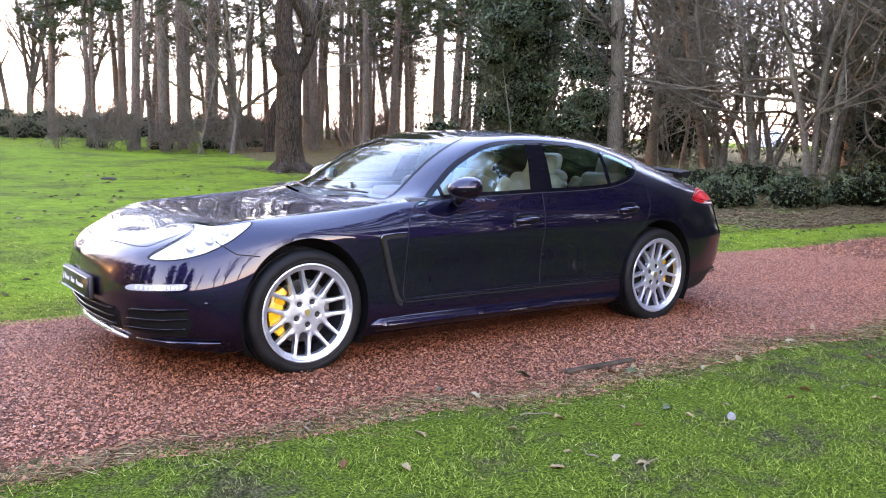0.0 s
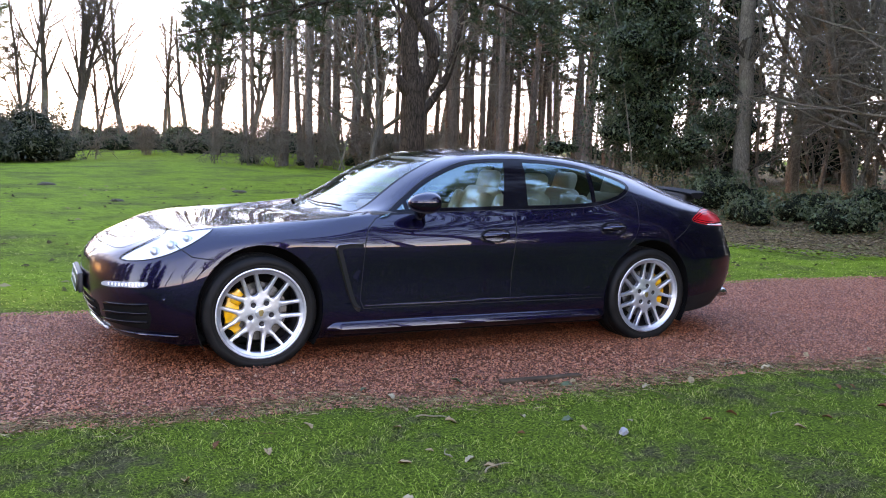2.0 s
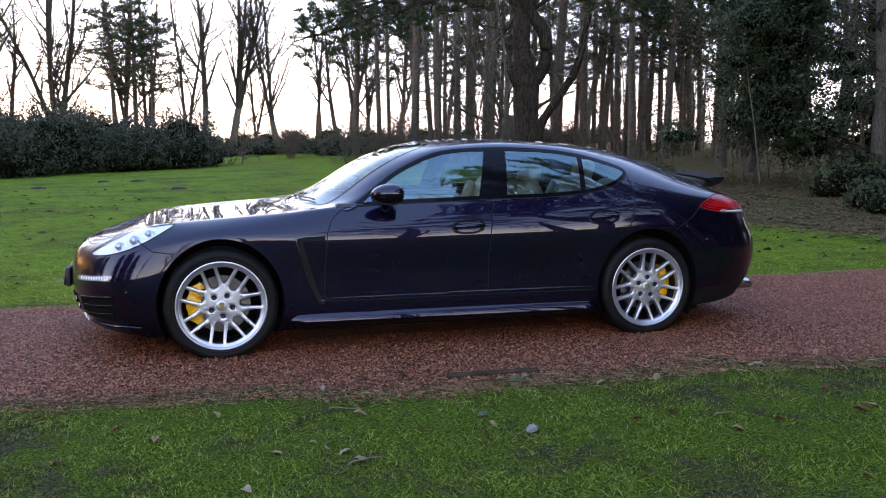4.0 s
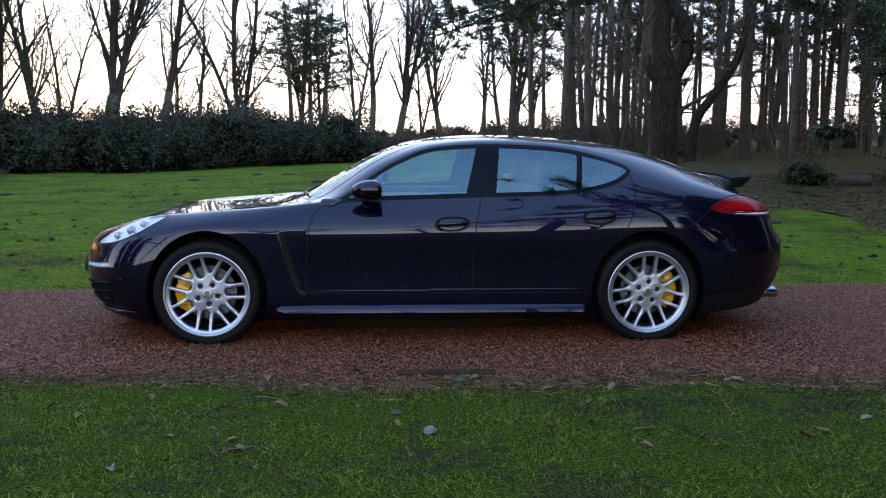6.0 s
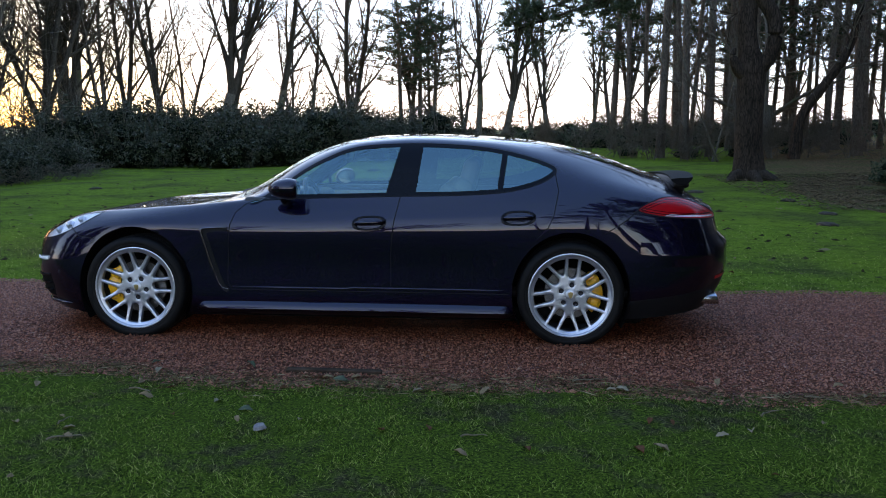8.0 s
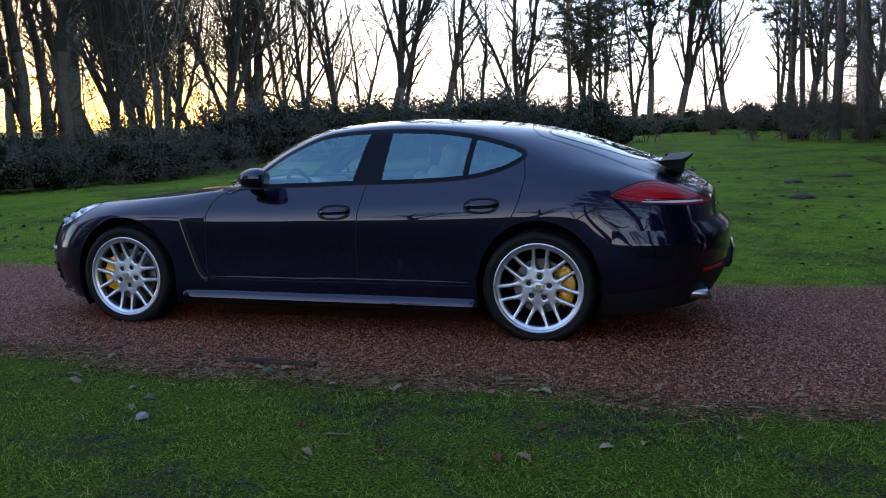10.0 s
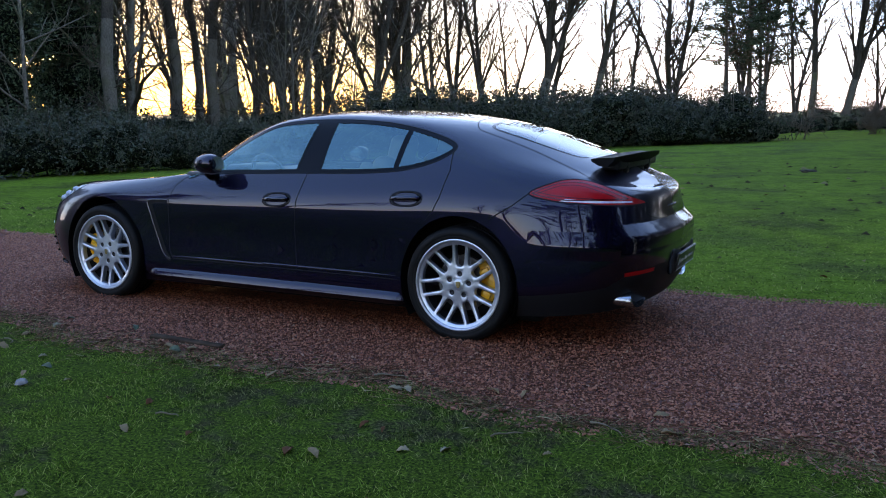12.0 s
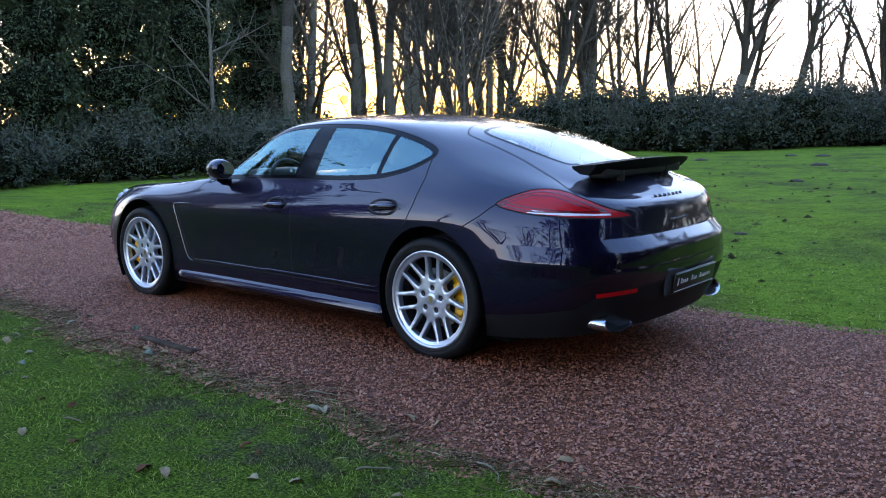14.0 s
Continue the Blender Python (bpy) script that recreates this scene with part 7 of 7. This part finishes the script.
    bmesh.ops.recalc_face_normals(bm, faces=bm.faces)
    tip = part("exhaust_tip", bm, EXHAUST, car, "polished steel exhaust tip", angle=40)
    # a flat black disc closes the bore a little way in
    bore = bmesh.new()
    bore.faces.new([bore.verts.new((2.415 - 0.02 * math.sin(a), side * (0.590 + 0.125 * math.cos(a)), 0.300 + 0.0445 * math.sin(a))) for a in np.linspace(0, 2 * math.pi, 40, endpoint=False)])
    part("exhaust_bore", bore, GAP, tip, "flat black disc closing the exhaust bore", smooth=False)
    # rear fog reflector
    line = body_uv([(x, 0.455 + 0.012 * (x - 2.41) / 0.12) for x in np.linspace(2.415, 2.53, 12)], "xz", low=0.0, high=0.6, smin=MID)
    verts, faces, normals = ribbon(line, 0.024, 0.004)
    mesh_object("rear_reflector", [(a, b * -side, c) for a, b, c in verts], faces, RED, car, "red rear reflector", True, [(a, b * -side, c) for a, b, c in normals])

for inset, wide in ((0.014, 0.007), (0.030, 0.005)):
    line = [q for q in shrunk(tail, inset) if q[1] > 0.872]
    shut_line(line, "xz", low=0.4, high=1.1, smin=MID, width=wide, material=DARK_RED, name="lamp_guide", lift=0.0012)
# bumper ledge across the tail
rows = []
for y in np.linspace(-0.80, 0.80, 49):
    k = 1 - (abs(y) / 0.80) ** 3
    lo = dict(low=0.1, high=0.9, smin=BS[-1] - 1.5)
    rows.append([on_nose(y, 0.735, 0.0005, **lo), on_nose(y, 0.672, 0.002 + 0.030 * k, **lo), on_nose(y, 0.658, 0.002 + 0.034 * k, **lo), on_nose(y, 0.640, 0.002 + 0.026 * k, **lo), on_nose(y, 0.59, 0.0005, **lo)])
faces = [(5 * i + j, 5 * i + j + 1, 5 * i + j + 6, 5 * i + j + 5) for i in range(48) for j in range(4)]
mesh_object("bumper_ledge", [q for r in rows for q in r], faces, PAINT, car)


for side in (1, -1):
    rows = []
    for i, x in enumerate(np.linspace(1.90, 2.40, 30)):
        k = math.sin(math.pi * i / 29 * 0.8) ** 1.5
        line = body_uv([(x, 0.70), (x, 0.628), (x, 0.612), (x, 0.59), (x, 0.54)], "xz", low=0.1, high=0.9, smin=MID)
        p = on_body(line) + on_body(line, BODY_N) * np.array([0.0005, 0.0005 + 0.014 * k, 0.0005 + 0.016 * k, 0.0005 + 0.009 * k, 0.0005])[:, None]
        rows += [q * [1, side, 1] for q in p]
    faces = [(5 * i + j, 5 * i + j + 1, 5 * i + j + 6, 5 * i + j + 5) for i in range(29) for j in range(4)]
    mesh_object("bumper_crease", rows, [f if side > 0 else f[::-1] for f in faces], PAINT, car)


def number_plate(name, at, tilt, facing, width=0.52, height=0.111):
    """Black show plate with pale lettering, drawn as bars."""
    bm = block((0.012, width, height), (0, 0, 0), 0.004, 2)
    plate = part(name, bm, PLATE_BLACK, car, "black show plate with pale writing")
    plate.matrix_basis = Matrix.Translation(at) @ pose(0, 0, 0, 0, tilt, 0)
    for d, h, z in ((0.004, 0.007, 0.5), (0.004, 0.007, -0.5)):
        b = part("plate_edge", block((0.003, width - 0.01, 0.004), (facing * 0.0065, 0, z * (height - 0.012)), 0.0), PLATE_GREY, plate, smooth=False)
    for y, w, h, z in ((-0.145, 0.10, 0.026, 0.0), (-0.02, 0.075, 0.026, 0.0), (0.125, 0.15, 0.026, 0.0), (-0.222, 0.02, 0.06, 0.0)):
        n = max(1, round(w / 0.024))
        for i in range(n):
            bar = block((0.003, w / n * 0.5, h * (1.1 if i == 0 and n > 1 else 0.7)), (facing * 0.0068, facing * (y - w / 2 + w * (i + 0.5) / n), z + (0.003 if i == 0 else -0.002)), 0.0)
            part("letter_bar", bar, PLATE_GREY, plate, smooth=False)
    return plate


number_plate("front_plate", (-2.447, 0.0, 0.462), 6, -1)
number_plate("rear_plate", (2.603, 0.0, 0.468), 10, 1)
part("plate_holder", block((0.03, 0.54, 0.125), (-2.428, 0, 0.462), 0.008), BLACK, car)
part("plate_recess", block((0.04, 0.62, 0.16), (2.572, 0, 0.475), 0.02), BLACK, car)
for y, w, n, z in ((-0.02, 0.36, 7, 0.918), (-0.02, 0.22, 8, 0.795)):
    for i in range(n):
        yy = -w / 2 + w * (i + 0.5) / n + y
        q = on_nose(yy if yy else 0.001, z, 0.003, low=0.5, high=1.7, smin=BS[-1] - 1.2)
        part("badge_letter", block((0.004, w / n * 0.6, 0.020 if n == 7 else 0.013), q, 0.0015, 1, pose(0, 0, 0, 0, -25, 0)), DARK_CHROME, car, "silver badge bar")

# raised rear spoiler
bm = bmesh.new()
top, low = [], []
for i in range(33):
    u = -1 + 2 * i / 32
    y = 0.56 * u
    x_front, x_back = 2.185 - 0.04 * u * u, 2.35 - 0.06 * u * u
    z_front, z_back = 1.112 - 0.020 * u * u, 1.115 - 0.018 * u * u
    top.append([bm.verts.new((x, y, z)) for x, z in ((x_front, z_front), (x_front + 0.06, z_front + 0.008), (x_back - 0.04, z_back + 0.004), (x_back, z_back + 0.008))])
    low.append([bm.verts.new((x, y, z)) for x, z in ((x_front + 0.004, z_front - 0.014), (x_front + 0.05, z_front - 0.040), (x_back - 0.045, z_back - 0.050), (x_back - 0.004, z_back - 0.010))])
for rows, turned in ((top, False), (low, True)):
    for a, b in zip(rows, rows[1:]):
        for i in range(3):
            bm.faces.new((a[i], a[i + 1], b[i + 1], b[i]))
for i in range(32):
    bm.faces.new((top[i][0], top[i + 1][0], low[i + 1][0], low[i][0]))
    bm.faces.new((top[i][3], top[i + 1][3], low[i + 1][3], low[i][3]))
for i in (0, 32):
    bm.faces.new(top[i] + low[i][::-1])
bmesh.ops.recalc_face_normals(bm, faces=bm.faces)
wing = part("rear_spoiler", bm, SATIN, car, "raised black rear spoiler", angle=40)
for y in (-0.27, 0.27):
    part("spoiler_arm", block((0.09, 0.05, 0.10), (2.25, y, 1.05), 0.012), BLACK, wing)
part("spoiler_base", block((0.115, 0.92, 0.075), (2.235, 0, 1.062), 0.02, 2), BLACK, wing, "black box under the spoiler blade")
part("spoiler_well", block((0.12, 0.66, 0.04), (2.21, 0, 1.032), 0.02, 2, pose(0, 0, 0, 0, 14, 0)), BLACK, car)

# wipers
for y0, y1, x in ((-0.52, 0.12, -0.93), (0.10, 0.62, -0.93)):
    pts = []
    for f in np.linspace(0, 1, 14):
        yy = y0 + (y1 - y0) * f
        uv = body_uv([(-0.905 + 0.10 * (abs(yy) / 0.6) ** 2 + 0.03 * f, -abs(yy))], "xy", low=0.8, smax=MID)
        p = on_body(uv)[0]
        pts.append((p[0], yy, p[2] + 0.014))
    part("wiper", tube(pts, 0.006, 6), BLACK, car, "black wiper blade")

# ---- car: cabin ----
part("cabin_floor", block((2.9, 1.62, 0.05), (0.45, 0, 0.33), 0.02), CARPET, car, "dark cabin carpet")
for side in (-1, 1):
    part("door_lining", block((1.45, 0.05, 0.46), (0.15, side * 0.79, 0.70), 0.02), CREAM, car, "cream and dark door lining")
    part("door_lining_top", block((1.9, 0.09, 0.05), (0.22, side * 0.79, 0.935), 0.02), DARK_LEATHER, car)
dash = block((0.42, 1.52, 0.22), (-0.62, 0, 0.83), 0.07, 4)
part("dashboard", dash, DARK_LEATHER, car, "dark leather dashboard")
part("instrument_hood", block((0.22, 0.40, 0.10), (-0.50, -0.38, 0.95), 0.045, 4), DARK_LEATHER, car)
part("centre_console", block((1.9, 0.28, 0.34), (0.30, 0, 0.52), 0.05, 3), DARK_LEATHER, car)
wheel_rim = bmesh.new()
ringp = [(0.0 + 0.0, 0.185 * math.cos(a), 0.185 * math.sin(a)) for a in np.linspace(0, 2 * math.pi, 40)]
tube(ringp, 0.016, 10, wheel_rim, False)
for a in (0, math.pi, -math.pi / 2):
    tube([(0, 0.04 * math.cos(a), 0.04 * math.sin(a)), (0, 0.18 * math.cos(a), 0.18 * math.sin(a))], 0.014, 8, wheel_rim)
block((0.05, 0.13, 0.11), (0.01, 0, 0), 0.03, 3, bm=wheel_rim)
bmesh.ops.transform(wheel_rim, matrix=pose(-0.33, -0.38, 0.89, 0, -24, 0), verts=wheel_rim.verts)
part("steering_wheel", wheel_rim, DARK_LEATHER, car, "dark leather steering wheel")
for sx in (0.30, 1.06):
    for sy in (-0.36, 0.36):
        seat = part("seat", block((0.52, 0.50, 0.16), (sx, sy, 0.52), 0.06, 4, pose(0, 0, 0, 0, -6, 0)), CREAM, car, "cream leather seat")
        lean = 24
        part("seat_back", block((0.15, 0.50, 0.60), (sx + 0.33, sy, 0.80), 0.065, 4, pose(0, 0, 0, 0, lean, 0)), CREAM, seat)
        for e in (-1, 1):
            part("seat_bolster", block((0.20, 0.09, 0.52), (sx + 0.28, sy + e * 0.225, 0.78), 0.04, 4, pose(0, 0, 0, 0, lean, 0)), CREAM, seat)
        part("headrest", block((0.11, 0.27, 0.21), (sx + 0.47, sy, 1.115), 0.05, 4, pose(0, 0, 0, 0, lean - 8, 0)), CREAM, seat)
part("parcel_shelf", block((0.5, 1.2, 0.04), (1.78, 0, 0.93), 0.02), CARPET, car)
part("roof_lining", block((1.1, 0.96, 0.02), (0.48, 0, 1.295), 0.008), plain("pale_headlining", (0.42, 0.38, 0.32), 0.9), car)
part("interior_mirror", block((0.03, 0.24, 0.07), (-0.16, 0, 1.235), 0.02, 3), BLACK, car)


# ---- small things on the ground ----
LEAF_TAN = plain("dry_tan_leaf", (0.27, 0.16, 0.085), 0.85, vary=0.35, scale=40, spec=0.15)
LEAF_RUST = plain("rust_brown_leaf", (0.16, 0.05, 0.022), 0.85, vary=0.35, scale=40, spec=0.15)
LEAF_GREY = plain("pale_grey_leaf", (0.29, 0.21, 0.13), 0.85, vary=0.3, scale=40, spec=0.15)
LEAF_GREEN = plain("fallen_green_leaf", (0.036, 0.062, 0.018), 0.5, vary=0.3, scale=40)


def leaf_mesh(seed, length):
    """A dry leaf with a midrib, curled at its edges."""
    r = np.random.default_rng(seed)
    bm = bmesh.new()
    rows = []
    for i in range(7):
        t = i / 6
        w = length * 0.34 * math.sin(math.pi * min(1, t * 0.92 + 0.05)) ** 0.8 * (1 + 0.12 * (-1) ** i)
        z = 0.10 * length * math.sin(math.pi * t) + 0.05 * length * t
        curl = r.uniform(0.15, 0.5)
        rows.append([bm.verts.new(((t - 0.5) * length, s * w * (1 - 0.25 * abs(s)), z + curl * w * abs(s) - (0.004 if s == 0 else 0))) for s in (-1, -0.5, 0, 0.5, 1)])
    for a, b in zip(rows, rows[1:]):
        for k in range(4):
            bm.faces.new((a[k], a[k + 1], b[k + 1], b[k]))
    made = bmesh.ops.extrude_face_region(bm, geom=bm.faces[:])
    bmesh.ops.translate(bm, vec=(0, 0, -0.0012), verts=[v for v in made["geom"] if isinstance(v, bmesh.types.BMVert)])
    bmesh.ops.recalc_face_normals(bm, faces=bm.faces)
    me = bpy.data.meshes.new("fallen_leaf")
    bm.to_mesh(me)
    bm.free()
    me.shade_smooth()
    return me


KINDS = []
for seed, (mat, lab, size) in enumerate(((LEAF_TAN, "dry tan fallen leaf on the grass", 0.075), (LEAF_RUST, "rust-brown fallen leaf on the grass", 0.06), (LEAF_GREY, "pale grey dry leaf on the grass", 0.07), (LEAF_GREEN, "green fallen leaf by the drive", 0.066))):
    me = leaf_mesh(seed, size)
    me.materials.append(mat)
    KINDS.append((me, lab))
lr = np.random.default_rng(5)


def drop_leaf(kind, x, y, scale=1.0):
    me, lab = KINDS[kind]
    ob = new("fallen_leaf", me)
    up = 0.016 if y < edge_near(x) else 0.022
    ob.matrix_basis = Matrix.LocRotScale((x, y, z_at(x, y) + up), Euler((lr.normal(0, 0.25), lr.normal(0, 0.25), lr.uniform(0, 6.28))), Vector((scale, scale, scale)))
    return tagged(ob, lab, "leaf", "fallen leaves")


for kind, x, y, s in ((0, -0.83, -2.28, 1.1), (0, -1.28, -2.73, 0.9), (2, -0.99, -2.79, 0.9), (0, -0.97, -2.02, 0.8), (3, -0.47, -1.62, 1.1), (3, 0.12, -1.89, 1.3), (0, 0.05, -1.86, 0.9), (0, 0.20, -1.84, 0.8), (1, 0.0, -1.85, 1.1),
                      (2, 0.57, -2.06, 0.9), (3, -0.25, -2.45, 1.1), (0, -0.25, -2.59, 0.7), (1, -1.98, -2.24, 1.0), (0, -1.52, -2.11, 0.9), (1, 0.68, -2.64, 1.0), (0, -1.79, -2.40, 0.9), (3, -1.05, -1.62, 0.8), (0, 2.06, -1.78, 1.0),
                      (2, 1.62, -1.96, 1.1), (0, 0.93, -2.04, 1.0), (2, -0.44, -2.32, 0.8), (1, 1.74, -2.44, 0.9), (1, 1.63, -2.84, 1.3), (1, 1.14, -2.87, 0.9), (0, 2.95, -1.97, 1.1), (1, 2.21, -2.02, 1.0), (2, 2.19, -2.55, 0.9), (0, 2.87, -1.77, 0.9),
                      (2, -1.42, -3.10, 1.0), (0, -0.94, -2.89, 0.8), (0, 1.73, -2.81, 1.0), (0, 2.22, -1.77, 0.9), (2, 1.67, -1.94, 1.2), (0, -1.12, -2.27, 0.7), (2, -0.96, -1.80, 1.0), (1, -0.16, -2.06, 0.8)):
    drop_leaf(kind, x, y, s)
for k in range(70):
    x, y = lr.uniform(-4, 6), -1.8 - 3.2 * lr.random()
    drop_leaf(int(lr.choice([0, 0, 1, 1, 2])), x, y, lr.uniform(0.45, 0.95))
for k in range(40):
    x, y = lr.uniform(-9, 10), 1.4 + 9 * lr.random()
    drop_leaf(int(lr.choice([0, 1, 1, 2])), x, y, lr.uniform(0.6, 1.1))

# board at the edge of the gravel
plank_mat = plain("weathered_board", (0.060, 0.034, 0.022), 0.9, vary=0.45, scale=14, bump=0.5, spec=0.08)
bm = block((0.56, 0.05, 0.045), (0, 0, 0), 0.006, 2)
for v in bm.verts:
    v.co.z += 0.004 * noise.noise(v.co * 9)
    v.co.y += 0.006 * noise.noise(v.co * 5 + Vector((3, 0, 0)))
plank = part("wooden_board", bm, plank_mat, None)
tagged(plank, "weathered wooden board set at the gravel's edge", "board")
plank.matrix_basis = pose(0.05, -1.715, 0.010, 2, 0, -1.5)
# lump of slate in the grass
bm = bmesh.new()
low = [bm.verts.new((x, y, -0.012)) for x, y in ((-0.042, -0.020), (0.004, -0.030), (0.040, -0.016), (0.036, 0.022), (-0.012, 0.030), (-0.044, 0.012))]
top = [bm.verts.new((x, y, z)) for x, y, z in ((-0.034, -0.012, 0.010), (0.004, -0.018, 0.020), (0.030, -0.008, 0.014), (0.026, 0.016, 0.024), (-0.008, 0.020, 0.030), (-0.034, 0.010, 0.022))]
for k in range(6):
    bm.faces.new((low[k], low[(k + 1) % 6], top[(k + 1) % 6], top[k]))
bm.faces.new(top[:3])
bm.faces.new([top[0], top[2], top[3], top[4], top[5]])
bm.faces.new(low[::-1])
bmesh.ops.recalc_face_normals(bm, faces=bm.faces)
stone = part("slate_stone", bm, plain("blue_grey_slate", (0.20, 0.185, 0.18), 0.45, vary=0.35, scale=50), None, smooth=False)
tagged(stone, "blue-grey lump of slate on the grass", "stone")
stone.matrix_basis = pose(-0.10, -2.72, 0.026, 8, -6, 25) @ Matrix.Diagonal((0.75, 0.75, 0.55, 1))
# broken twigs
twig_mat = plain("bare_dry_twig", (0.17, 0.12, 0.07), 0.8, vary=0.3)
for x, y, a, l in ((-0.93, -2.93, 20, 0.16), (-1.05, -2.70, 80, 0.10), (-1.89, -1.78, 60, 0.12), (0.9, -2.75, 10, 0.12), (-0.9, -2.20, -25, 0.16), (2.35, -2.3, 40, 0.14), (1.5, -1.8, 15, 0.18), (2.7, -2.05, -30, 0.2)):
    pts = [(l * (t - 0.5), 0.18 * l * math.sin(3.2 * t), 0.004 * math.sin(9 * t)) for t in np.linspace(0, 1, 8)]
    tw = part("twig", tube(pts, list(np.linspace(0.0048, 0.002, 8)), 6), twig_mat, None)
    tagged(tw, "dry broken twig on the grass", "twig", "twigs")
    tw.matrix_basis = pose(x, y, z_at(x, y) + 0.024, 0, 0, a)
# mole hills on the lawn
soil = plain("mole_hill_soil", (0.045, 0.032, 0.02), 0.95, vary=0.5, scale=40, bump=0.9)


def mole_hill(x, y, s, seed):
    bm = bmesh.new()
    bmesh.ops.create_icosphere(bm, subdivisions=3, radius=1.0)
    for v in bm.verts:
        k = 1 + 0.35 * noise.noise(v.co * 2.2 + Vector((seed, 0, 0))) + 0.15 * noise.noise(v.co * 7 + Vector((seed, 5, 0)))
        v.co = Vector((v.co.x * s * k, v.co.y * s * k, v.co.z * s * 0.32 * k))
    ob = part("mole_hill", bm, soil, None)
    tagged(ob, "small dark mole hill on the lawn", "mole hill", "mole hills")
    ob.location = (x, y, z_at(x, y))


for i, (x, y, s) in enumerate(((5.9, 6.9, 0.16), (3.95, 8.47, 0.20), (4.14, 11.6, 0.18), (6.5, 8.6, 0.15), (-2.2, 18.5, 0.22), (-4.7, 24.0, 0.2), (-3.6, 23.5, 0.22), (0.94, 5.04, 0.07), (-6.0, 20.0, 0.2), (5.2, 13.0, 0.18), (2.2, 16.0, 0.18), (6.6, 11.0, 0.15), (-9.0, 14.0, 0.16), (-1.0, 13.0, 0.14))):
    mole_hill(x, y, s, i * 3.1)

# log by the holly
log = thing("log", "short sawn brown log beside the holly", "log")
lm = plain("log_bark", (0.10, 0.055, 0.035), 0.9, vary=0.4, scale=25, bump=0.7)
bm = lathe([(0.0, -0.38), (0.14, -0.38), (0.15, -0.2), (0.145, 0.1), (0.155, 0.38), (0.0, 0.38)], 20)
for v in bm.verts:
    v.co *= 1 + 0.06 * noise.noise(v.co * 6)
part("bark", bm, lm, log, angle=40)
for e in (-1, 1):
    bm = lathe([(0.0, 0.0), (0.13, 0.0)], 20)
    c = part("cut_end", bm, plain("sawn_wood", (0.30, 0.20, 0.11), 0.8, scale=60), log)
    c.location = (0, e * 0.386, 0)
log.matrix_basis = pose(11.2, 14.0, z_at(11.2, 14.0) + 0.15, 0, 0, 65)


def far_car(x, y, turn, paint, label):
    """A small car parked far behind the wood."""
    ob = thing("parked_car", label, "car")
    bm = bmesh.new()
    rows = []
    for px, zt, w in ((-2.0, 0.55, 0.70), (-1.9, 0.72, 0.80), (-1.2, 0.86, 0.84), (-0.7, 1.30, 0.72), (0.3, 1.45, 0.70), (1.2, 1.35, 0.70), (1.8, 0.95, 0.82), (2.0, 0.6, 0.78)):
        rows.append([bm.verts.new(q) for q in ((px, -w, 0.25), (px, -w - 0.03, 0.6), (px, -w * 0.95, min(zt, 0.88)), (px, -w * 0.8, zt), (px, w * 0.8, zt), (px, w * 0.95, min(zt, 0.88)), (px, w + 0.03, 0.6), (px, w, 0.25))])
    for a, b in zip(rows, rows[1:]):
        for i in range(7):
            bm.faces.new((a[i], a[i + 1], b[i + 1], b[i]))
    bm.faces.new(rows[0])
    bm.faces.new(rows[-1][::-1])
    bmesh.ops.recalc_face_normals(bm, faces=bm.faces)
    part("body", bm, paint, ob, angle=35)
    for side in (-1, 1):
        part("side_window", block((1.7, 0.02, 0.34), (0.25, side * 0.745, 1.08), 0.008), TRIM, ob)
        for wx in (-1.25, 1.25):
            w = part("wheel", lathe([(0.0, -0.09), (0.20, -0.09), (0.31, -0.08), (0.31, 0.08), (0.0, 0.08)], 20), RUBBER, ob)
            w.location = (wx, side * 0.76, 0.31)
    part("windscreen", block((0.04, 1.2, 0.42), (-0.93, 0, 1.07), 0.01, 1, pose(0, 0, 0, 0, 48, 0)), TRIM, ob)
    ob.matrix_basis = pose(x, y, z_at(x, y), 0, 0, turn)


far_car(41.0, 32.0, 40, plain("pale_blue_paint", (0.35, 0.50, 0.62), 0.3, coat=1.0), "pale blue car parked far behind the trees")
far_car(49.0, 29.0, 35, plain("silver_paint", (0.55, 0.56, 0.58), 0.3, coat=1.0), "silver car parked far behind the trees")
